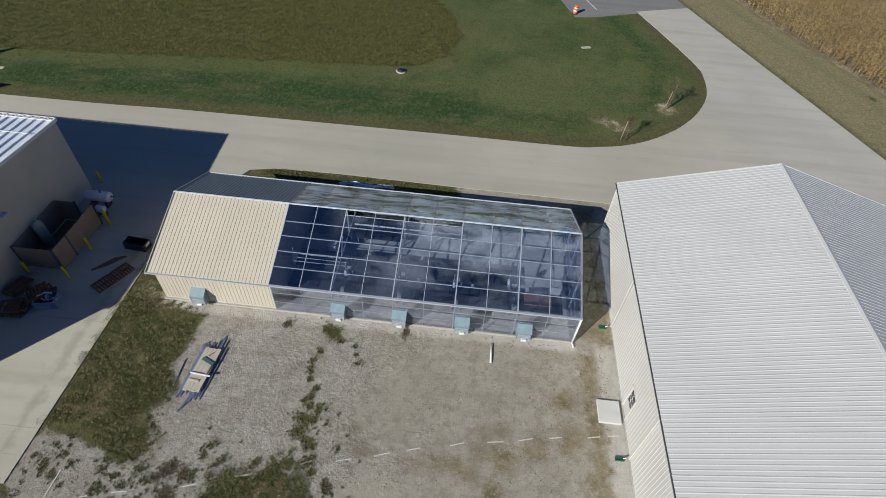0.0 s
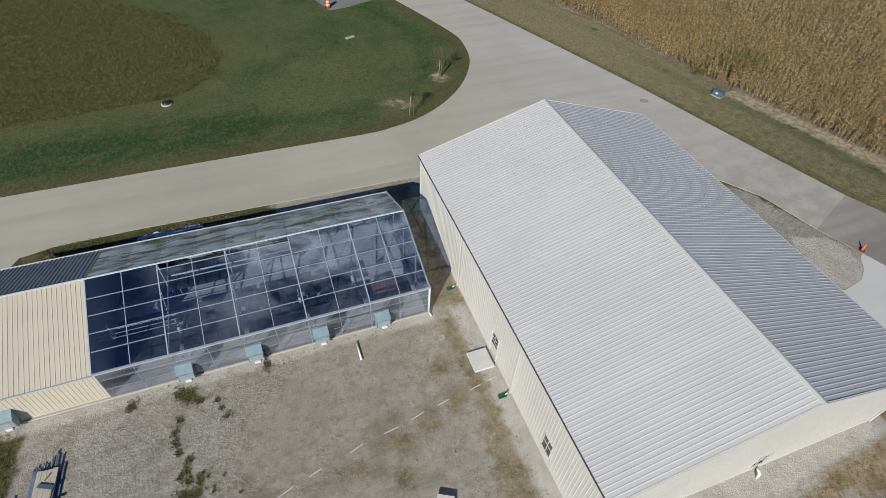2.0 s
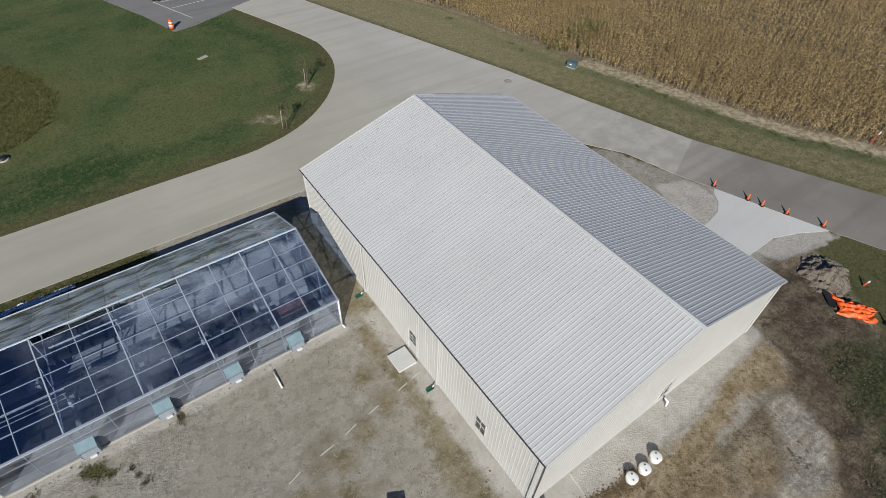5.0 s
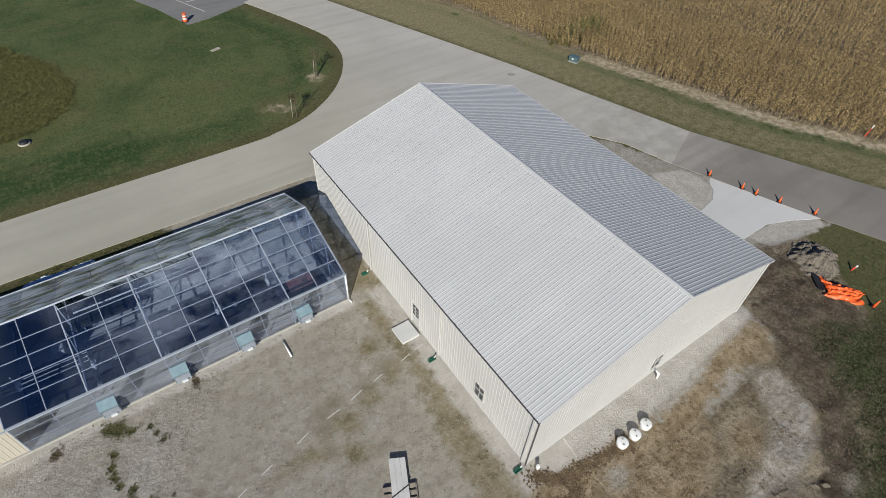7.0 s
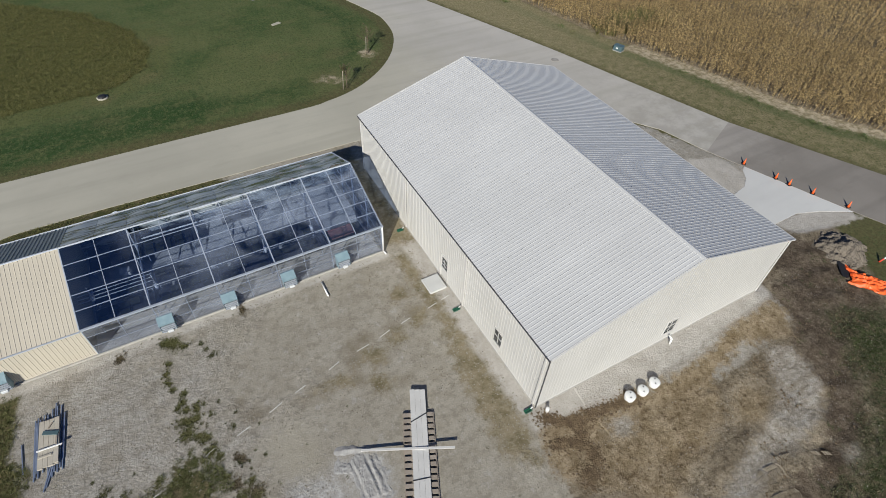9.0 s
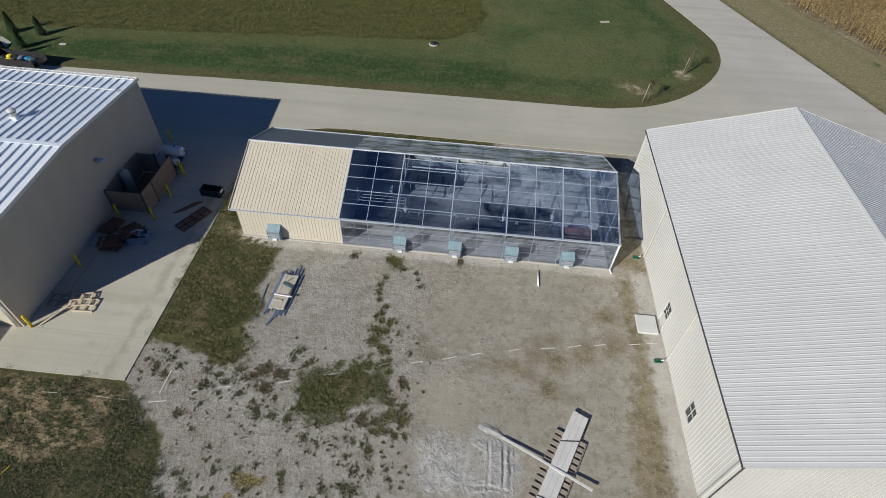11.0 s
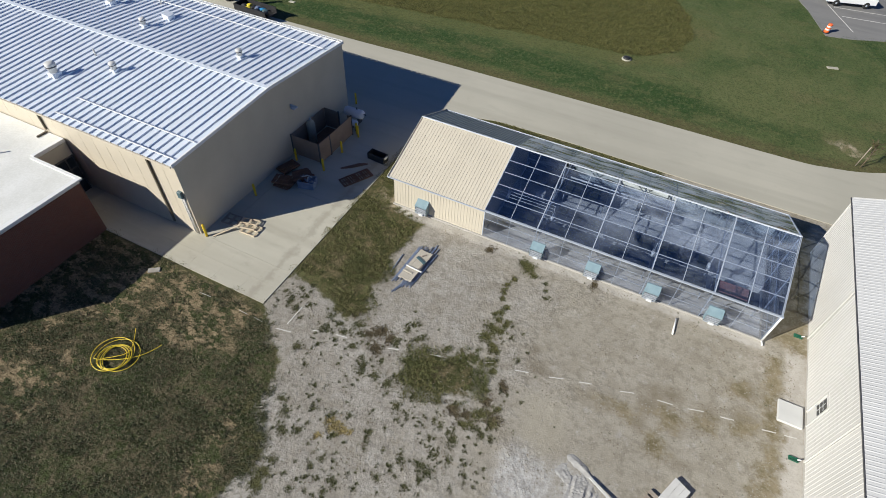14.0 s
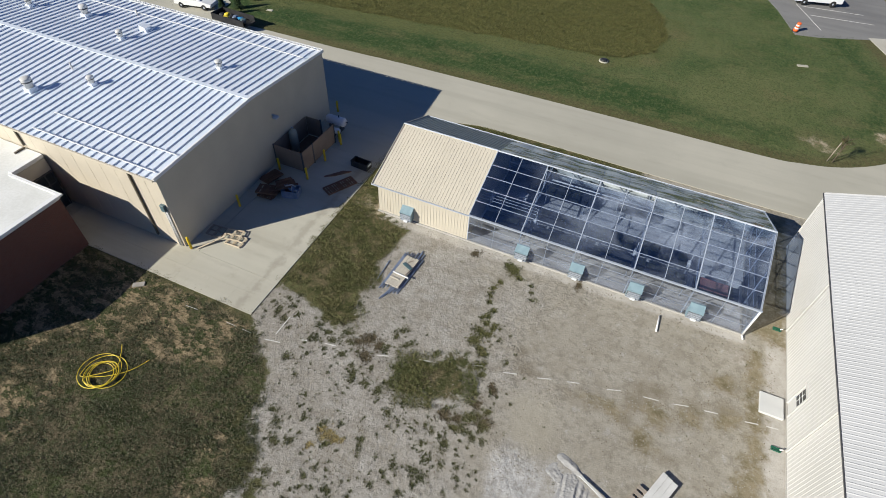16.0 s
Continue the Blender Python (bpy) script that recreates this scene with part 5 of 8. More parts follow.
def corn_plant(rng):
    v, f = [], []
    h = rng.uniform(1.6, 2.0)
    lean = Vector((rng.uniform(-0.12, 0.12), rng.uniform(-0.12, 0.12), 1))
    for k in range(3):
        a = k * math.tau / 3
        v.append(Vector((0.02 * math.cos(a), 0.02 * math.sin(a), 0)))
    v.append(lean * h * 0.95)
    f += [(0, 1, 3), (1, 2, 3), (2, 0, 3)]
    for i in range(14):
        z = h * (0.45 + 0.04 * i)
        a = rng.uniform(0, math.tau)
        ln = rng.uniform(0.16, 0.34)
        d = Vector((math.cos(a), math.sin(a), 0))
        s = Vector((-d.y, d.x, rng.uniform(-0.6, 0.6))) * 0.045
        o = lean * z
        m = o + d * ln * 0.45 + Vector((0, 0, rng.uniform(0.0, 0.10)))
        t = o + d * ln * rng.uniform(0.8, 1.1) + Vector((0, 0, -rng.uniform(0.02, 0.14)))
        k = len(v)
        v += [o, m + s, m - s, t]
        f += [(k, k + 1, k + 2), (k + 2, k + 1, k + 3)]
    for i in range(4):
        a = rng.uniform(0, math.tau)
        k = len(v)
        o = lean * (h - 0.05)
        d = Vector((math.cos(a), math.sin(a), 0))
        v += [o + Vector((0.012, 0, 0)), o - Vector((0.012, 0, 0)), o + d * 0.14 + Vector((0, 0, 0.08))]
        f += [(k, k + 1, k + 2)]
    o = lean * h * 0.45
    k = len(v)
    v += [o + Vector((0.0, 0.03, 0)), o + Vector((0.03, -0.02, 0)), o + Vector((0.16, 0.0, 0.16)), o + Vector((0.12, 0.06, -0.12))]
    f += [(k, k + 1, k + 2), (k, k + 2, k + 3), (k + 1, k + 3, k + 2)]
    return np.array([tuple(p) for p in v]), np.array(f)


CORN = leafy("dry_corn", (0.19, 0.132, 0.058), (0.53, 0.395, 0.190), (0.075, 0.054, 0.025))
WEED = leafy("yard_weeds", (0.048, 0.057, 0.021), (0.094, 0.097, 0.040), (0.115, 0.088, 0.050))
OLIVE = leafy("olive_weeds", (0.062, 0.070, 0.022), (0.115, 0.112, 0.042), (0.120, 0.095, 0.050))
RUSTY = leafy("rusty_weeds", (0.075, 0.058, 0.034), (0.135, 0.104, 0.064), (0.075, 0.075, 0.034))
STRAWY = leafy("straw_weeds", (0.24, 0.185, 0.075), (0.30, 0.24, 0.11), (0.15, 0.125, 0.055))
TUFT = leafy("rough_grass", (0.070, 0.088, 0.026), (0.140, 0.132, 0.048), (0.205, 0.165, 0.088))
LAWN = leafy("mown_grass_tufts", (0.034, 0.074, 0.020), (0.070, 0.102, 0.033), (0.118, 0.122, 0.050))
FIELD = leafy("coarse_field_grass", (0.036, 0.050, 0.017), (0.082, 0.086, 0.039), (0.190, 0.155, 0.098))
VERGE = leafy("verge_blades", (0.128, 0.130, 0.058), (0.205, 0.182, 0.098), (0.28, 0.235, 0.14))
GAP = (68.9, 21.6)
GAP_OLIVE = leafy("tall_gap_weeds", (0.120, 0.122, 0.042), (0.190, 0.175, 0.066), (0.240, 0.200, 0.090))
GAP_GREEN = leafy("field_edge_weeds", (0.066, 0.104, 0.034), (0.115, 0.146, 0.052), (0.155, 0.158, 0.066))
MEADOW = leafy("seeding_meadow_grass", (0.110, 0.116, 0.037), (0.140, 0.136, 0.045), (0.172, 0.150, 0.058))


def fields():
    rng = np.random.default_rng(5)
    # corn in rows along the road
    poly = CORN_EDGE + [(170, -42), (170, 120), (40, 120)]
    d = Vector((78.1 - 53.0, -13.2 - 57.0)).normalized()
    nrm = Vector((-d.y, d.x))
    o = Vector((53.0, 57.0))
    pts = []
    for r in range(0, 165):
        far = r * 0.6
        step = 0.22 if r < 46 else 0.56
        for s in np.arange(-75, 130, step):
            p = o + d * (s + rng.uniform(-0.2, 0.2)) + nrm * (far - 12 + rng.uniform(-0.36, 0.36))
            pts.append((p.x, p.y, r))
    pts = np.array(pts)
    keep = sdf(poly, pts[:, 0], pts[:, 1]) > 0.1
    dist = np.hypot(pts[:, 0] - 16, pts[:, 1] + 22)
    keep &= (dist < 125)
    gap = np.hypot((pts[:, 0] - GAP[0]) / 1.8, pts[:, 1] - GAP[1]) < 1.7
    keep &= ~gap | (rng.random(len(pts)) < 0.35)
    pts = pts[keep]
    sc = rng.uniform(0.64, 0.94, len(pts)) * np.where(pts[:, 2] < 46, 1.0, 1.25)
    scatter("corn_field", [corn_plant(rng) for _ in range(7)], pts[:, 0], pts[:, 1], np.full(len(pts), -0.02), sc, CORN, "field of dry standing corn in dense rows", "corn field", 1)
    # weeds on the gravel: clumps as (x, y, radius)
    dark = ((1.1, -12.9, 0.3), (2.0, -12.3, 0.2), (2.7, -11.6, 0.2), (2.2, -13.7, 0.2), (3.4, -14.5, 0.2), (2.3, -15.9, 0.3), (2.9, -16.4, 0.3), (2.1, -17.2, 0.3), (4.1, -15.6, 0.2), (5.1, -15.5, 0.3), (6.0, -15.1, 0.2), (3.3, -17.2, 0.4), (4.1, -16.9, 0.3), (5.0, -12.3, 0.4),
            (5.9, -12.5, 0.3), (6.8, -12.6, 0.4), (7.9, -13.5, 0.3), (8.4, -12.7, 0.2), (6.9, -14.3, 0.1), (7.3, -15.4, 0.2), (7.4, -15.8, 0.2), (3.4, -10.1, 0.4), (3.9, -10.6, 0.3), (3.8, -11.5, 0.3), (4.7, -11.8, 0.2), (5.8, -11.6, 0.2), (5.2, -12.7, 0.2))
    south = ((10.4, -13.4, 0.2), (10.2, -14.2, 0.2), (11.3, -13.8, 0.3), (10.9, -13.6, 0.2), (11.9, -12.7, 0.3), (12.4, -12.9, 0.2), (13.0, -12.9, 0.2), (11.9, -13.8, 0.1), (10.8, -14.9, 0.2), (9.4, -15.8, 0.3), (10.4, -15.7, 0.3), (10.9, -15.8, 0.3), (9.2, -16.5, 0.2), (8.8, -17.1, 0.2),
             (10.7, -16.3, 0.2), (10.2, -16.9, 0.2), (12.5, -15.1, 0.2), (12.3, -14.6, 0.2), (11.5, -14.8, 0.2), (13.2, -15.1, 0.1), (6.0, -17.5, 0.2), (5.7, -18.1, 0.2), (7.0, -18.2, 0.3), (5.8, -18.6, 0.2), (8.1, -18.0, 0.2), (6.9, -18.8, 0.2), (3.9, -18.7, 0.3), (5.4, -19.4, 0.2))
    north = ((-1.2, -10.4, 0.3), (-0.6, -10.8, 0.3), (-1.2, -9.4, 0.2), (-0.5, -9.8, 0.2), (-0.7, -8.9, 0.2), (-1.9, -10.0, 0.2), (0.0, -10.2, 0.2), (1.6, -10.3, 0.3), (1.8, -11.2, 0.4), (2.3, -10.5, 0.3), (2.9, -10.9, 0.3), (8.2, -14.2, 0.1), (10.0, -13.3, 0.2), (8.6, -13.7, 0.1), (9.3, -14.0, 0.1),
             (11.7, -10.5, 0.2), (12.4, -10.1, 0.2), (11.7, -6.8, 0.15), (12.6, -8.0, 0.2), (11.5, -6.0, 0.15), (3.0, -7.9, 0.2), (2.6, -7.5, 0.2), (6.3, -8.5, 0.3), (6.1, -9.0, 0.3), (7.2, -9.1, 0.2), (5.7, -9.9, 0.2), (6.9, -9.4, 0.3), (6.0, -10.2, 0.3), (12.2, -1.9, 0.2), (12.4, -2.4, 0.2), (12.6, -3.0, 0.25))
    olive = ((10.2, -4.3, 0.2), (10.5, -5.3, 0.25), (10.6, -5.9, 0.25), (10.5, -6.6, 0.4), (10.4, -7.3, 0.4), (11.2, -8.0, 0.3), (11.3, -8.8, 0.3), (10.8, -1.2, 0.45), (10.4, -0.9, 0.35), (11.3, -1.6, 0.25), (10.1, -3.1, 0.25), (10.3, -2.5, 0.2), (10.0, -3.7, 0.2), (10.7, -4.8, 0.2), (11.0, -6.6, 0.25), (10.9, -7.7, 0.25), (11.6, -9.3, 0.25), (10.2, -5.6, 0.2), (2.6, -18.1, 0.4), (3.9, -19.9, 0.4), (3.9, -19.3, 0.3), (3.0, -18.7, 0.3), (1.9, -18.0, 0.3), (3.0, -19.6, 0.4),
             (1.7, -9.1, 0.3), (2.5, -9.4, 0.3), (2.9, -9.0, 0.3), (1.7, -9.7, 0.3), (5.8, -16.3, 0.2), (0.9, -16.4, 0.2), (1.0, -17.1, 0.3), (11.4, -12.8, 0.3), (12.0, -11.9, 0.4), (12.7, -12.1, 0.3), (12.7, -11.2, 0.2), (11.1, -6.0, 0.3))
    brown = ((4.7, -10.0, 0.4), (4.3, -10.3, 0.3), (5.1, -11.0, 0.4), (5.5, -10.1, 0.3), (10.6, -12.3, 0.4), (11.3, -12.3, 0.3), (12.7, -11.9, 0.4), (12.5, -9.9, 0.3), (8.8, -10.8, 0.3), (12.0, -11.1, 0.3), (4.9, -9.7, 0.3), (2.8, -9.5, 0.3), (7.9, -0.8, 0.3), (15.0, -0.5, 0.3))
    yellow = ((5.6, -15.9, 0.3), (5.1, -16.7, 0.2), (6.1, -15.9, 0.3), (5.2, -15.8, 0.2))

    def clumps(rows, density):
        x, y = [], []
        for cx, cy, r in rows:
            m = max(6, int(density * r * r))
            a, d = rng.uniform(0, math.tau, m), np.abs(rng.normal(0, r * 0.62, m)) + r * 0.12
            wide, turn = rng.uniform(0.75, 1.45), rng.uniform(0, math.pi)
            u, w = d * np.cos(a) * wide, d * np.sin(a) / wide
            x.append(cx + u * math.cos(turn) - w * math.sin(turn))
            y.append(cy + u * math.sin(turn) + w * math.cos(turn))
        return np.concatenate(x), np.concatenate(y)

    n = 60000
    x, y = rng.uniform(-3, 27, n), rng.uniform(-24, 0, n)
    grain = np.array([0.5 * noise.noise((a * 0.4, b * 0.4, 3.1)) + 0.9 * noise.noise((a * 2.1, b * 2.1, 7.7)) for a, b in zip(x, y)])
    d0 = 0.30 * np.exp(-((x + 0.6) / 1.3) ** 2 - ((y + 9.9) / 0.9) ** 2) + 0.16 * np.exp(-((x - 5) / 5.5) ** 2 - ((y + 15.0) / 4.5) ** 2) + 0.25 * np.exp(-((x - 11.3) / 1.8) ** 2 - ((y + 13.5) / 2.6) ** 2)
    d0 += 0.30 * np.exp(-((x - 11.2) / 1.2) ** 2 - ((y + 7.5) / 1.6) ** 2) + 0.30 * np.exp(-((x - 6.8) / 1.6) ** 2 - ((y + 9.0) / 0.8) ** 2) + 0.35 * np.exp(-((x - 2.5) / 1.6) ** 2 - ((y + 19.5) / 1.5) ** 2)
    d0 += 0.008 + 0.12 * np.exp(-(y / 0.5) ** 2) + 0.06 * np.exp(-((x - 25.4) / 1.4) ** 2)
    keep = (sdf(YARD, x, y) > -0.3) & (rng.random(n) < d0 * np.clip(3.4 * (grain - 0.08), 0.02, 2.8)) & ~((np.abs(x - 21.2) < 1.6) & (np.abs(y + 13.5) < 3.2))
    leaf = [blades(rng, 22, 0.042, 0.11, 0.028, 1.2) for _ in range(6)]
    small = [(a + rng.normal(0, 0.75), b + rng.normal(0, 0.65), rng.uniform(0.04, 0.13)) for a, b, r in dark + south + north[:-3] for _ in range(3)]
    small = [p for p in small if sdf(YARD, np.array([p[0]]), np.array([p[1]]))[0] > 0.15]
    cx, cy = clumps(list(dark + south + north) + small, 900)
    x, y = np.concatenate([x[keep], cx]), np.concatenate([y[keep], cy])
    scatter("weeds", leaf, x, y, np.full(len(x), -0.02), rng.uniform(0.25, 0.8, len(x)), WEED, "low dark weeds scattered over the gravel", "weeds", 2)
    for name, rows, mat, label, seed in (("olive_weeds", olive, OLIVE, "olive green weed clumps on the gravel", 21), ("rusty_weeds", brown, RUSTY, "rusty brown withered weeds on the gravel", 22), ("straw_weeds", yellow, STRAWY, "straw yellow withered weeds on the gravel", 23)):
        x, y = clumps(rows, 950)
        scatter(name, leaf, x, y, np.full(len(x), -0.02), rng.uniform(0.4, 1.05, len(x)), mat, label, "weeds", seed)
    # rough grass strip, patch and field
    n = 60000
    x, y = rng.uniform(-3, 18, n), rng.uniform(-13.5, 14, n)
    s = np.maximum.reduce([sdf(STRIP, x, y) + 0.25, sdf(BACK_STRIP, x, y) - 0.12, sdf(WEED_PATCH, x, y) + 0.4])
    f = sdf(ROUGH, x, y) + 0.5
    g = np.array([noise.noise((a * 0.45, b * 0.45, 1.0)) + 0.5 * noise.noise((a * 1.7, b * 1.7, 5.0)) for a, b in zip(x, y)])
    keep = (s > 0) & (rng.random(n) < np.clip(np.where(sdf(WEED_PATCH, x, y) > -0.5, 0.16, 0.36) + 2.2 * g, 0.02, 0.9))
    keep &= ~((x > -0.5) & (x < 25.3) & (y > 0.0) & (y < 9.3))
    x, y = x[keep], y[keep]
    scatter("rough_grass", [blades(rng, 15, 0.13, 0.18, 0.018, 1.1) for _ in range(6)], x, y, np.full(len(x), -0.02), rng.uniform(0.45, 1.15, len(x)), TUFT, "unmown rough grass in tufts", "grass", 3)
    n = 52000
    x, y = rng.uniform(-24, 3.6, n), rng.uniform(-30, -11, n)
    g = np.array([noise.noise((a * 0.5, b * 0.5, 9.0)) + 0.6 * noise.noise((a * 2.1, b * 2.1, 4.0)) for a, b in zip(x, y)])
    keep = (sdf(ROUGH, x, y) > -0.4) & (rng.random(n) < np.clip(np.clip(0.35 - 0.12 * (y + 15.6 - 0.10 * x), 0.15, 0.55) + 1.3 * g, 0.03, 1))
    x, y = x[keep], y[keep]
    x2, y2 = rng.uniform(34, 66, 20000), rng.uniform(-36, -14, 20000)
    ok = sdf(ROUGH_E, x2, y2) > -0.4
    x, y = np.concatenate([x, x2[ok]]), np.concatenate([y, y2[ok]])
    scatter("field_grass", [blades(rng, 7, 0.10, 0.12, 0.026, 1.0) for _ in range(6)], x, y, np.full(len(x), -0.02), rng.uniform(0.5, 1.3, len(x)), FIELD, "short coarse field grass with straw patches", "grass", 13)
    # lawn tufts and the seeding meadow in it
    n = 150000
    x, y = rng.uniform(-40, 42, n), rng.uniform(19.5, 64, n)
    edge = sdf(NORTH_CURVE + [(30, 90), (-120, 90)], x, y)
    tall = sdf(TALL, x, y) + 0.4 * np.sin(x) * np.sin(y * 1.3)
    lotd = sdf([(29.3, 48.6), (36.9, 51.3), (43.9, 54.0), (38.0, 72.0), (24.5, 72.0), (24.5, 61.0), (27.0, 54.5)], x, y)
    keep = (edge > 0.05) & (lotd < -0.1)
    lawn = keep & (tall < 0) & (rng.random(n) < np.where(edge < 1.4, 0.10, 0.28))
    scatter("lawn_grass", [blades(rng, 6, 0.08, 0.20, 0.022, 1.4) for _ in range(5)], x[lawn], y[lawn], np.full(lawn.sum(), -0.02), rng.uniform(0.6, 1.3, lawn.sum()), LAWN, "mown lawn grass", "grass", 4)
    mead = keep & (tall > 0) & (rng.random(n) < np.where((tall < 1.0) & (x > 8), 0.9, 0.38))
    scatter("meadow_grass", [blades(rng, 9, 0.29, 0.26, 0.013, 1.0) for _ in range(5)], x[mead], y[mead], np.full(mead.sum(), -0.02), rng.uniform(0.6, 1.2, mead.sum()), MEADOW, "unmown yellowish meadow grass", "grass", 5)
    # verge between road and corn, and the corner by the dirt
    n = 70000
    x, y = rng.uniform(38, 86, n), rng.uniform(-36, 66, n)
    v = sdf([(a + 0.4, b) for a, b in ROAD_E] + [(a - 1.2, b - 0.5) for a, b in CORN_EDGE[::-1]], x, y)
    c = np.minimum(3.8 - np.hypot((x - 58.4) / 1.3, y + 19.2), np.where(sdf(ROAD2, x, y) < -0.2, 9, -9))
    cx, cy = x[c > 0], y[c > 0]
    scatter("corner_grass", [blades(rng, 9, 0.10, 0.18, 0.02, 1.1) for _ in range(5)], cx, cy, np.full(len(cx), -0.02), rng.uniform(0.5, 1.1, len(cx)), LAWN, "short green grass beside the dug soil", "grass", 31)
    x, y = x[v > 0], y[v > 0]
    keep = rng.random(len(x)) < np.where(y > 15, 0.28, 0.45)
    x, y = x[keep], y[keep]
    scatter("verge_grass", [blades(rng, 9, 0.12, 0.2, 0.02, 1.1) for _ in range(5)], x, y, np.full(len(x), -0.02), rng.uniform(0.5, 1.1, len(x)), VERGE, "short grass verge beside the road", "grass", 6)
    # green weeds in the gap of the corn and along the bare strip
    x, y = rng.normal(GAP[0], 2.2, 420), rng.normal(GAP[1], 1.0, 420)
    scatter("gap_weeds", [blades(rng, 16, 1.0, 0.35, 0.05, 1.0) for _ in range(4)], x, y, np.full(len(x), -0.02), rng.uniform(0.6, 1.4, len(x)), GAP_OLIVE, "tall green weeds in a gap of the corn", "weeds", 34)
    x, y = [], []
    for (a, b), (c, d) in zip(CORN_EDGE[4:-1], CORN_EDGE[5:]):
        for t in rng.uniform(0, 1, int(13 * math.hypot(c - a, d - b))):
            px, py = a + (c - a) * t - 1.75 + rng.normal(0, 0.28), b + (d - b) * t - 0.65 + rng.normal(0, 0.2)
            if noise.noise((px * 0.35, py * 0.35, 12.0)) + 0.5 * noise.noise((px * 1.3, py * 1.3, 2.0)) > (0.08 if py < 10 else 0.28):
                x.append(px)
                y.append(py)
    scatter("edge_weeds", [blades(rng, 12, 0.12, 0.2, 0.035, 1.2) for _ in range(4)], np.array(x), np.array(y), np.full(len(x), -0.02), rng.uniform(0.6, 1.4, len(x)), GAP_GREEN, "low green weeds along the bare field edge", "weeds", 35)
    # loose stones
    n = 6500
    x, y = np.concatenate([rng.uniform(-2, 27, 9000), rng.uniform(25, 52, 3500)]), np.concatenate([rng.uniform(-24, 0, 9000), rng.uniform(-30, -15, 3500)])
    ok = ((sdf(YARD, x, y) > 0.1) | (sdf(DIRT, x, y) > 0.1)) & ~((x > 27) & (y > -15.2)) & ~((np.abs(x - 21.2) < 1.9) & (np.abs(y + 13.5) < 3.4))
    x, y = x[ok], y[ok]
    v = np.array([(1, 0, 0), (0.3, 0.9, 0), (-0.8, 0.6, 0), (-0.8, -0.5, 0), (0.2, -0.9, 0), (0.1, 0.1, 0.6)]) * 0.035
    f = np.array([(0, 1, 5), (1, 2, 5), (2, 3, 5), (3, 4, 5), (4, 0, 5)])
    scatter("loose_stones", [(v, f)], x, y, np.full(len(x), -0.022), rng.uniform(0.3, 1.2, len(x)) * np.where(y < -15.5, 0.75, 1.0), STONE, "loose pale stones on the yard", "stones", 7)
    # dark clods along the trench and round the dug spots
    n = 11000
    x, y = [], []
    for line, share, wide in (([(27.4, -15.4), (28.3, -16.2), (30.0, -16.6), (31.8, -16.8), (33.0, -16.95)], 0.5, 0.17), ([(26.9, -17.0), (28.1, -17.3), (28.7, -18.1), (28.5, -18.9)], 0.25, 0.16), ([(28.4, -16.3), (29.0, -17.2), (28.0, -17.4)], 0.10, 0.2), ([(27.5, -19.3), (27.9, -19.3)], 0.15, 0.3)):
        for k in range(int(n * share)):
            t = rng.random() * (len(line) - 1)
            a, c = line[int(t)], line[int(t) + 1]
            w = t - int(t)
            g = wide * (0.5 + abs(noise.noise((t * 3.0, wide * 9, 0.0))) * 2.2)
            x.append(a[0] + (c[0] - a[0]) * w + rng.normal(0, g))
            y.append(a[1] + (c[1] - a[1]) * w + rng.normal(0, g))
    ux, uy = rng.uniform(26, 52, 16000), rng.uniform(-28, -15.4, 16000)
    ok = (sdf(DIRT, ux, uy) > 0.2) & (np.array([noise.noise((a * 0.55, b * 0.9, 2.0)) + 0.6 * noise.noise((a * 2.2, b * 2.2, 5.0)) for a, b in zip(ux, uy)]) > 0.34)
    x, y = np.concatenate([x, ux[ok]]), np.concatenate([y, uy[ok]])
    ux, uy = rng.uniform(-1, 27, 60000), rng.uniform(-20, -0.3, 60000)
    odds = np.array([noise.noise((a * 0.5, b * 0.5, 6.0)) + 0.7 * noise.noise((a * 1.9, b * 1.9, 3.0)) for a, b in zip(ux, uy)])
    odds = np.clip(0.9 * (odds - 0.18), 0.015, 0.5) + 0.35 * np.exp(-((uy + 0.6) / 0.45) ** 2) * np.clip(odds + 0.4, 0, 1)
    ok = (sdf(YARD, ux, uy) > 0.1) & (rng.random(60000) < odds) & ~((np.abs(ux - 21.2) < 1.9) & (np.abs(uy + 13.5) < 3.4))
    scatter("soil_crumbs", [(v * np.array((1, 1, 1.1)), f)], ux[ok], uy[ok], np.full(ok.sum(), -0.022), rng.uniform(0.35, 1.25, ok.sum()), CRUMB, "brown soil crumbs and dead scraps on the gravel", "soil", 33)
    scatter("soil_clods", [(v * 1.15 * np.array((1, 1, 1.5)), f)], x, y, np.full(len(x), -0.022), rng.uniform(0.25, 1.0, len(x)) * rng.choice([1.0, 1.0, 1.0, 2.2], len(x)), CLOD, "dark brown soil clods along a filled trench", "soil", 8)


ROAD2 = [(61.5, 0.4), (66.0, -9.4), (69.6, -17.0), (82.0, -45.0), (73.5, -45.0), (62.6, -19.8), (60.0, -13.4), (57.0, -5.2), (55.8, -2.0)]
CLOD = plain("dark_clods", (0.075, 0.050, 0.028), (0.19, 0.138, 0.080), 3.0, 0.95, 0.0, 0.5, 25)
CRUMB = plain("brown_crumbs", (0.10, 0.082, 0.055), (0.20, 0.168, 0.12), 2.0, 0.95, 0.0, 0.5, 25)
STONE = plain("pale_stone", (0.26, 0.24, 0.21), (0.36, 0.34, 0.31), 2.0, 0.85)
fields()

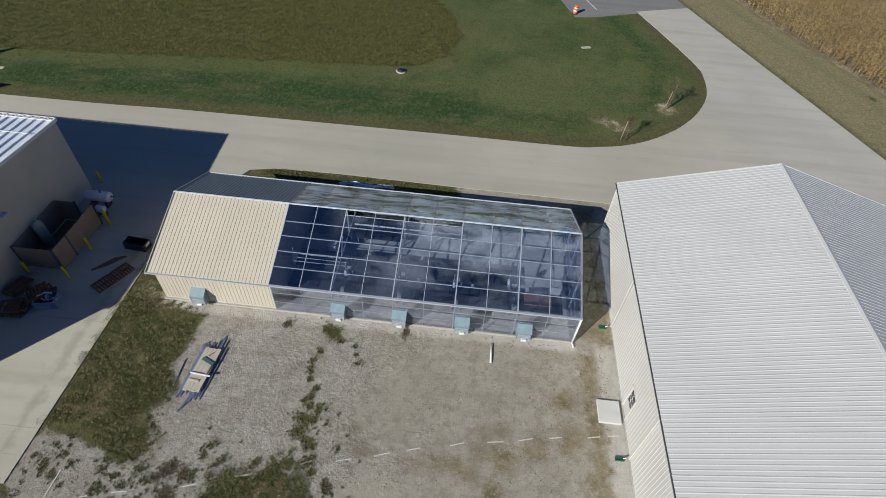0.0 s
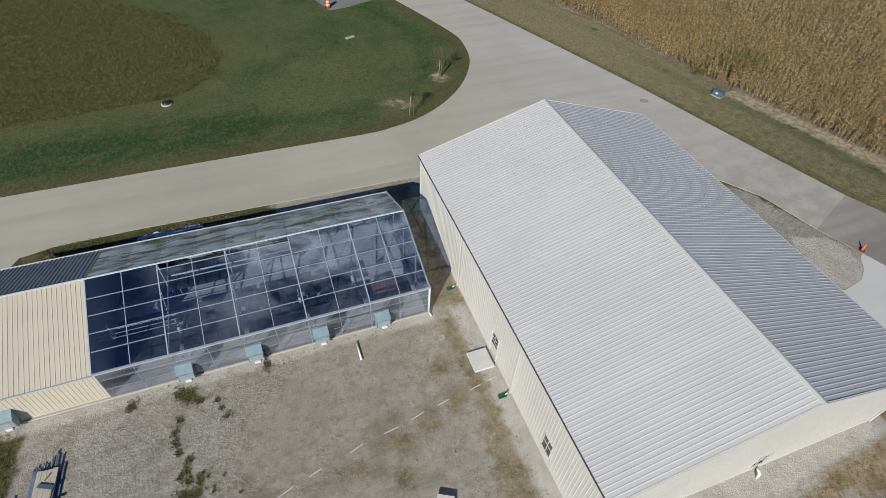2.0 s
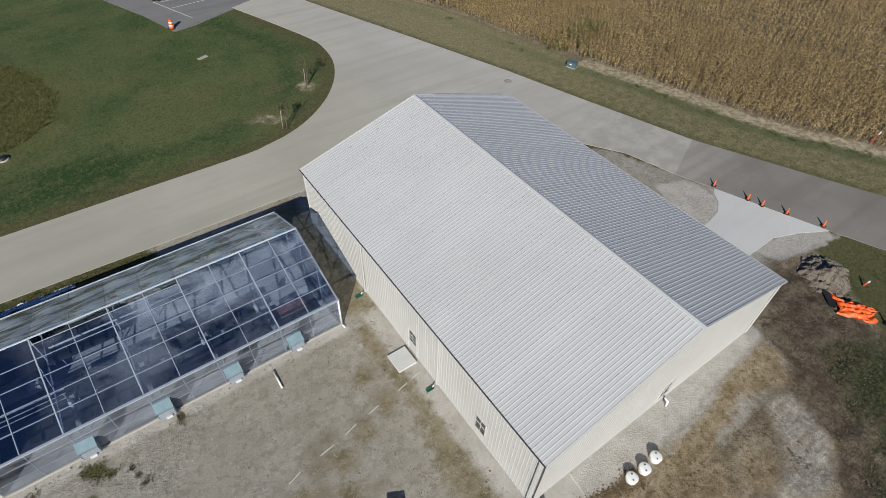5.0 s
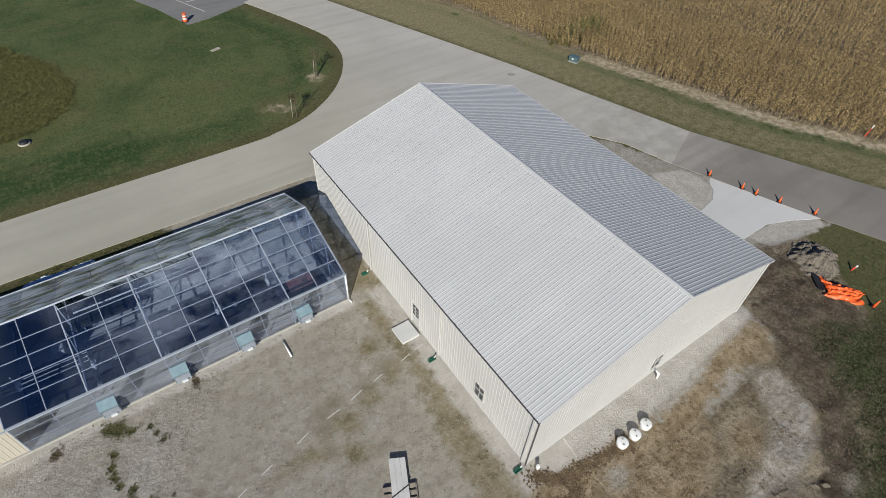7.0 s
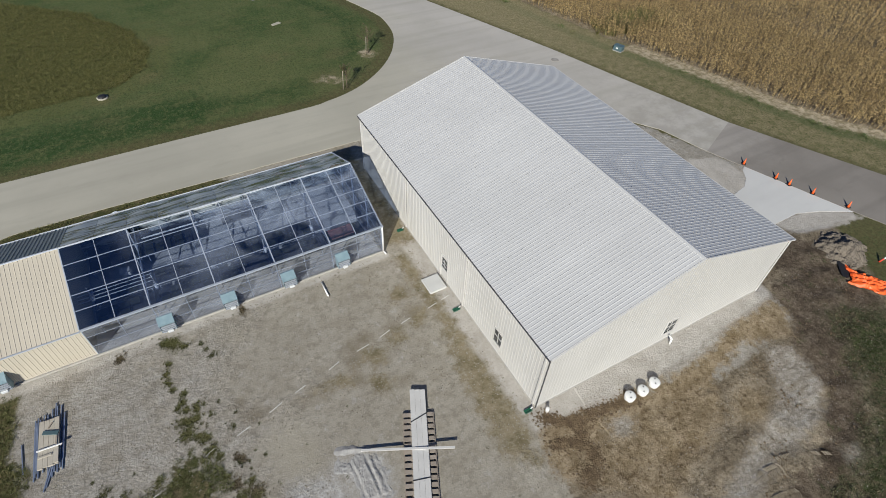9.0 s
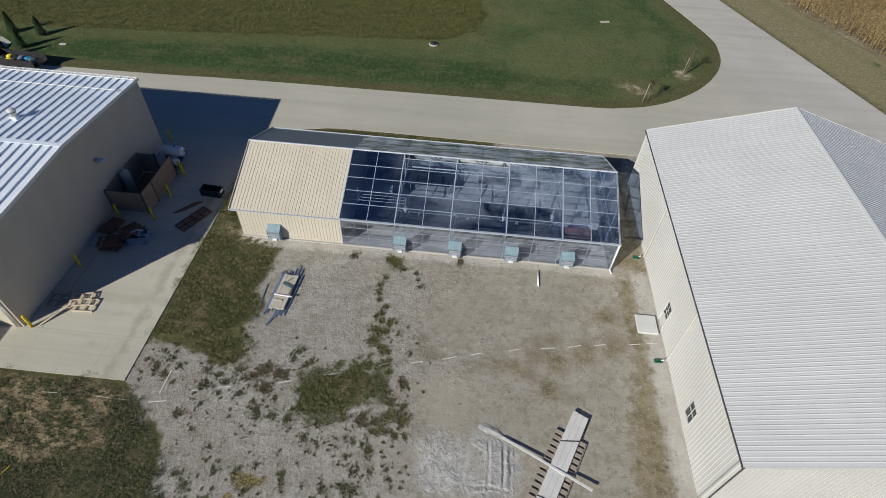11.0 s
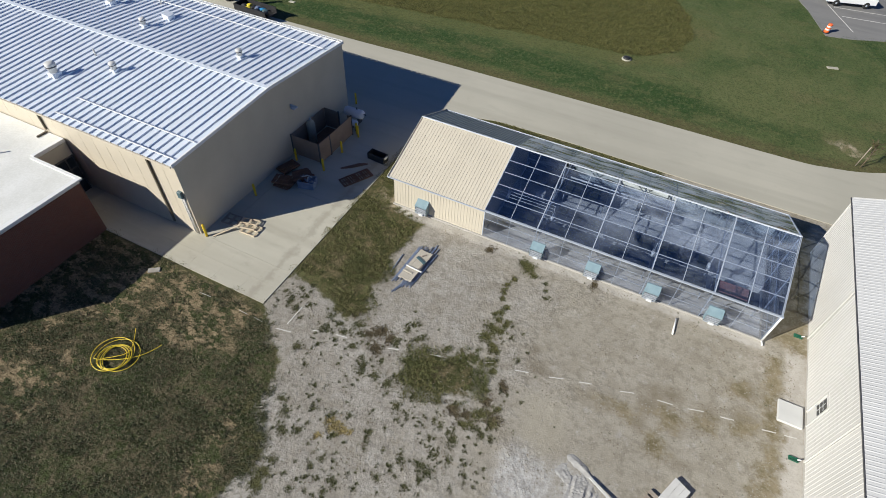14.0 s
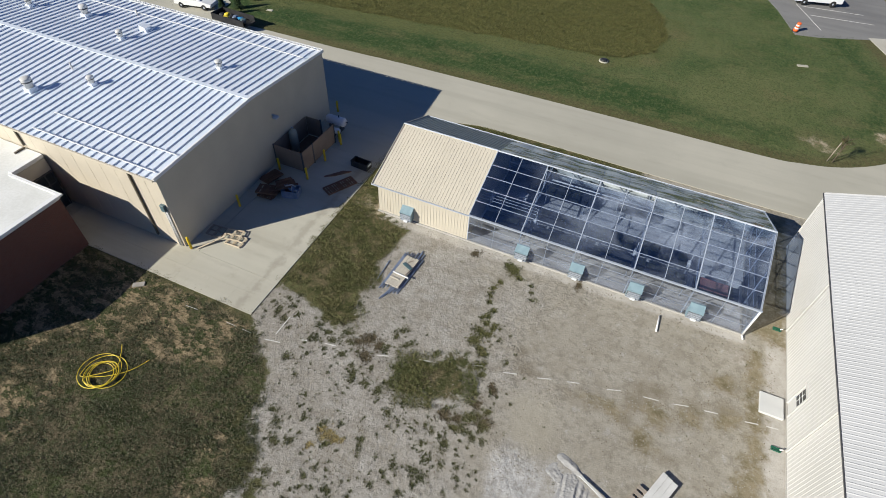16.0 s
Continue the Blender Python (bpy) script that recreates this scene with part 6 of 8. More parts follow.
BARK = plain("young_bark", (0.10, 0.075, 0.05), (0.16, 0.12, 0.085), 8.0, 0.9)
LEAF = leafy("autumn_leaf", (0.050, 0.050, 0.022), (0.085, 0.070, 0.030), (0.11, 0.085, 0.045))
NEEDLE = leafy("conifer_green", (0.020, 0.042, 0.016), (0.035, 0.062, 0.022), (0.015, 0.030, 0.012))
WOOD = plain("pale_lumber", (0.48, 0.40, 0.29), (0.60, 0.51, 0.38), 2.0, 0.75, rnd=0.3)
LUMBER = plain("weathered_pale_boards", (0.38, 0.345, 0.285), (0.50, 0.46, 0.39), 2.0, 0.75, rnd=0.3)
GREY_WOOD = plain("weathered_wood", (0.25, 0.21, 0.17), (0.36, 0.31, 0.26), 3.0, 0.85, rnd=0.3)
DARK_WOOD = plain("dark_stained_wood", (0.15, 0.075, 0.045), (0.22, 0.115, 0.070), 2.0, 0.8, rnd=0.3)
WHITE_BOARD = plain("white_coated_board", (0.56, 0.55, 0.525), (0.65, 0.64, 0.615), 1.2, 0.5)
STEEL_BLUE = plain("blue_grey_steel", (0.16, 0.20, 0.30), (0.26, 0.31, 0.42), 2.0, 0.4, 0.3)
YELLOW = plain("yellow_paint", (0.68, 0.48, 0.015), (0.78, 0.56, 0.03), 3.0, 0.5)
HOSE = plain("yellow_hose", (0.72, 0.55, 0.03), (0.80, 0.62, 0.06), 3.0, 0.4)
ORANGE = plain("orange_plastic", (0.80, 0.11, 0.02), (0.90, 0.16, 0.035), 2.0, 0.5)
RED = plain("red_plastic", (0.65, 0.06, 0.03), (0.75, 0.09, 0.05), 2.0, 0.5)
BLACK = plain("black_plastic", (0.015, 0.015, 0.017), (0.03, 0.03, 0.033), 2.0, 0.5)
GREEN = plain("green_plastic", (0.010, 0.085, 0.050), (0.018, 0.12, 0.07), 2.0, 0.45)
TEAL_BOX = plain("teal_enclosure", (0.065, 0.11, 0.125), (0.09, 0.145, 0.16), 2.0, 0.45)
WHITE_PLASTIC = plain("white_plastic", (0.74, 0.74, 0.72), (0.82, 0.82, 0.80), 2.0, 0.4)
PAINT_MARK = plain("white_marking", (0.48, 0.47, 0.44), (0.66, 0.65, 0.62), 6.0, 0.8)
TANK_WHITE = plain("tank_white", (0.60, 0.62, 0.66), (0.70, 0.72, 0.76), 1.5, 0.4)
# dark brown of the added sheet that stands for shade in the fence
SHADE_BROWN = plain("shade_brown", (0.16, 0.085, 0.05), (0.24, 0.13, 0.075), 4.0, 0.8)
TYRE = plain("rubber", (0.015, 0.015, 0.015), (0.03, 0.03, 0.03), 6.0, 0.85)
CAR_WHITE = plain("white_car_paint", (0.76, 0.77, 0.78), (0.80, 0.81, 0.82), 0.5, 0.22, 0.0, 0.0)
BROWN_PANEL = plain("brown_fence_panel", (0.226, 0.161, 0.119), (0.292, 0.214, 0.161), 1.0, 0.7)


def sapling(x, y, h, seed, stake):
    rng = np.random.default_rng(seed)
    t = thing("sapling", pose(x, y, 0), "young thin tree with sparse brown leaves tied to a stake", "tree", "road-side saplings")
    bm = bmesh.new()
    tube(bm, (0, 0, -0.1), (0.06, 0.03, h * 0.5), 0.045, 0.03)
    tube(bm, (0.06, 0.03, h * 0.5), (0.04, 0.10, h), 0.03, 0.008)
    part("trunk", bm, BARK, t)
    bm, v, f = bmesh.new(), [], []
    for i in range(22):
        z = h * rng.uniform(0.32, 0.92)
        a = rng.uniform(0, math.tau)
        ln = (h - z) * 0.5 + 0.25
        o = Vector((0.05, 0.05, z))
        e = o + Vector((math.cos(a) * ln, math.sin(a) * ln, ln * 0.9))
        tube(bm, o, e, 0.013, 0.004, 5)
        for _ in range(10):
            p = o.lerp(e, rng.uniform(0.25, 1.05)) + Vector(rng.normal(0, 0.07, 3))
            u, w = Vector(rng.normal(0, 0.05, 3)), Vector(rng.normal(0, 0.05, 3))
            k = len(v)
            v += [p - u, p + w, p + u]
            f.append((k, k + 1, k + 2))
    part("branches", bm, BARK, t)
    me = bpy.data.meshes.new("crown")
    me.from_pydata([tuple(p) for p in v], [], f)
    me.materials.append(LEAF)
    c = new("crown", me)
    c.parent = t
    bm = bmesh.new()
    tube(bm, (stake[0], stake[1], -0.2), (stake[0] + 0.12, stake[1], 1.9), 0.035)
    part("stake", bm, GREY_WOOD, t, "weathered wooden stake")
    bm = bmesh.new()
    tube(bm, (stake[0] + 0.1, stake[1], 1.5), (0.06, 0.03, 1.45), 0.012, None, 6)
    part("tie", bm, BLACK, t)


sapling(36.35, 28.45, 3.1, 1, (-0.35, -0.2))
sapling(31.35, 22.28, 2.5, 2, (-0.4, 0.0))


def conifer(x, y, h, seed):
    rng = np.random.default_rng(seed)
    t = thing("conifer", pose(x, y, 0), "small dark green conifer on the lawn", "tree", "lawn conifers")
    bm = bmesh.new()
    tube(bm, (0, 0, -0.1), (0, 0, h), 0.07, 0.01)
    part("trunk", bm, BARK, t)
    v, f = [], []
    for _ in range(1500):
        z = h * rng.uniform(0.05, 1.0)
        r = (1 - z / h) * h * 0.26 * rng.uniform(0.35, 1.08) + 0.02
        a = rng.uniform(0, math.tau)
        p = Vector((r * math.cos(a), r * math.sin(a), z))
        d = Vector((math.cos(a), math.sin(a), -0.2)) * 0.13
        s = Vector((-math.sin(a), math.cos(a), rng.uniform(-0.3, 0.3))) * 0.05
        k = len(v)
        v += [p - s, p + s, p + d]
        f.append((k, k + 1, k + 2))
    me = bpy.data.meshes.new("crown")
    me.from_pydata([tuple(p) for p in v], [], f)
    me.materials.append(NEEDLE)
    c = new("crown", me)
    c.parent = t


for i, (x, y, h) in enumerate(((-30.7, 22.8, 2.0), (-30.5, 25.7, 1.9), (-33.6, 25.8, 2.1), (-31.0, 20.7, 2.2))):
    conifer(x, y, h, 20 + i)


# ---- yard things ----
def marks():
    m = thing("marking_line", pose(0, 0, 0), "broken white marking line across the gravel", "marking", "", "structure")
    rows = [(10.96, -8.94, 11.47, -8.73), (12.65, -8.61, 13.4, -8.40), (14.5, -8.14, 15.26, -7.87), (16.09, -7.65, 16.76, -7.45), (18.27, -7.15, 18.98, -6.91), (20.19, -6.74, 21.01, -6.62),
            (21.8, -6.47, 22.57, -6.26), (23.4, -6.15, 24.1, -6.02), (25.48, -5.87, 26.15, -5.74), (26.55, -5.67, 27.15, -5.56), (5.7, -10.66, 6.33, -10.44), (2.58, -11.26, 3.27, -11.14), (1.24, -11.64, 1.57, -11.53),
            (-0.74, -12.51, 0.22, -12.31), (-0.33, -11.95, -0.3, -10.54), (-2.32, -12.49, -1.67, -12.5), (-3.47, -12.48, -2.81, -12.49), (-6.43, -12.55, -5.61, -12.5), (8.0, -9.9, 8.6, -9.75)]
    for a, b, c, d in rows:
        part("dash", bar((a, b, -0.008), (c, d, -0.008), 0.05 if a > -0.8 else 0.025, 0.012), PAINT_MARK, m)


marks()


def stoop():
    b = part("stoop", boxes((26.14, -4.95, -0.1, 27.36, -3.62, 0.13), bevel=0.015), NEW_CONC)
    tagged(b, "pale concrete stoop before the steel door", "stoop")


stoop()
for i, y in enumerate((1.42, -6.83, -14.75)):
    s = thing("splash_block", pose(27.05 - 0.03 * i, y, 0.0, 0, 0, 180), "dark green plastic splash block under a downspout", "splash block", "splash blocks")
    part("tray", boxes((-0.30, -0.15, -0.02, 0.34, 0.15, 0.03), (-0.30, -0.15, 0.03, 0.34, -0.11, 0.09), (-0.30, 0.11, 0.03, 0.34, 0.15, 0.09), (-0.30, -0.11, 0.03, -0.26, 0.11, 0.09)), GREEN, s)
    s.scale = (0.72, 0.72, 0.8)
    el = bmesh.new()
    tube(el, (-0.38, 0, 0.26), (-0.2, 0, 0.12), 0.045)
    part("elbow", el, WHITE_PLASTIC, s, "white downspout elbow")


def drum(x, y):
    d = thing("riser", pose(x, y, -0.02), "short white plastic riser with a lid in the gravel", "riser", "white risers")
    bm = bmesh.new()
    lathe(bm, [(0.29, -0.1), (0.29, 0.10), (0.30, 0.12), (0.30, 0.16), (0.29, 0.18), (0.29, 0.27), (0.32, 0.28), (0.32, 0.33), (0.27, 0.355), (0.10, 0.37)], 20)
    part("body", bm, WHITE_PLASTIC, d)
    for a in (0.9, -2.2):
        bm = bmesh.new()
        lathe(bm, [(0.04, 0.35), (0.04, 0.39), (0.025, 0.395)], 10, Matrix.Translation((0.15 * math.cos(a), 0.15 * math.sin(a), 0)))
        part("bung", bm, BLACK, d)


for x, y in ((32.5, -16.85), (33.42, -16.92), (34.38, -16.86)):
    drum(x, y)


def cone(x, y, h=0.58, mat=None, lean=0):
    c = thing("traffic_cone", pose(x, y, 0.02, lean, 0, x * 40), "orange traffic cone on the road edge", "traffic cone", "traffic cones")
    part("base", boxes((-0.18, -0.18, 0, 0.18, 0.18, 0.035), bevel=0.01), BLACK, c)
    bm = bmesh.new()
    lathe(bm, [(0.12, 0.035), (0.07, h * 0.45), (0.025, h), (0.018, h)], 14)
    part("body", bm, mat or ORANGE, c)


for x, y in ((57.18, -4.83), (57.97, -7.46), (58.23, -8.56), (58.98, -10.22), (60.02, -12.65)):
    cone(x, y)
cone(54.05, -19.95, 0.72, None, 6)


def marker(x, y, h, lean):
    c = thing("marker_post", pose(x, y, -0.02, lean, lean, 0), "red and white survey marker post", "post", "marker posts")
    bm = bmesh.new()
    tube(bm, (0, 0, -0.1), (0, 0, h * 0.7), 0.06)
    part("post", bm, RED, c)
    bm = bmesh.new()
    tube(bm, (0, 0, h * 0.7), (0, 0, h), 0.06)
    part("cap", bm, WHITE_PLASTIC, c)


marker(75.4, -9.3, 1.3, 6)
marker(56.3, -17.4, 0.55, 14)


def tarp():
    bm = bmesh.new()
    n, mm = 44, 32
    g = []
    for i in range(n):
        row = []
        for j in range(mm):
            u, v = i / (n - 1), j / (mm - 1)
            x = 2.5 * u + 0.22 * math.sin(v * 5 + u * 3) + 0.12 * noise.noise((u * 6, v * 6, 2.0))
            y = (v - 0.5) * (1.9 - 0.9 * u - 0.25 * math.sin(u * 6)) - 0.3 * math.sin(u * 3.0) + 0.14 * noise.noise((u * 7, v * 5, 8.0))
            z = 0.04 + 0.5 * math.sin(math.pi * v) ** 0.8 * math.sin(math.pi * min(1, u * 1.05 + 0.05)) * (0.45 + 0.8 * abs(noise.noise((u * 4.0, v * 3.0, 5.0)))) + 0.16 * abs(noise.noise((u * 11, v * 9, 3.0))) + 0.05 * math.sin(v * 27 - u * 9)
            row.append(bm.verts.new((x, y, max(0.0, z))))
        g.append(row)
    for i in range(n - 1):
        for j in range(mm - 1):
            bm.faces.new((g[i][j], g[i + 1][j], g[i + 1][j + 1], g[i][j + 1])).smooth = True
    ob = part("safety_fence_roll", bm, ORANGE)
    ob.matrix_basis = pose(52.95, -17.05, 0.0, 0, 0, -57)
    tagged(ob, "crumpled orange plastic safety fence on the dirt", "safety fence")
    # added black sheet in place of the dark shadow left of the fence heap
    bm = bmesh.new()
    g = [[bm.verts.new((1.5 * i / 9, 0.9 * j / 9 * (0.4 + 0.6 * i / 9), 0.03 + 0.10 * abs(math.sin(i * 1.3 + j * 0.8)))) for j in range(10)] for i in range(10)]
    for i in range(9):
        for j in range(9):
            bm.faces.new((g[i][j], g[i + 1][j], g[i + 1][j + 1], g[i][j + 1])).smooth = True
    bs = part("shadow_sheet", bm, BLACK)
    bs.matrix_basis = pose(52.55, -17.35, 0.0, 0, 0, 28)
    tagged(bs, "crumpled black sheet standing in for the shadow beside the safety fence", "plastic sheet")
    bm = bmesh.new()
    tube(bm, (0, 0, 0.03), (1.1, 0, 0.03), 0.04)
    p = part("pipe", bm, WHITE_PLASTIC)
    p.matrix_basis = pose(54.0, -20.95, 0, 0, 0, -61)
    tagged(p, "short white plastic pipe lying on dirt", "pipe")


tarp()


def utility_box():
    b = thing("utility_box", pose(62.3, 16.7, 0, 0, 0, -72), "teal metal utility box on the grass verge", "utility box")
    b.scale = (0.78, 0.78, 0.78)
    part("base", boxes((-0.68, -0.48, -0.1, 0.68, 0.48, 0.06)), CONCRETE_WALL, b)
    part("cabinet", boxes((-0.65, -0.45, 0.10, 0.65, 0.45, 0.72), bevel=0.02), TEAL_BOX, b)
    part("lid", boxes((-0.68, -0.48, 0.723, 0.68, 0.48, 0.80), bevel=0.02), TEAL_BOX, b)
    part("label", boxes((-0.2, -0.458, 0.4, 0.1, -0.4505, 0.58)), WHITE_PLASTIC, b)


utility_box()
mh = bmesh.new()
lathe(mh, [(0.42, 0.0), (0.42, 0.028), (0.34, 0.03), (0.33, 0.024)], 20)
m_ob = part("manhole_cover", mh, STONE)
m_ob.matrix_basis = pose(54.16, 17.97, 0)
tagged(m_ob, "pale round manhole cover in the road", "manhole cover", "", "structure")


def drain_box():
    d = thing("drain_inlet", pose(9.98, 30.65, 0), "dark round drain inlet with a concrete collar in the grass", "drain")
    bm = bmesh.new()
    lathe(bm, [(0.5, -0.1), (0.5, 0.06), (0.42, 0.08), (0.36, 0.08)], 16)
    part("collar", bm, PAD_CONC, d, "soil-stained collar")
    bm = bmesh.new()
    lathe(bm, [(0.40, 0.08), (0.38, 0.18), (0.20, 0.26), (0.05, 0.27)], 16)
    part("grate", bm, BLACK, d)
    c = part("cover_slab", boxes((-0.55, -0.22, -0.05, 0.55, 0.22, 0.05), bevel=0.02), PAD_CONC)
    c.matrix_basis = pose(29.5, 39.9, 0, 0, 0, 20)
    tagged(c, "pale concrete cover slab in the lawn", "cover slab")
    c = part("cover_slab", boxes((-0.35, -0.2, -0.05, 0.35, 0.2, 0.04), bevel=0.02), PAD_CONC)
    c.matrix_basis = pose(-27.3, 24.1, 0, 0, 0, 8)
    tagged(c, "small pale cover slab near the conifers", "cover slab")


drain_box()


def rack():
    """Long timber crib with a stack of white boards and one plank across."""
    ax = Vector((-0.415, -0.91))
    m = pose(21.55, -12.0, -0.02, 0, 0, math.degrees(math.atan2(ax.y, ax.x)))
    r = thing("timber_crib", m, "weathered timber crib lying on the gravel", "crib")
    for y in (-0.84, 0.80):
        part("runner", boxes((0.0, y, 0.0, 5.6, y + 0.05, 0.12)), GREY_WOOD, r)
    for y in (-0.46, 0.40):
        part("runner", boxes((0.0, y, 0.0, 5.6, y + 0.06, 0.12)), GREY_WOOD, r)
    for k in range(17):
        part("rung", boxes((0.02 + k * 0.34, -0.80, 0.122, 0.23 + k * 0.34, 0.80, 0.155)), GREY_WOOD, r)
    b = thing("board_stack", m @ pose(-1.35, -0.40, 0.158), "stack of long white coated boards on a timber crib", "boards")
    for i in range(3):
        part("board", boxes((0.02 * i, 0.285 * i, 0.0, 6.6, 0.285 * i + 0.279, 0.10), bevel=0.006), WHITE_BOARD, b)
    for x, s in ((1.45, 0.5), (4.9, 0.12)):
        part("strap", bar((x + s, -0.02, 0.11), (x, 0.88, 0.11), 0.05, 0.012), BLACK, b)
    p = part("plank", bar((18.0, -12.45, 0.10), (22.3, -14.72, 0.35), 0.12, 0.04), WHITE_BOARD)
    tagged(p, "long pale plank laid across a board stack", "plank")


rack()


def lime_pile():
    """Spilled white crushed stone: one short ridge and a low mound with wheel ruts."""
    bm = bmesh.new()
    xs, ys = np.arange(15.9, 19.2, 0.055), np.arange(-15.8, -11.3, 0.055)
    gx, gy = np.meshgrid(xs, ys)
    inside = sdf(MOUND, gx, gy)
    a, c = Vector((16.95, -11.9)), Vector((18.3, -12.45))
    g = []
    for r in range(len(ys)):
        row = []
        for k in range(len(xs)):
            x, y = gx[r, k], gy[r, k]
            w = 0.22 * noise.noise((x * 1.7, y * 1.7, 2.0))
            t = min(1.0, max(0.0, (Vector((x, y)) - a).dot(c - a) / (c - a).length_squared))
            d = (Vector((x, y)) - a.lerp(c, t)).length + w
            h = 0.07 * max(0.0, 1 - d / (0.30 - 0.15 * t)) * (1.0 + 0.4 * noise.noise((x * 4, y * 4, 9.0)))
            m = min(1.0, max(0.0, (inside[r, k] + 0.35 * noise.noise((x * 1.6, y * 1.6, 5.0)) + 0.22 * noise.noise((x * 7, y * 7, 3.0)) + 0.1) / 0.6))
            z = 0.055 + 0.022 * noise.noise((x * 2, y * 1.0, 8.0))
            for rx in (17.3, 18.07, 18.42):
                o = (x - rx - 0.05 * noise.noise((y * 0.9, rx, 0.0))) / 0.07
                z += -0.04 * math.exp(-o * o) + 0.025 * math.exp(-((abs(o) - 2.0) ** 2))
            o = (y + 15.0 - 0.06 * math.sin(x * 3)) / 0.09
            z += -0.06 * math.exp(-o * o) + 0.05 * math.exp(-((o + 2.2) ** 2))
            z = h + m * z + (0.014 * noise.noise((x * 6, y * 6, 1.0)) + 0.018 * noise.noise((x * 17, y * 17, 4.0))) * min(1.0, m + h * 8) - (0.06 if h <= 0 and m <= 0 else 0.025)
            row.append(bm.verts.new((x, y, z)))
        g.append(row)
    for r in range(len(ys) - 1):
        for k in range(len(xs) - 1):
            bm.faces.new((g[r][k], g[r][k + 1], g[r + 1][k + 1], g[r + 1][k]))
    ob = part("crushed_stone_pile", bm, LIME)
    tagged(ob, "low spread pile of whitish crushed stone", "stone pile", "", "stuff")


LIME = plain("white_crushed_stone", (0.29, 0.28, 0.265), (0.41, 0.40, 0.385), 3.5, 0.9, 0.0, 0.6, 30)
lime_pile()


def soil_pile():
    bm = bmesh.new()
    n = 56
    g = []
    for i in range(n):
        row = []
        for j in range(n):
            u, v = i / (n - 1) * 2 - 1, j / (n - 1) * 2 - 1
            x, y = 2.1 * u, 1.9 * v
            d = math.hypot(u, v) + 0.22 * noise.noise((x * 0.9, y * 0.9, 3.0))
            z = 0.95 * max(0.0, 1 - d) ** 1.15 * (1 + 0.35 * noise.noise((x * 1.4, y * 1.4, 5.0)))
            if d < 0.97:
                z += 0.20 * noise.noise((x * 3.2, y * 3.2, 2.0)) + 0.08 * noise.noise((x * 11, y * 11, 6.0))
            row.append(bm.verts.new((x, y, z - 0.06)))
        g.append(row)
    for i in range(n - 1):
        for j in range(n - 1):
            bm.faces.new((g[i][j], g[i + 1][j], g[i + 1][j + 1], g[i][j + 1]))
    ob = part("soil_pile", bm, SOIL_PILE)
    ob.matrix_basis = pose(55.1, -15.4, 0.0, 0, 0, 20)
    tagged(ob, "heap of dug brown soil beside the drive", "soil pile", "", "stuff")


SOIL_PILE = plain("dug_soil", (0.105, 0.088, 0.070), (0.20, 0.17, 0.135), 1.3, 0.95, 0.0, 0.6, 18)
soil_pile()


def lumber():
    rng = np.random.default_rng(8)
    b = thing("lumber_pile", pose(4.2, -4.5, -0.02), "pile of tan boards lying on blue-grey steel studs", "lumber")
    spot = lambda x, y, z: (x - 4.2, y + 4.5, z)
    for i in range(4):
        for z in range(2):
            x = 3.77 + 0.232 * i
            part("board", bar(spot(x, -5.86 + rng.uniform(-0.05, 0.05), 0.145 + z * 0.05), spot(x + 0.2, -3.18 + rng.uniform(-0.05, 0.05), 0.145 + z * 0.05), 0.222, 0.045), LUMBER, b)
    for x0, y0, x1, y1 in ((3.43, -6.3, 3.62, -2.85), (3.50, -6.1, 3.68, -3.0), (3.56, -5.9, 3.76, -2.75), (3.62, -6.2, 3.86, -2.9), (3.84, -6.0, 4.04, -2.7), (4.05, -6.35, 4.2, -2.75), (4.22, -6.45, 4.42, -2.5), (4.32, -6.2, 4.61, -2.2), (4.45, -6.3, 4.66, -2.4), (4.58, -6.1, 4.85, -2.45), (4.68, -6.25, 4.9, -3.3), (4.75, -5.7, 4.98, -3.0), (3.83, -7.05, 4.25, -5.7), (3.95, -6.9, 4.3, -5.9)):
        part("stud", bar(spot(x0, y0, 0.04), spot(x1, y1, 0.05 + rng.uniform(0, 0.03)), 0.055, 0.04), STEEL_BLUE, b)
    part("offcut", bar(spot(3.7, -4.86, 0.27), spot(4.84, -4.96, 0.27), 0.06, 0.06), TRIM_WHITE, b, "white painted offcut")
    part("offcut", bar(spot(3.73, -5.24, 0.245), spot(4.34, -5.3, 0.245), 0.10, 0.05), LUMBER, b)
    part("offcut", bar(spot(4.0, -3.9, 0.25), spot(4.7, -4.22, 0.25), 0.2, 0.06), TEAL_BOX, b, "blue-grey metal channel")
    part("offcut", bar(spot(4.24, -3.73, 0.24), spot(4.46, -3.45, 0.24), 0.06, 0.05), GREY_WOOD, b)
    part("offcut", bar(spot(4.6, -4.35, 0.24), spot(4.55, -4.82, 0.24), 0.08, 0.04), GREY_WOOD, b)
    s = part("stud_loose", bar((2.96, -3.96, 0.02), (3.0, -5.68, 0.02), 0.05, 0.04), STEEL_BLUE)
    tagged(s, "loose blue-grey steel stud on the gravel", "stud")


lumber()


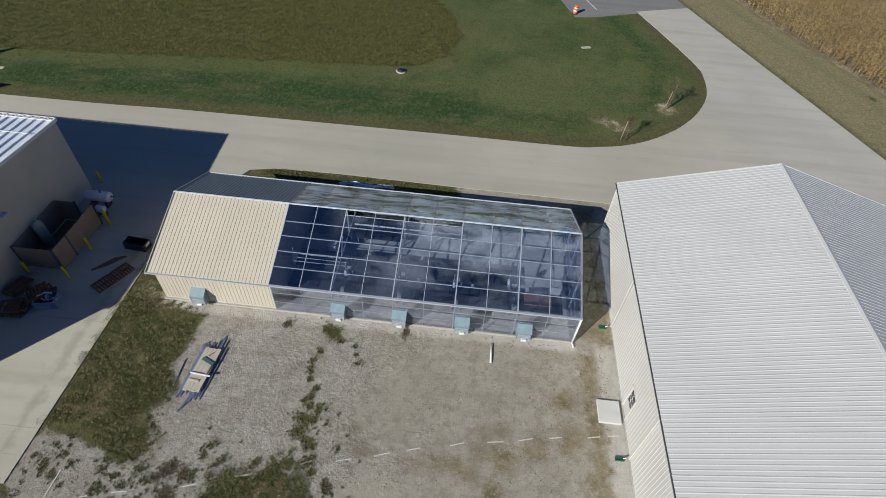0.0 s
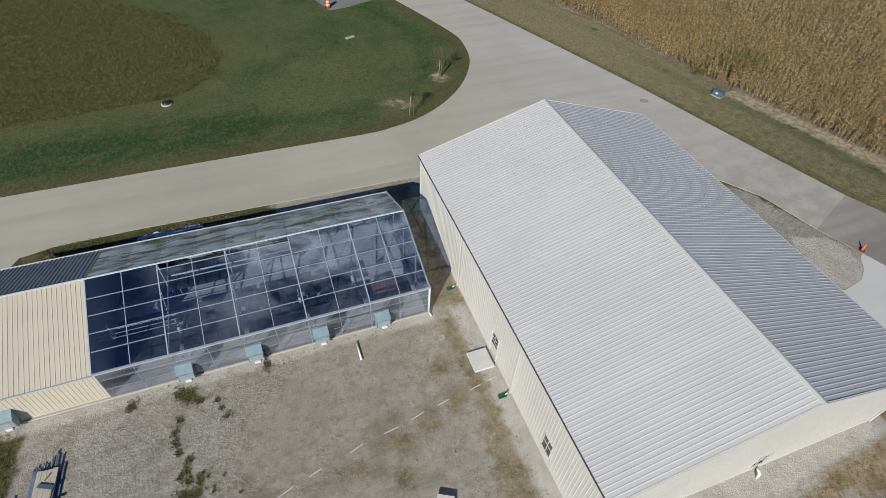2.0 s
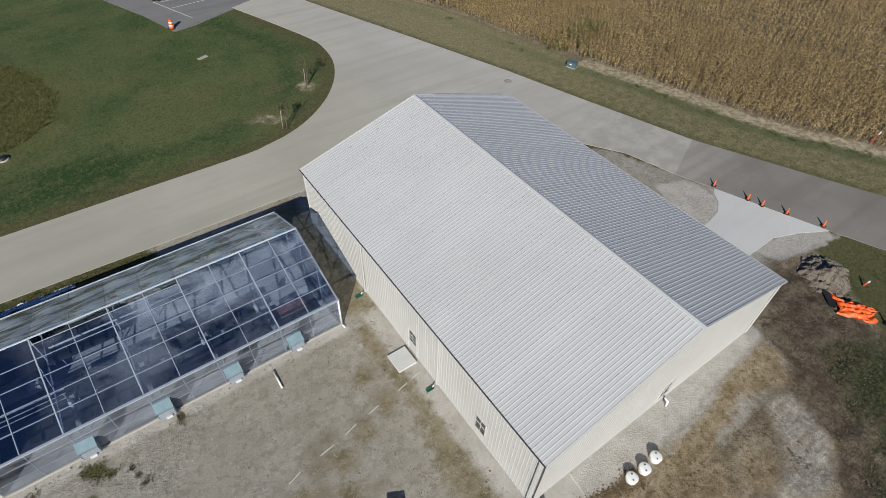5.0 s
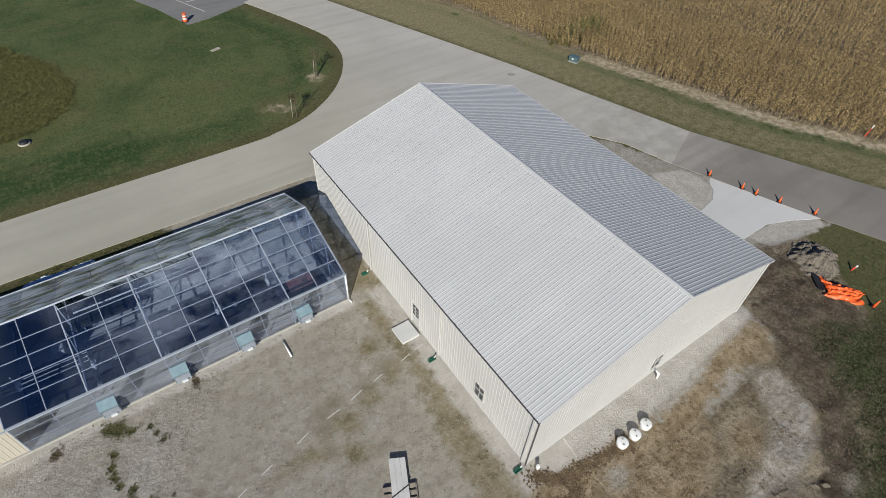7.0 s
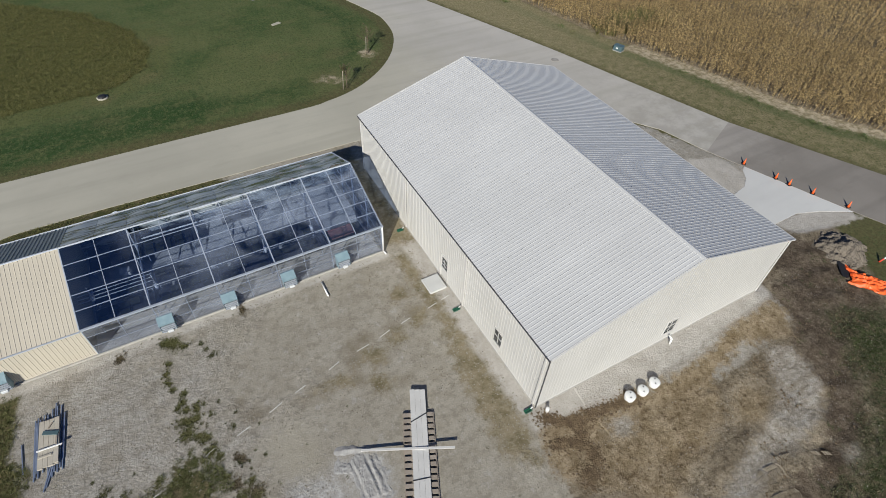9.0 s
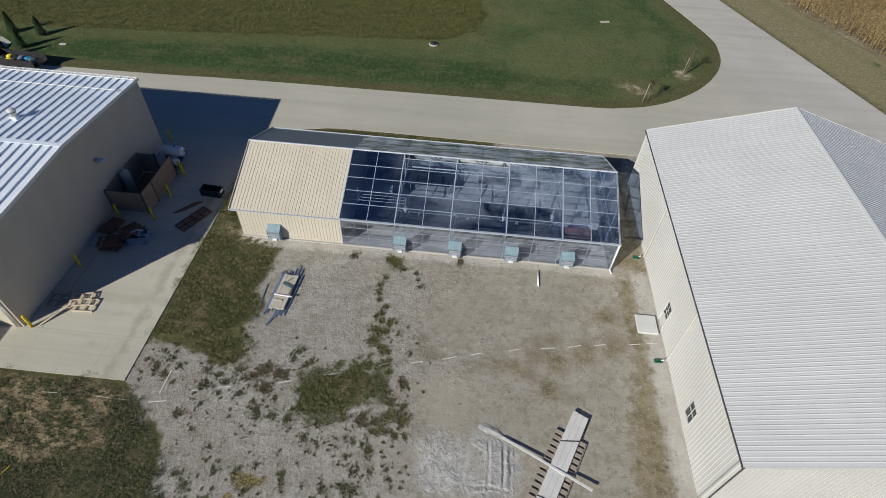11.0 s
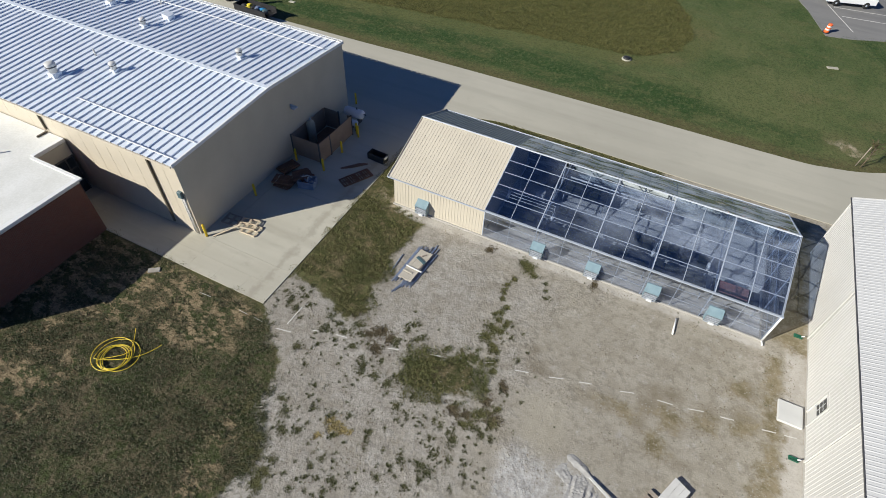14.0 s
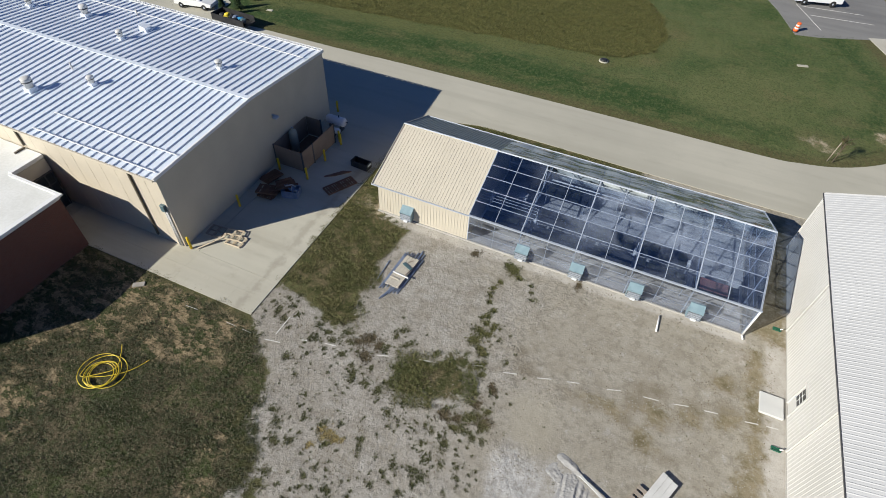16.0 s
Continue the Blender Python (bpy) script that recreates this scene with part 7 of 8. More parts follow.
def hose():
    cu = bpy.data.curves.new("hose", "CURVE")
    cu.dimensions, cu.bevel_depth, cu.bevel_resolution = "3D", 0.019, 2
    pts = [(-5.58, -16.36, 0.03), (-5.8, -17.1, 0.03), (-6.4, -17.86, 0.12), (-7.3, -18.4, 0.10), (-8.2, -18.75, 0.04)]
    for k in range(6 * 14):
        a = -k * math.tau / 14 + 3.6
        t = k / 14
        r = 0.93 + 0.20 * math.sin(t * 2.1 + 1.0) + 0.07 * math.sin(t * 5)
        pts.append((-7.25 + 0.22 * math.sin(t * 1.7) + r * math.cos(a), -18.1 + 0.16 * math.sin(t * 2.3) + r * 0.95 * math.sin(a), 0.03 + 0.022 * t))
    pts += [(-6.6, -17.75, 0.15), (-6.85, -17.2, 0.08), (-7.35, -16.6, 0.03), (-7.72, -16.21, 0.03)]
    sp = cu.splines.new("NURBS")
    sp.points.add(len(pts) - 1)
    for p, c in zip(sp.points, pts):
        p.co = (*c, 1)
    sp.use_endpoint_u, sp.order_u = True, 4
    cu.materials.append(HOSE)
    tagged(new("hose", cu), "coiled yellow hose lying in the grass", "hose")


hose()
pp = bmesh.new()
tube(pp, (20.2, -0.72, 0.05), (20.18, -2.02, 0.05), 0.055)
tagged(part("pipe", pp, WHITE_PLASTIC), "white plastic pipe lying before the greenhouse", "pipe")
pp = bmesh.new()
tube(pp, (37.35, -15.0, 0.55), (37.35, -15.25, 0.45), 0.06)
tube(pp, (37.35, -15.25, 0.47), (37.35, -15.28, -0.05), 0.06)
tagged(part("vent_pipe", pp, WHITE_PLASTIC), "white plastic vent pipe at a metal wall", "pipe")
pp = bmesh.new()
lathe(pp, [(0.11, 0.0), (0.11, 0.3), (0.08, 0.33)], 12)
q_ob = part("cleanout", pp, WHITE_PLASTIC)
q_ob.matrix_basis = pose(27.9, -15.25, -0.02)
tagged(q_ob, "white plastic cleanout cap by the wall corner", "cleanout")
cv = part("cover_slab", boxes((-0.36, -0.17, -0.05, 0.36, 0.17, 0.06), bevel=0.015), STONE)
cv.matrix_basis = pose(-10.15, -12.55, 0, 0, 0, 35)
tagged(cv, "pale concrete block on the rough grass", "concrete block")


# ---- hall surroundings ----
def pallet(m, mat, group="wooden pallets", label="wooden pallet lying on the concrete apron", open_side=False):
    p = thing("pallet", m, label, "pallet", group)
    for y in (0.0, 0.45, 0.9):
        part("runner", boxes((0, y, 0.02, 1.2, y + 0.05, 0.11)), mat, p)
    for k in range(0, 7, 3 if open_side else 1):
        part("slat", boxes((k * 0.183, 0, 0.112, k * 0.183 + 0.10, 0.95, 0.13)), mat, p)
    for k in range(3):
        part("slat", boxes((k * 0.55, 0, 0.0, k * 0.55 + 0.10, 0.95, 0.018)), mat, p)
    return p


pallet(pose(-7.75, -7.45, 0.026, 0, 0, 3), WOOD, open_side=True, label="pale open wooden pallet lying in the sun")
pallet(pose(-8.05, -7.25, 0.16, 0, 2, 14), WOOD, open_side=True, label="pale wooden pallet on top of another")
pallet(pose(-9.45, -7.3, 0.026, 0, 0, 5), GREY_WOOD, open_side=True, label="weathered wooden pallet at the hall wall")
tagged(part("plank", bar((-9.0, -8.6, 0.05), (-7.9, -7.1, 0.32), 0.12, 0.04), WOOD), "pale plank leaning on pallets", "plank")


def bollard(x, y, lean=0.0):
    b = thing("bollard", pose(x, y, 0.02, lean, 0, 0), "yellow steel bollard on the concrete apron", "bollard", "yellow bollards")
    bm = bmesh.new()
    lathe(bm, [(0.085, -0.05), (0.085, 1.02), (0.06, 1.07), (0.02, 1.085)], 12)
    part("post", bm, YELLOW, b)


for x, y in ((-9.38, -8.75), (-9.2, -4.0), (-9.15, 0.75), (-6.6, 0.72), (-6.62, 3.25), (-6.62, 5.65), (-6.95, 5.95), (-9.45, 9.75)):
    bollard(x, y)


OLD_CREAM = plain("dull_cream_paint", (0.30, 0.29, 0.23), (0.40, 0.38, 0.31), 2.0, 0.6)


def enclosure():
    e = thing("screen_fence", pose(0, 0, 0.02), "brown panel screen fence around a gas cylinder", "fence")
    for a, b in (((-9.75, 1.3), (-7.25, 1.3)), ((-7.25, 1.3), (-7.2, 2.65)), ((-7.2, 2.65), (-7.2, 5.65))):
        part("panel", bar((a[0], a[1], 0.95), (b[0], b[1], 0.95), 0.05, 1.7), BROWN_PANEL, e)
    for x, y in ((-9.75, 1.3), (-7.22, 1.28), (-7.2, 2.65), (-7.2, 5.67), (-8.4, 5.67)):
        part("post", boxes((x - 0.05, y - 0.05, 0, x + 0.05, y + 0.05, 1.85)), TRIM_DARK, e)
    part("panel", boxes((-9.75, 5.62, 0.1, -8.4, 5.67, 1.8)), BROWN_PANEL, e)
    # added dark sheet: the shade on the enclosed ground put into its colour
    part("shade_floor", boxes((-9.7, 1.36, 0.006, -7.26, 5.6, 0.03)), SHADE_BROWN, e, "dark brown sheet added for the shade inside the fence")
    part("panel", boxes((-9.79, 1.36, 0.1, -9.75, 5.6, 1.8)), BROWN_PANEL, e)
    c = thing("gas_cylinder", pose(-9.4, 3.3, 0.02), "tall pale gas cylinder with a valve", "gas cylinder")
    bm = bmesh.new()
    lathe(bm, [(0.30, 0.0), (0.34, 0.08), (0.34, 1.75), (0.28, 1.95), (0.12, 2.08), (0.08, 2.1)], 18)
    part("tank", bm, OLD_CREAM, c)
    bm = bmesh.new()
    tube(bm, (0, 0, 2.09), (0, 0, 2.3), 0.04)
    tube(bm, (0, 0, 2.25), (0.15, 0, 2.25), 0.03)
    part("valve", bm, ALU, c)
    t = thing("tank", pose(-8.1, 7.45, 0.02), "white horizontal tank on steel saddles", "tank")
    bm = bmesh.new()
    lathe(bm, [(0.1, -0.92), (0.30, -0.86), (0.38, -0.74), (0.38, 0.74), (0.30, 0.86), (0.1, 0.92)], 20, pose(0, 0, 0.85, 0, 90, 0))
    part("vessel", bm, TANK_WHITE, t)
    for x in (-0.5, 0.5):
        part("saddle", boxes((x - 0.04, -0.3, 0, x + 0.04, 0.3, 0.52)), TRIM_DARK, t)
    bm = bmesh.new()
    tube(bm, (0.95, 0.0, 0.95), (1.15, 0.0, 0.95), 0.05)
    tube(bm, (0.3, 0.0, 1.2), (0.3, 0.0, 1.4), 0.05)
    part("fittings", bm, TRIM_DARK, t)
    s = thing("compressor", pose(-7.5, 6.45, 0.02), "small white round motor unit on a frame", "compressor")
    bm = bmesh.new()
    lathe(bm, [(0.05, -0.3), (0.24, -0.26), (0.26, 0.0), (0.24, 0.26), (0.05, 0.3)], 16, pose(0, 0, 0.6, 0, 90, 0))
    part("housing", bm, TANK_WHITE, s)
    part("frame", boxes((-0.25, -0.2, 0, -0.2, 0.2, 0.4), (0.2, -0.2, 0, 0.25, 0.2, 0.4)), TRIM_DARK, s)


enclosure()


def scrap():
    rng = np.random.default_rng(12)
    for i, (x, y, n, rz) in enumerate(((-8.6, -2.6, 4, 15), (-7.4, -1.7, 5, 40), (-8.7, -1.2, 3, 70))):
        for k in range(n):
            pallet(pose(x + rng.uniform(-0.2, 0.2), y + rng.uniform(-0.2, 0.2), 0.026 + 0.135 * k, rng.uniform(-2, 2) * 0, 0, rz + rng.uniform(-14, 14)), DARK_WOOD, "stacked pallets", "dark wooden pallet in an untidy stack")
    b = thing("crate", pose(-6.6, -1.3, 0.02, 0, 0, 15), "grey open crate filled with scrap", "crate")
    part("bin", boxes((-0.6, -0.45, 0, 0.6, 0.45, 0.06), (-0.6, -0.45, 0.06, 0.6, -0.4, 0.6), (-0.6, 0.4, 0.06, 0.6, 0.45, 0.6), (-0.6, -0.4, 0.06, -0.55, 0.4, 0.6), (0.55, -0.4, 0.06, 0.6, 0.4, 0.6)), STEEL_BLUE, b)
    for k in range(9):
        part("scrap", bar((rng.uniform(-0.5, 0.4), rng.uniform(-0.35, 0.3), 0.35 + 0.04 * k), (rng.uniform(-0.3, 0.75), rng.uniform(-0.3, 0.35), 0.5 + 0.04 * k), 0.08, 0.05), STEEL_BLUE if k % 2 else WHITE_BOARD, b)
    for i in range(5):
        tagged(part("plank", bar((-5.6 + 0.14 * i, 1.5 + 0.1 * i, 0.045), (-4.6 + 0.14 * i, 2.75 + 0.05 * i, 0.045 + 0.01 * i), 0.13, 0.045), DARK_WOOD), "dark stained plank lying on concrete", "plank", "loose planks")
    pallet(pose(-4.1, -0.2, 0.026, 0, 0, 62), DARK_WOOD, "stacked pallets", "dark long pallet at the apron edge")
    pallet(pose(-3.5, 0.9, 0.026, 0, 0, 62), DARK_WOOD, "stacked pallets", "dark long pallet at the apron edge")
    d = thing("bin", pose(-3.7, 3.9, 0.02, 0, 0, -4), "black plastic bin tipped on the concrete", "bin")
    part("tub", boxes((-0.75, -0.35, 0, 0.75, 0.35, 0.05), (-0.75, -0.35, 0.05, 0.75, -0.3, 0.55), (-0.75, 0.3, 0.05, 0.75, 0.35, 0.55), (-0.75, -0.3, 0.05, -0.7, 0.3, 0.55), (0.7, -0.3, 0.05, 0.75, 0.3, 0.55)), BLACK, d)
    part("rim", boxes((0.75, -0.2, 0.35, 0.80, 0.2, 0.5)), TRIM_WHITE, d)


scrap()


def wall_fixtures():
    l = thing("wall_lamp", pose(-9.82, 1.95, 4.0), "grey wall lamp on a cream wall", "lamp")
    part("bracket", boxes((0.0, -0.06, 0.0, 0.25, 0.06, 0.1)), ALU, l)
    part("housing", boxes((0.1, -0.22, -0.16, 0.5, 0.22, 0.0), bevel=0.04), ALU, l)
    b = thing("meter_box", pose(-10.15, -8.75, 2.9), "grey electric box with conduits on a cream wall", "meter box")
    part("cabinet", boxes((-0.16, -0.22, 0.3, 0.16, 0.0, 0.8), bevel=0.01), TEAL_BOX, b)
    for x in (-0.08, 0.04, 0.14):
        bm = bmesh.new()
        tube(bm, (x, -0.08, 0.3), (x, -0.08, -2.85), 0.035)
        part("conduit", bm, WHITE_BOARD, b)


wall_fixtures()


def roof_vents():
    run = (HY1 - HY0) / 2
    def zr(y):
        return HE + (y - HY0 if y < HY0 + run else HY1 - y) * (HR - HE) / run + 0.03
    for x, y, k in ((-23.9, -5.45, 1.0), (-20.7, -3.15, 0.7), (-14.5, 2.7, 0.7), (-24.3, 2.85, 0.7), (-30.0, 4.6, 0.95), (-35.4, 3.7, 0.75)):
        v = thing("roof_vent", pose(x, y, zr(y)), "pale metal roof vent with a round cap", "roof vent", "roof vents")
        part("curb", boxes((-0.32 * k, -0.32 * k, -0.05, 0.32 * k, 0.32 * k, 0.30 * k), bevel=0.01), GALV, v)
        bm = bmesh.new()
        lathe(bm, [(0.27 * k, 0.30 * k), (0.27 * k, 0.58 * k), (0.34 * k, 0.60 * k), (0.35 * k, 0.92 * k), (0.30 * k, 0.98 * k), (0.08 * k, 1.02 * k)], 14)
        part("cap", bm, WHITE_BOARD, v)
        bm = bmesh.new()
        lathe(bm, [(0.355 * k, 0.68 * k), (0.355 * k, 0.76 * k)], 14)
        part("band", bm, TRIM_DARK, v)
    h = thing("roof_hood", pose(-23.9, 5.0, zr(5.0)), "pale square hood on a metal roof", "roof vent")
    bm = bmesh.new()
    box(bm, -0.33, -0.33, -0.05, 0.33, 0.33, 0.5)
    for v in bm.verts:
        if v.co.z > 0.3 and v.co.x > 0:
            v.co.z -= 0.15
    part("hood", bm, GALV, h)
    for x, y in ((-23.6, -2.3), (-26.8, 6.9)):
        bm = bmesh.new()
        tube(bm, (0, 0, -0.05), (0, 0, 0.5), 0.06)
        p = part("vent_pipe", bm, WHITE_BOARD)
        p.matrix_basis = pose(x, y, zr(y))
        tagged(p, "thin pale vent pipe on a metal roof", "vent pipe", "roof vent pipes")


roof_vents()


# ---- vehicles and barrel ----
def wheel(parent, x, y, r, w):
    h = new("wheel")
    h.parent = parent
    h.matrix_basis = pose(x, y, r, 90, 0, 0)
    bm = bmesh.new()
    lathe(bm, [(r * 0.6, -w / 2), (r * 0.95, -w / 2), (r, -w / 2 + 0.03), (r, w / 2 - 0.03), (r * 0.95, w / 2), (r * 0.6, w / 2)], 20)
    part("tyre", bm, TYRE, h)
    bm = bmesh.new()
    lathe(bm, [(0.06, -w / 2 - 0.005), (r * 0.58, -w / 2 + 0.01), (r * 0.58, w / 2 - 0.01), (0.06, w / 2 + 0.005)], 16)
    part("rim", bm, ALU, h)


def body_shell(parent, name, outline, half, mat, taper=0.0):
    """A body from its side outline, drawn over the width; the upper part may be narrower."""
    bm = bmesh.new()
    top = max(z for _, z in outline)
    a = [bm.verts.new((x, -half + taper * (z / top) ** 3, z)) for x, z in outline]
    b = [bm.verts.new((x, half - taper * (z / top) ** 3, z)) for x, z in outline]
    bm.faces.new(a)
    bm.faces.new(b[::-1])
    for i in range(len(a)):
        j = (i + 1) % len(a)
        bm.faces.new((a[j], a[i], b[i], b[j]))
    bmesh.ops.recalc_face_normals(bm, faces=bm.faces)
    bmesh.ops.bevel(bm, geom=[e for e in bm.edges], offset=0.05, segments=2, affect="EDGES")
    return part(name, bm, mat, parent)


def pickup(m):
    t = thing("pickup_truck", m, "white pickup truck parked on the asphalt lot", "truck")
    body_shell(t, "body", [(-2.85, 0.45), (2.85, 0.45), (2.88, 0.75), (2.75, 1.05), (1.5, 1.15), (-0.85, 1.15), (-0.85, 1.12), (-2.85, 1.12)], 0.98, CAR_WHITE)
    body_shell(t, "cab", [(-0.95, 1.1), (1.45, 1.1), (0.75, 1.82), (-0.75, 1.84)], 0.88, CAR_WHITE, 0.10)
    part("bed", boxes((-2.7, -0.78, 1.06, -1.0, 0.78, 1.13)), BLACK, t, "dark truck bed liner")
    for s in (-1, 1):
        part("side_window", boxes((-0.65, s * 0.80 - 0.01 + 0.045 * s, 1.24, 0.85, s * 0.80 + 0.01 + 0.045 * s, 1.62)), DARK_PANE, t)
        part("headlight", boxes((2.76, s * 0.75 - 0.15, 0.78, 2.87, s * 0.75 + 0.15, 0.95)), WHITE_PLASTIC, t)
        for x in (-1.75, 1.8):
            wheel(t, x, s * 0.86, 0.39, 0.26)
    bm = bmesh.new()
    q = [bm.verts.new(p) for p in ((1.38, -0.78, 1.22), (1.38, 0.78, 1.22), (0.84, 0.70, 1.78), (0.84, -0.70, 1.78))]
    bm.faces.new(q)
    part("windscreen", bm, DARK_PANE, t)
    part("bumper", boxes((2.80, -0.9, 0.42, 2.98, 0.9, 0.62), bevel=0.03), ALU, t)


pickup(pose(31.4, 59.4, 0.012, 0, 0, 197))


def car(m):
    t = thing("car", m, "white car parked beyond the hall", "car")
    body_shell(t, "body", [(-2.25, 0.35), (2.25, 0.35), (2.3, 0.7), (1.2, 0.92), (-2.2, 0.95)], 0.9, CAR_WHITE)
    body_shell(t, "cabin", [(-1.9, 0.9), (1.1, 0.9), (0.4, 1.42), (-1.3, 1.45)], 0.8, CAR_WHITE, 0.14)
    for s in (-1, 1):
        part("side_window", boxes((-1.3, s * 0.755 - 0.01, 1.0, 0.55, s * 0.755 + 0.01, 1.27)), DARK_PANE, t)
        for x in (-1.4, 1.4):
            wheel(t, x, s * 0.8, 0.32, 0.22)


car(pose(-35.0, 21.0, 0.02, 0, 0, 12))


def cart():
    t = thing("trailer", pose(-28.2, 19.1, 0.02, 0, 0, -3), "dark flat trailer loaded with yellow and blue bundles", "trailer")
    part("bed", boxes((-2.2, -0.9, 0.5, 2.2, 0.9, 0.6), bevel=0.02), BLACK, t)
    part("rail", boxes((-2.2, -0.9, 0.6, 2.2, -0.84, 1.2), (-2.2, 0.84, 0.6, 2.2, 0.9, 1.2), (-2.2, -0.84, 0.6, -2.14, 0.84, 1.2)), BLACK, t)
    for x in (-0.6, 0.6):
        for s in (-1, 1):
            wheel(t, x, s * 1.02, 0.33, 0.2)
    rng = np.random.default_rng(4)
    for k in range(9):
        bm = bmesh.new()
        bmesh.ops.create_icosphere(bm, subdivisions=2, radius=0.34)
        for v in bm.verts:
            v.co *= 1 + 0.3 * noise.noise(v.co * 3 + Vector((k * 5, 0, 0)))
            v.co.z *= 0.5
            v.co += Vector((-1.5 + 0.4 * k, rng.uniform(-0.4, 0.4) * 0 + 0.35 * math.sin(k * 2.2), 0.85))
        part("sack", bm, (BLACK, HOSE, HOSE, BLACK, STEEL_BLUE, BLACK, CYAN, TEAL_BOX, BLACK)[k], t)


CYAN = plain("blue_sheet", (0.03, 0.20, 0.42), (0.05, 0.28, 0.52), 3.0, 0.5)
cart()


def barrel():
    b = thing("traffic_barrel", pose(28.9, 49.0, 0.0, 0, 4, 0), "orange and white traffic barrel on the lot corner", "traffic barrel")
    bands = [(0.30, 0.27, 0.05, 0.30, ORANGE), (0.27, 0.26, 0.30, 0.46, WHITE_PLASTIC), (0.26, 0.25, 0.46, 0.62, ORANGE), (0.25, 0.24, 0.62, 0.78, WHITE_PLASTIC), (0.24, 0.22, 0.78, 1.0, ORANGE)]
    bm = bmesh.new()
    lathe(bm, [(0.42, 0.0), (0.42, 0.05), (0.3, 0.052)], 16)
    part("base", bm, BLACK, b)
    for r0, r1, z0, z1, mat in bands:
        bm = bmesh.new()
        lathe(bm, [(r0, z0 + 0.003), (r1, z1)], 16)
        part("band", bm, mat, b)


barrel()
ln = thing("parking_lines", pose(0, 0, 0), "faded pale parking lines on asphalt", "marking", "", "structure")
for a, c in (((29.9, 57.6), (37.0, 58.4)), ((30.7, 55.0), (38.0, 55.8)), ((29.2, 58.0), (31.8, 50.8))):
    part("line", bar((a[0], a[1], 0.014), (c[0], c[1], 0.014), 0.11, 0.008), PAINT_MARK, ln)


# ---- inside the greenhouse ----
def benches():
    rng = np.random.default_rng(6)
    rows = [(7.3 + 3.55 * k, y, 3.3, d) for y, d in ((1.35, 1.35), (3.1, 1.5)) for k in range(4)] + [(7.3 + 3.3 * k, 6.1, 3.1, 2.3) for k in range(2)] + [(15.8, 6.9, 2.4, 1.2), (21.6, 1.4, 2.8, 1.5)]
    for x, y, w, d in rows:
        b = thing("bench", pose(x, y, 0.04), "dark growing bench on metal legs in a greenhouse", "bench", "growing benches")
        part("top", boxes((0, 0, 0.78, w, d, 0.84)), BENCH, b)
        for px in (0.1, w - 0.15):
            for py in (0.1, d - 0.15):
                part("leg", boxes((px, py, 0.0, px + 0.05, py + 0.05, 0.78)), ALU, b)
        for k in range(int(w / 0.62)):
            for q in range(2):
                if rng.random() < 0.72:
                    part("flat", boxes((0.08 + k * 0.62, 0.1 + q * d * 0.48, 0.842, 0.60 + k * 0.62, 0.1 + q * d * 0.48 + d * 0.36, 0.87 + rng.uniform(0, 0.12))), FLAT, b, "dark planting flat")
    t = thing("tray", pose(21.3, 0.7, 0.885), "dull red plastic tray on a bench", "tray")
    t.matrix_basis = pose(22.0, 1.75, 1.02)
    part("tray", boxes((0, 0, 0, 1.7, 0.9, 0.03), (0, 0, 0.03, 1.7, 0.04, 0.10), (0, 0.86, 0.03, 1.7, 0.9, 0.10)), PINK, t)
    bm = bmesh.new()
    tube(bm, (11.1, 4.45, 3.75), (18.2, 4.45, 3.75), 0.05)
    tagged(part("hanging_pipe", bm, WHITE_PLASTIC), "white pipe hung under the greenhouse ridge", "pipe")
    for x, y in ((7.6, 2.6), (11.0, 1.9), (17.6, 1.9), (20.9, 2.4)):
        f = thing("circulation_fan", pose(x, y, 2.1), "small white circulation fan hung from the frame", "fan", "circulation fans")
        bm = bmesh.new()
        lathe(bm, [(0.24, -0.08), (0.26, 0.0), (0.24, 0.08), (0.20, 0.08)], 14, pose(0, 0, 0, 0, 90, 0))
        part("shroud", bm, WHITE_PLASTIC, f)
        bm = bmesh.new()
        tube(bm, (0, 0, 0.2), (0, 0, 0.9), 0.02)
        part("rod", bm, WHITE_PLASTIC, f)
    for x, y, h in ((9.3, 5.0, 1.2), (24.0, 3.2, 1.6)):
        c = thing("cabinet", pose(x, y, 0.04), "white cabinet standing in the greenhouse", "cabinet")
        part("body", boxes((-0.3, -0.3, 0, 0.3, 0.3, h), bevel=0.02), WHITE_BOARD, c)
        part("door", boxes((-0.27, -0.33, 0.05, 0.27, -0.305, h - 0.05)), WHITE_BOARD, c)


BENCH = plain("bench_mesh", (0.045, 0.05, 0.06), (0.10, 0.105, 0.115), 1.0, 0.6)
FLAT = plain("planting_flat", (0.02, 0.025, 0.02), (0.06, 0.065, 0.05), 3.0, 0.7, rnd=0.4)
PINK = plain("dull_red_plastic", (0.26, 0.12, 0.11), (0.34, 0.17, 0.15), 1.0, 0.6)
benches()


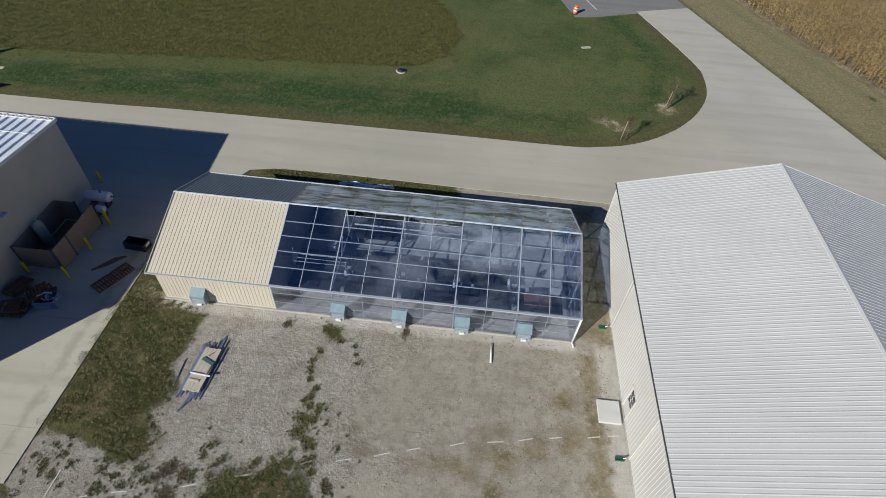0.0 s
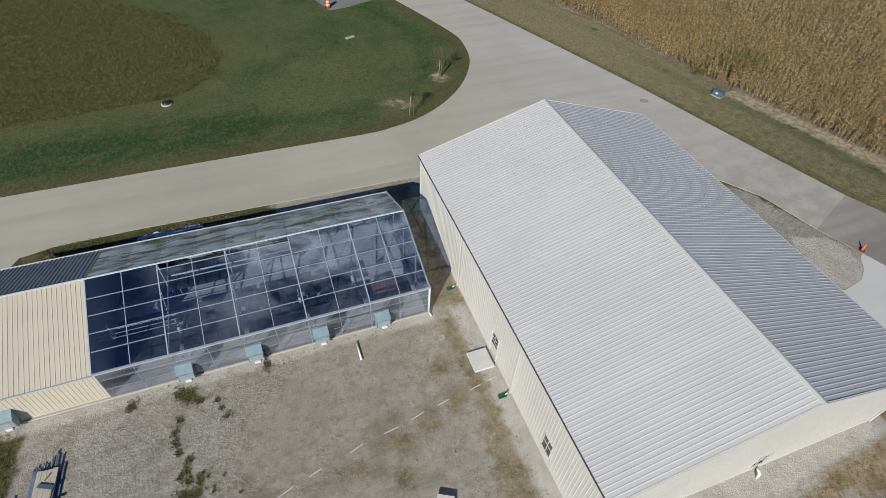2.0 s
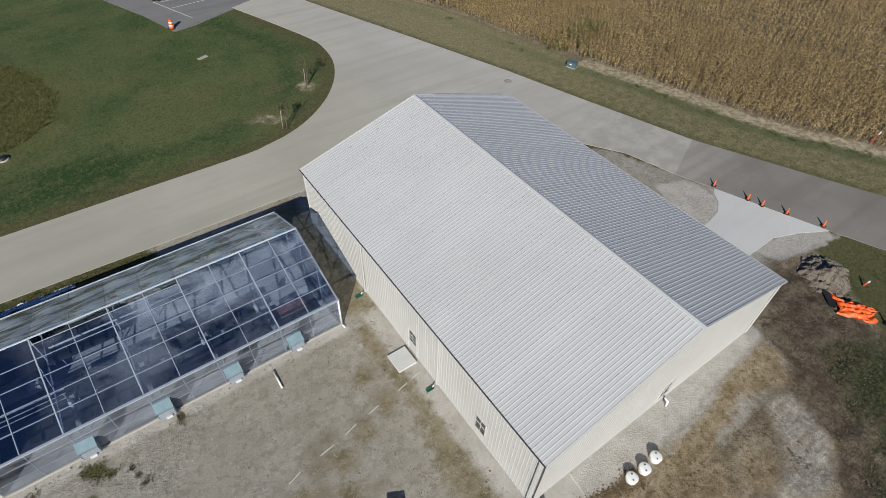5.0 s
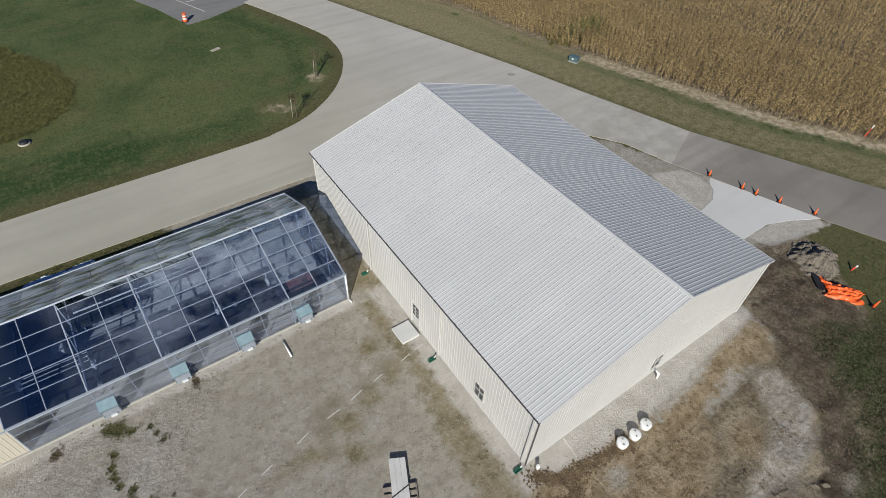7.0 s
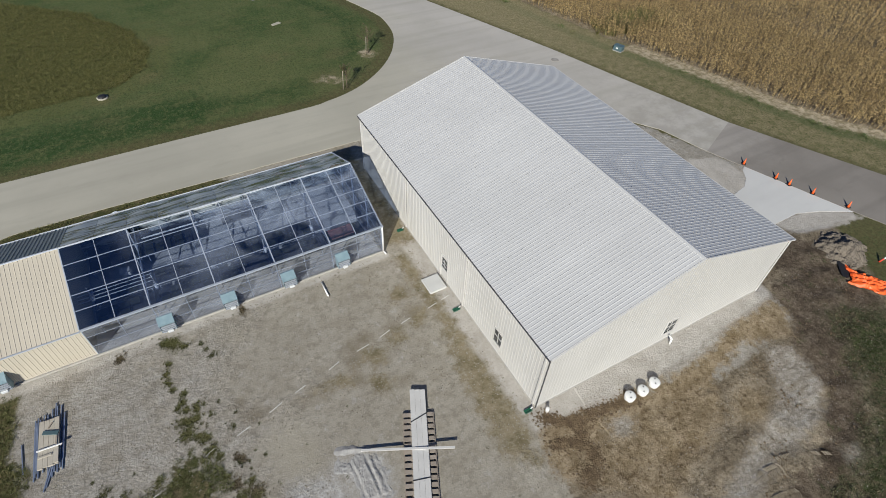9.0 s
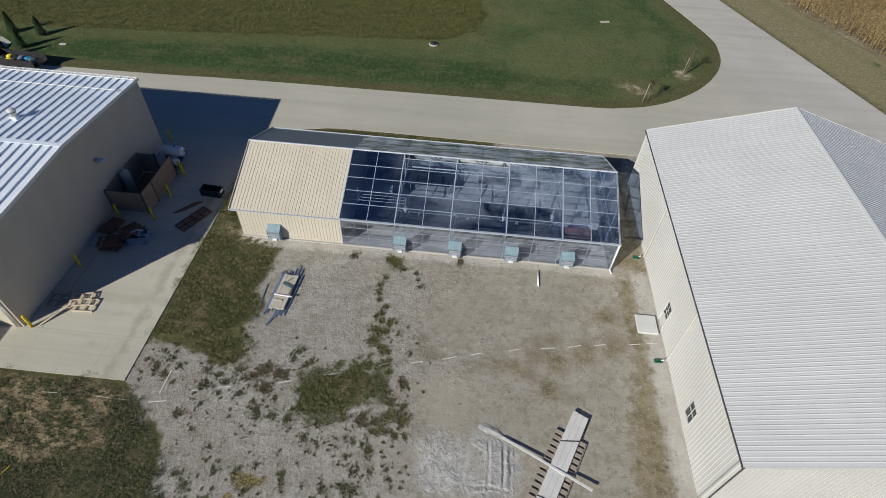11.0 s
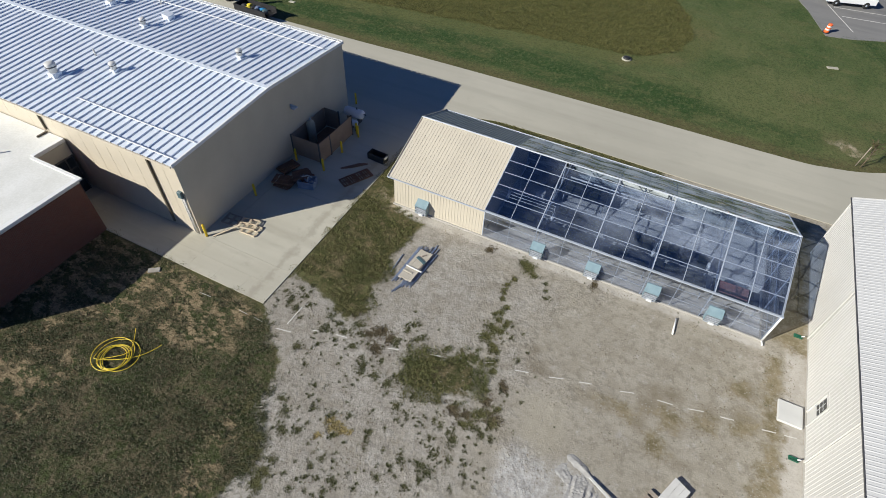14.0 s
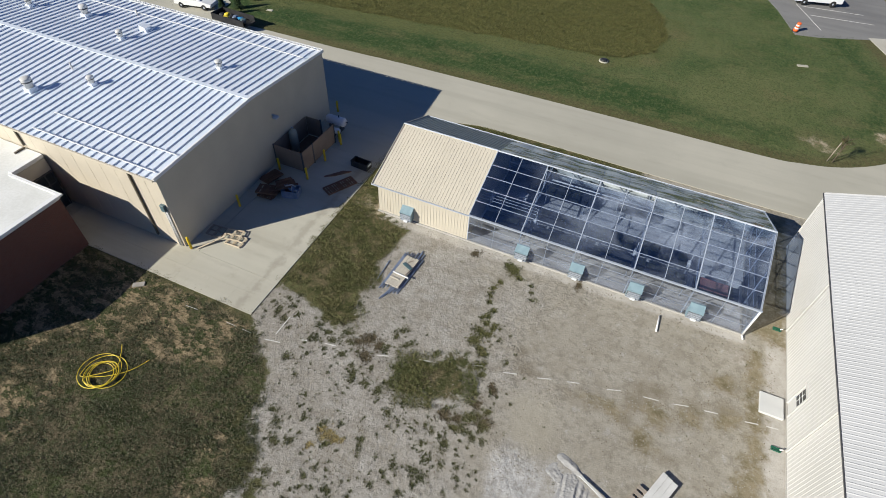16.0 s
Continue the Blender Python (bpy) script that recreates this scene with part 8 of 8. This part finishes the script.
def tyre_tracks():
    """Chevron lug prints pressed up in the loose soil."""
    rng = np.random.default_rng(12)
    v, f, k = [], [], 0
    for (x0, y0), (x1, y1), wide in (((37.0, -23.4), (39.9, -24.5), 0.26), ((34.4, -23.5), (36.9, -23.6), 0.26), ((34.0, -24.6), (36.6, -24.9), 0.26)):
        d = Vector((x1 - x0, y1 - y0))
        n, d = int(d.length / 0.10), d.normalized()
        s = Vector((-d.y, d.x))
        for i in range(n):
            if noise.noise((x0 + i * 0.21, y0, 3.0)) < -0.25:
                continue
            c = Vector((x0, y0)) + d * (i * 0.10 + rng.uniform(-0.02, 0.02)) + s * 0.12 * math.sin(i * 0.13)
            for g in (-1, 1):
                a, b = c + s * g * 0.03, c + s * g * wide - d * 0.10
                for p, h in ((a, 0.018), (b, 0.012)):
                    v += [(p.x - d.x * 0.025, p.y - d.y * 0.025, -0.03), (p.x, p.y, h * rng.uniform(0.5, 1.1)), (p.x + d.x * 0.03, p.y + d.y * 0.03, -0.03)]
                f += [(k, k + 3, k + 4, k + 1), (k + 1, k + 4, k + 5, k + 2)]
                k += 6
    me = bpy.data.meshes.new("tyre_tracks")
    me.from_pydata(v, [], f)
    me.materials.append(TRACK)
    tagged(new("tyre_tracks", me), "chevron tyre tracks pressed in dry soil", "tracks", "", "stuff")


TRACK = plain("track_soil", (0.13, 0.105, 0.072), (0.27, 0.235, 0.185), 0.6, 0.95, 0.0, 0.4, 25)
tyre_tracks()


def plastic_strip():
    """A long crumpled pale plastic sheet lying between the greenhouse and the road."""
    bm = bmesh.new()
    n, k = 90, 10
    g = []
    for i in range(n):
        row = []
        for j in range(k):
            u, v = i / (n - 1), j / (k - 1)
            x = 7.9 + 4.3 * u
            y = 12.55 + (v - 0.5) * (0.25 + 0.3 * math.sin(math.pi * u) + 0.22 * noise.noise((x * 2, 0.0, 3.0))) + 0.08 * math.sin(x * 2.3)
            z = 0.05 + 0.10 * abs(noise.noise((x * 2.6, y * 5.0, 1.0))) + 0.05 * noise.noise((x * 7, y * 9, 4.0))
            row.append(bm.verts.new((x, y, max(-0.015, z - 0.07 * (abs(v - 0.5) > 0.45)))))
        g.append(row)
    for i in range(n - 1):
        for j in range(k - 1):
            bm.faces.new((g[i][j], g[i + 1][j], g[i + 1][j + 1], g[i][j + 1]))
    ob = part("plastic_sheet", bm, PALE_SHEET)
    tagged(ob, "crumpled pale plastic sheet in the grass behind the greenhouse", "plastic sheet")


PALE_SHEET = plain("pale_plastic_sheet", (0.52, 0.58, 0.66), (0.66, 0.71, 0.77), 2.0, 0.35)
plastic_strip()
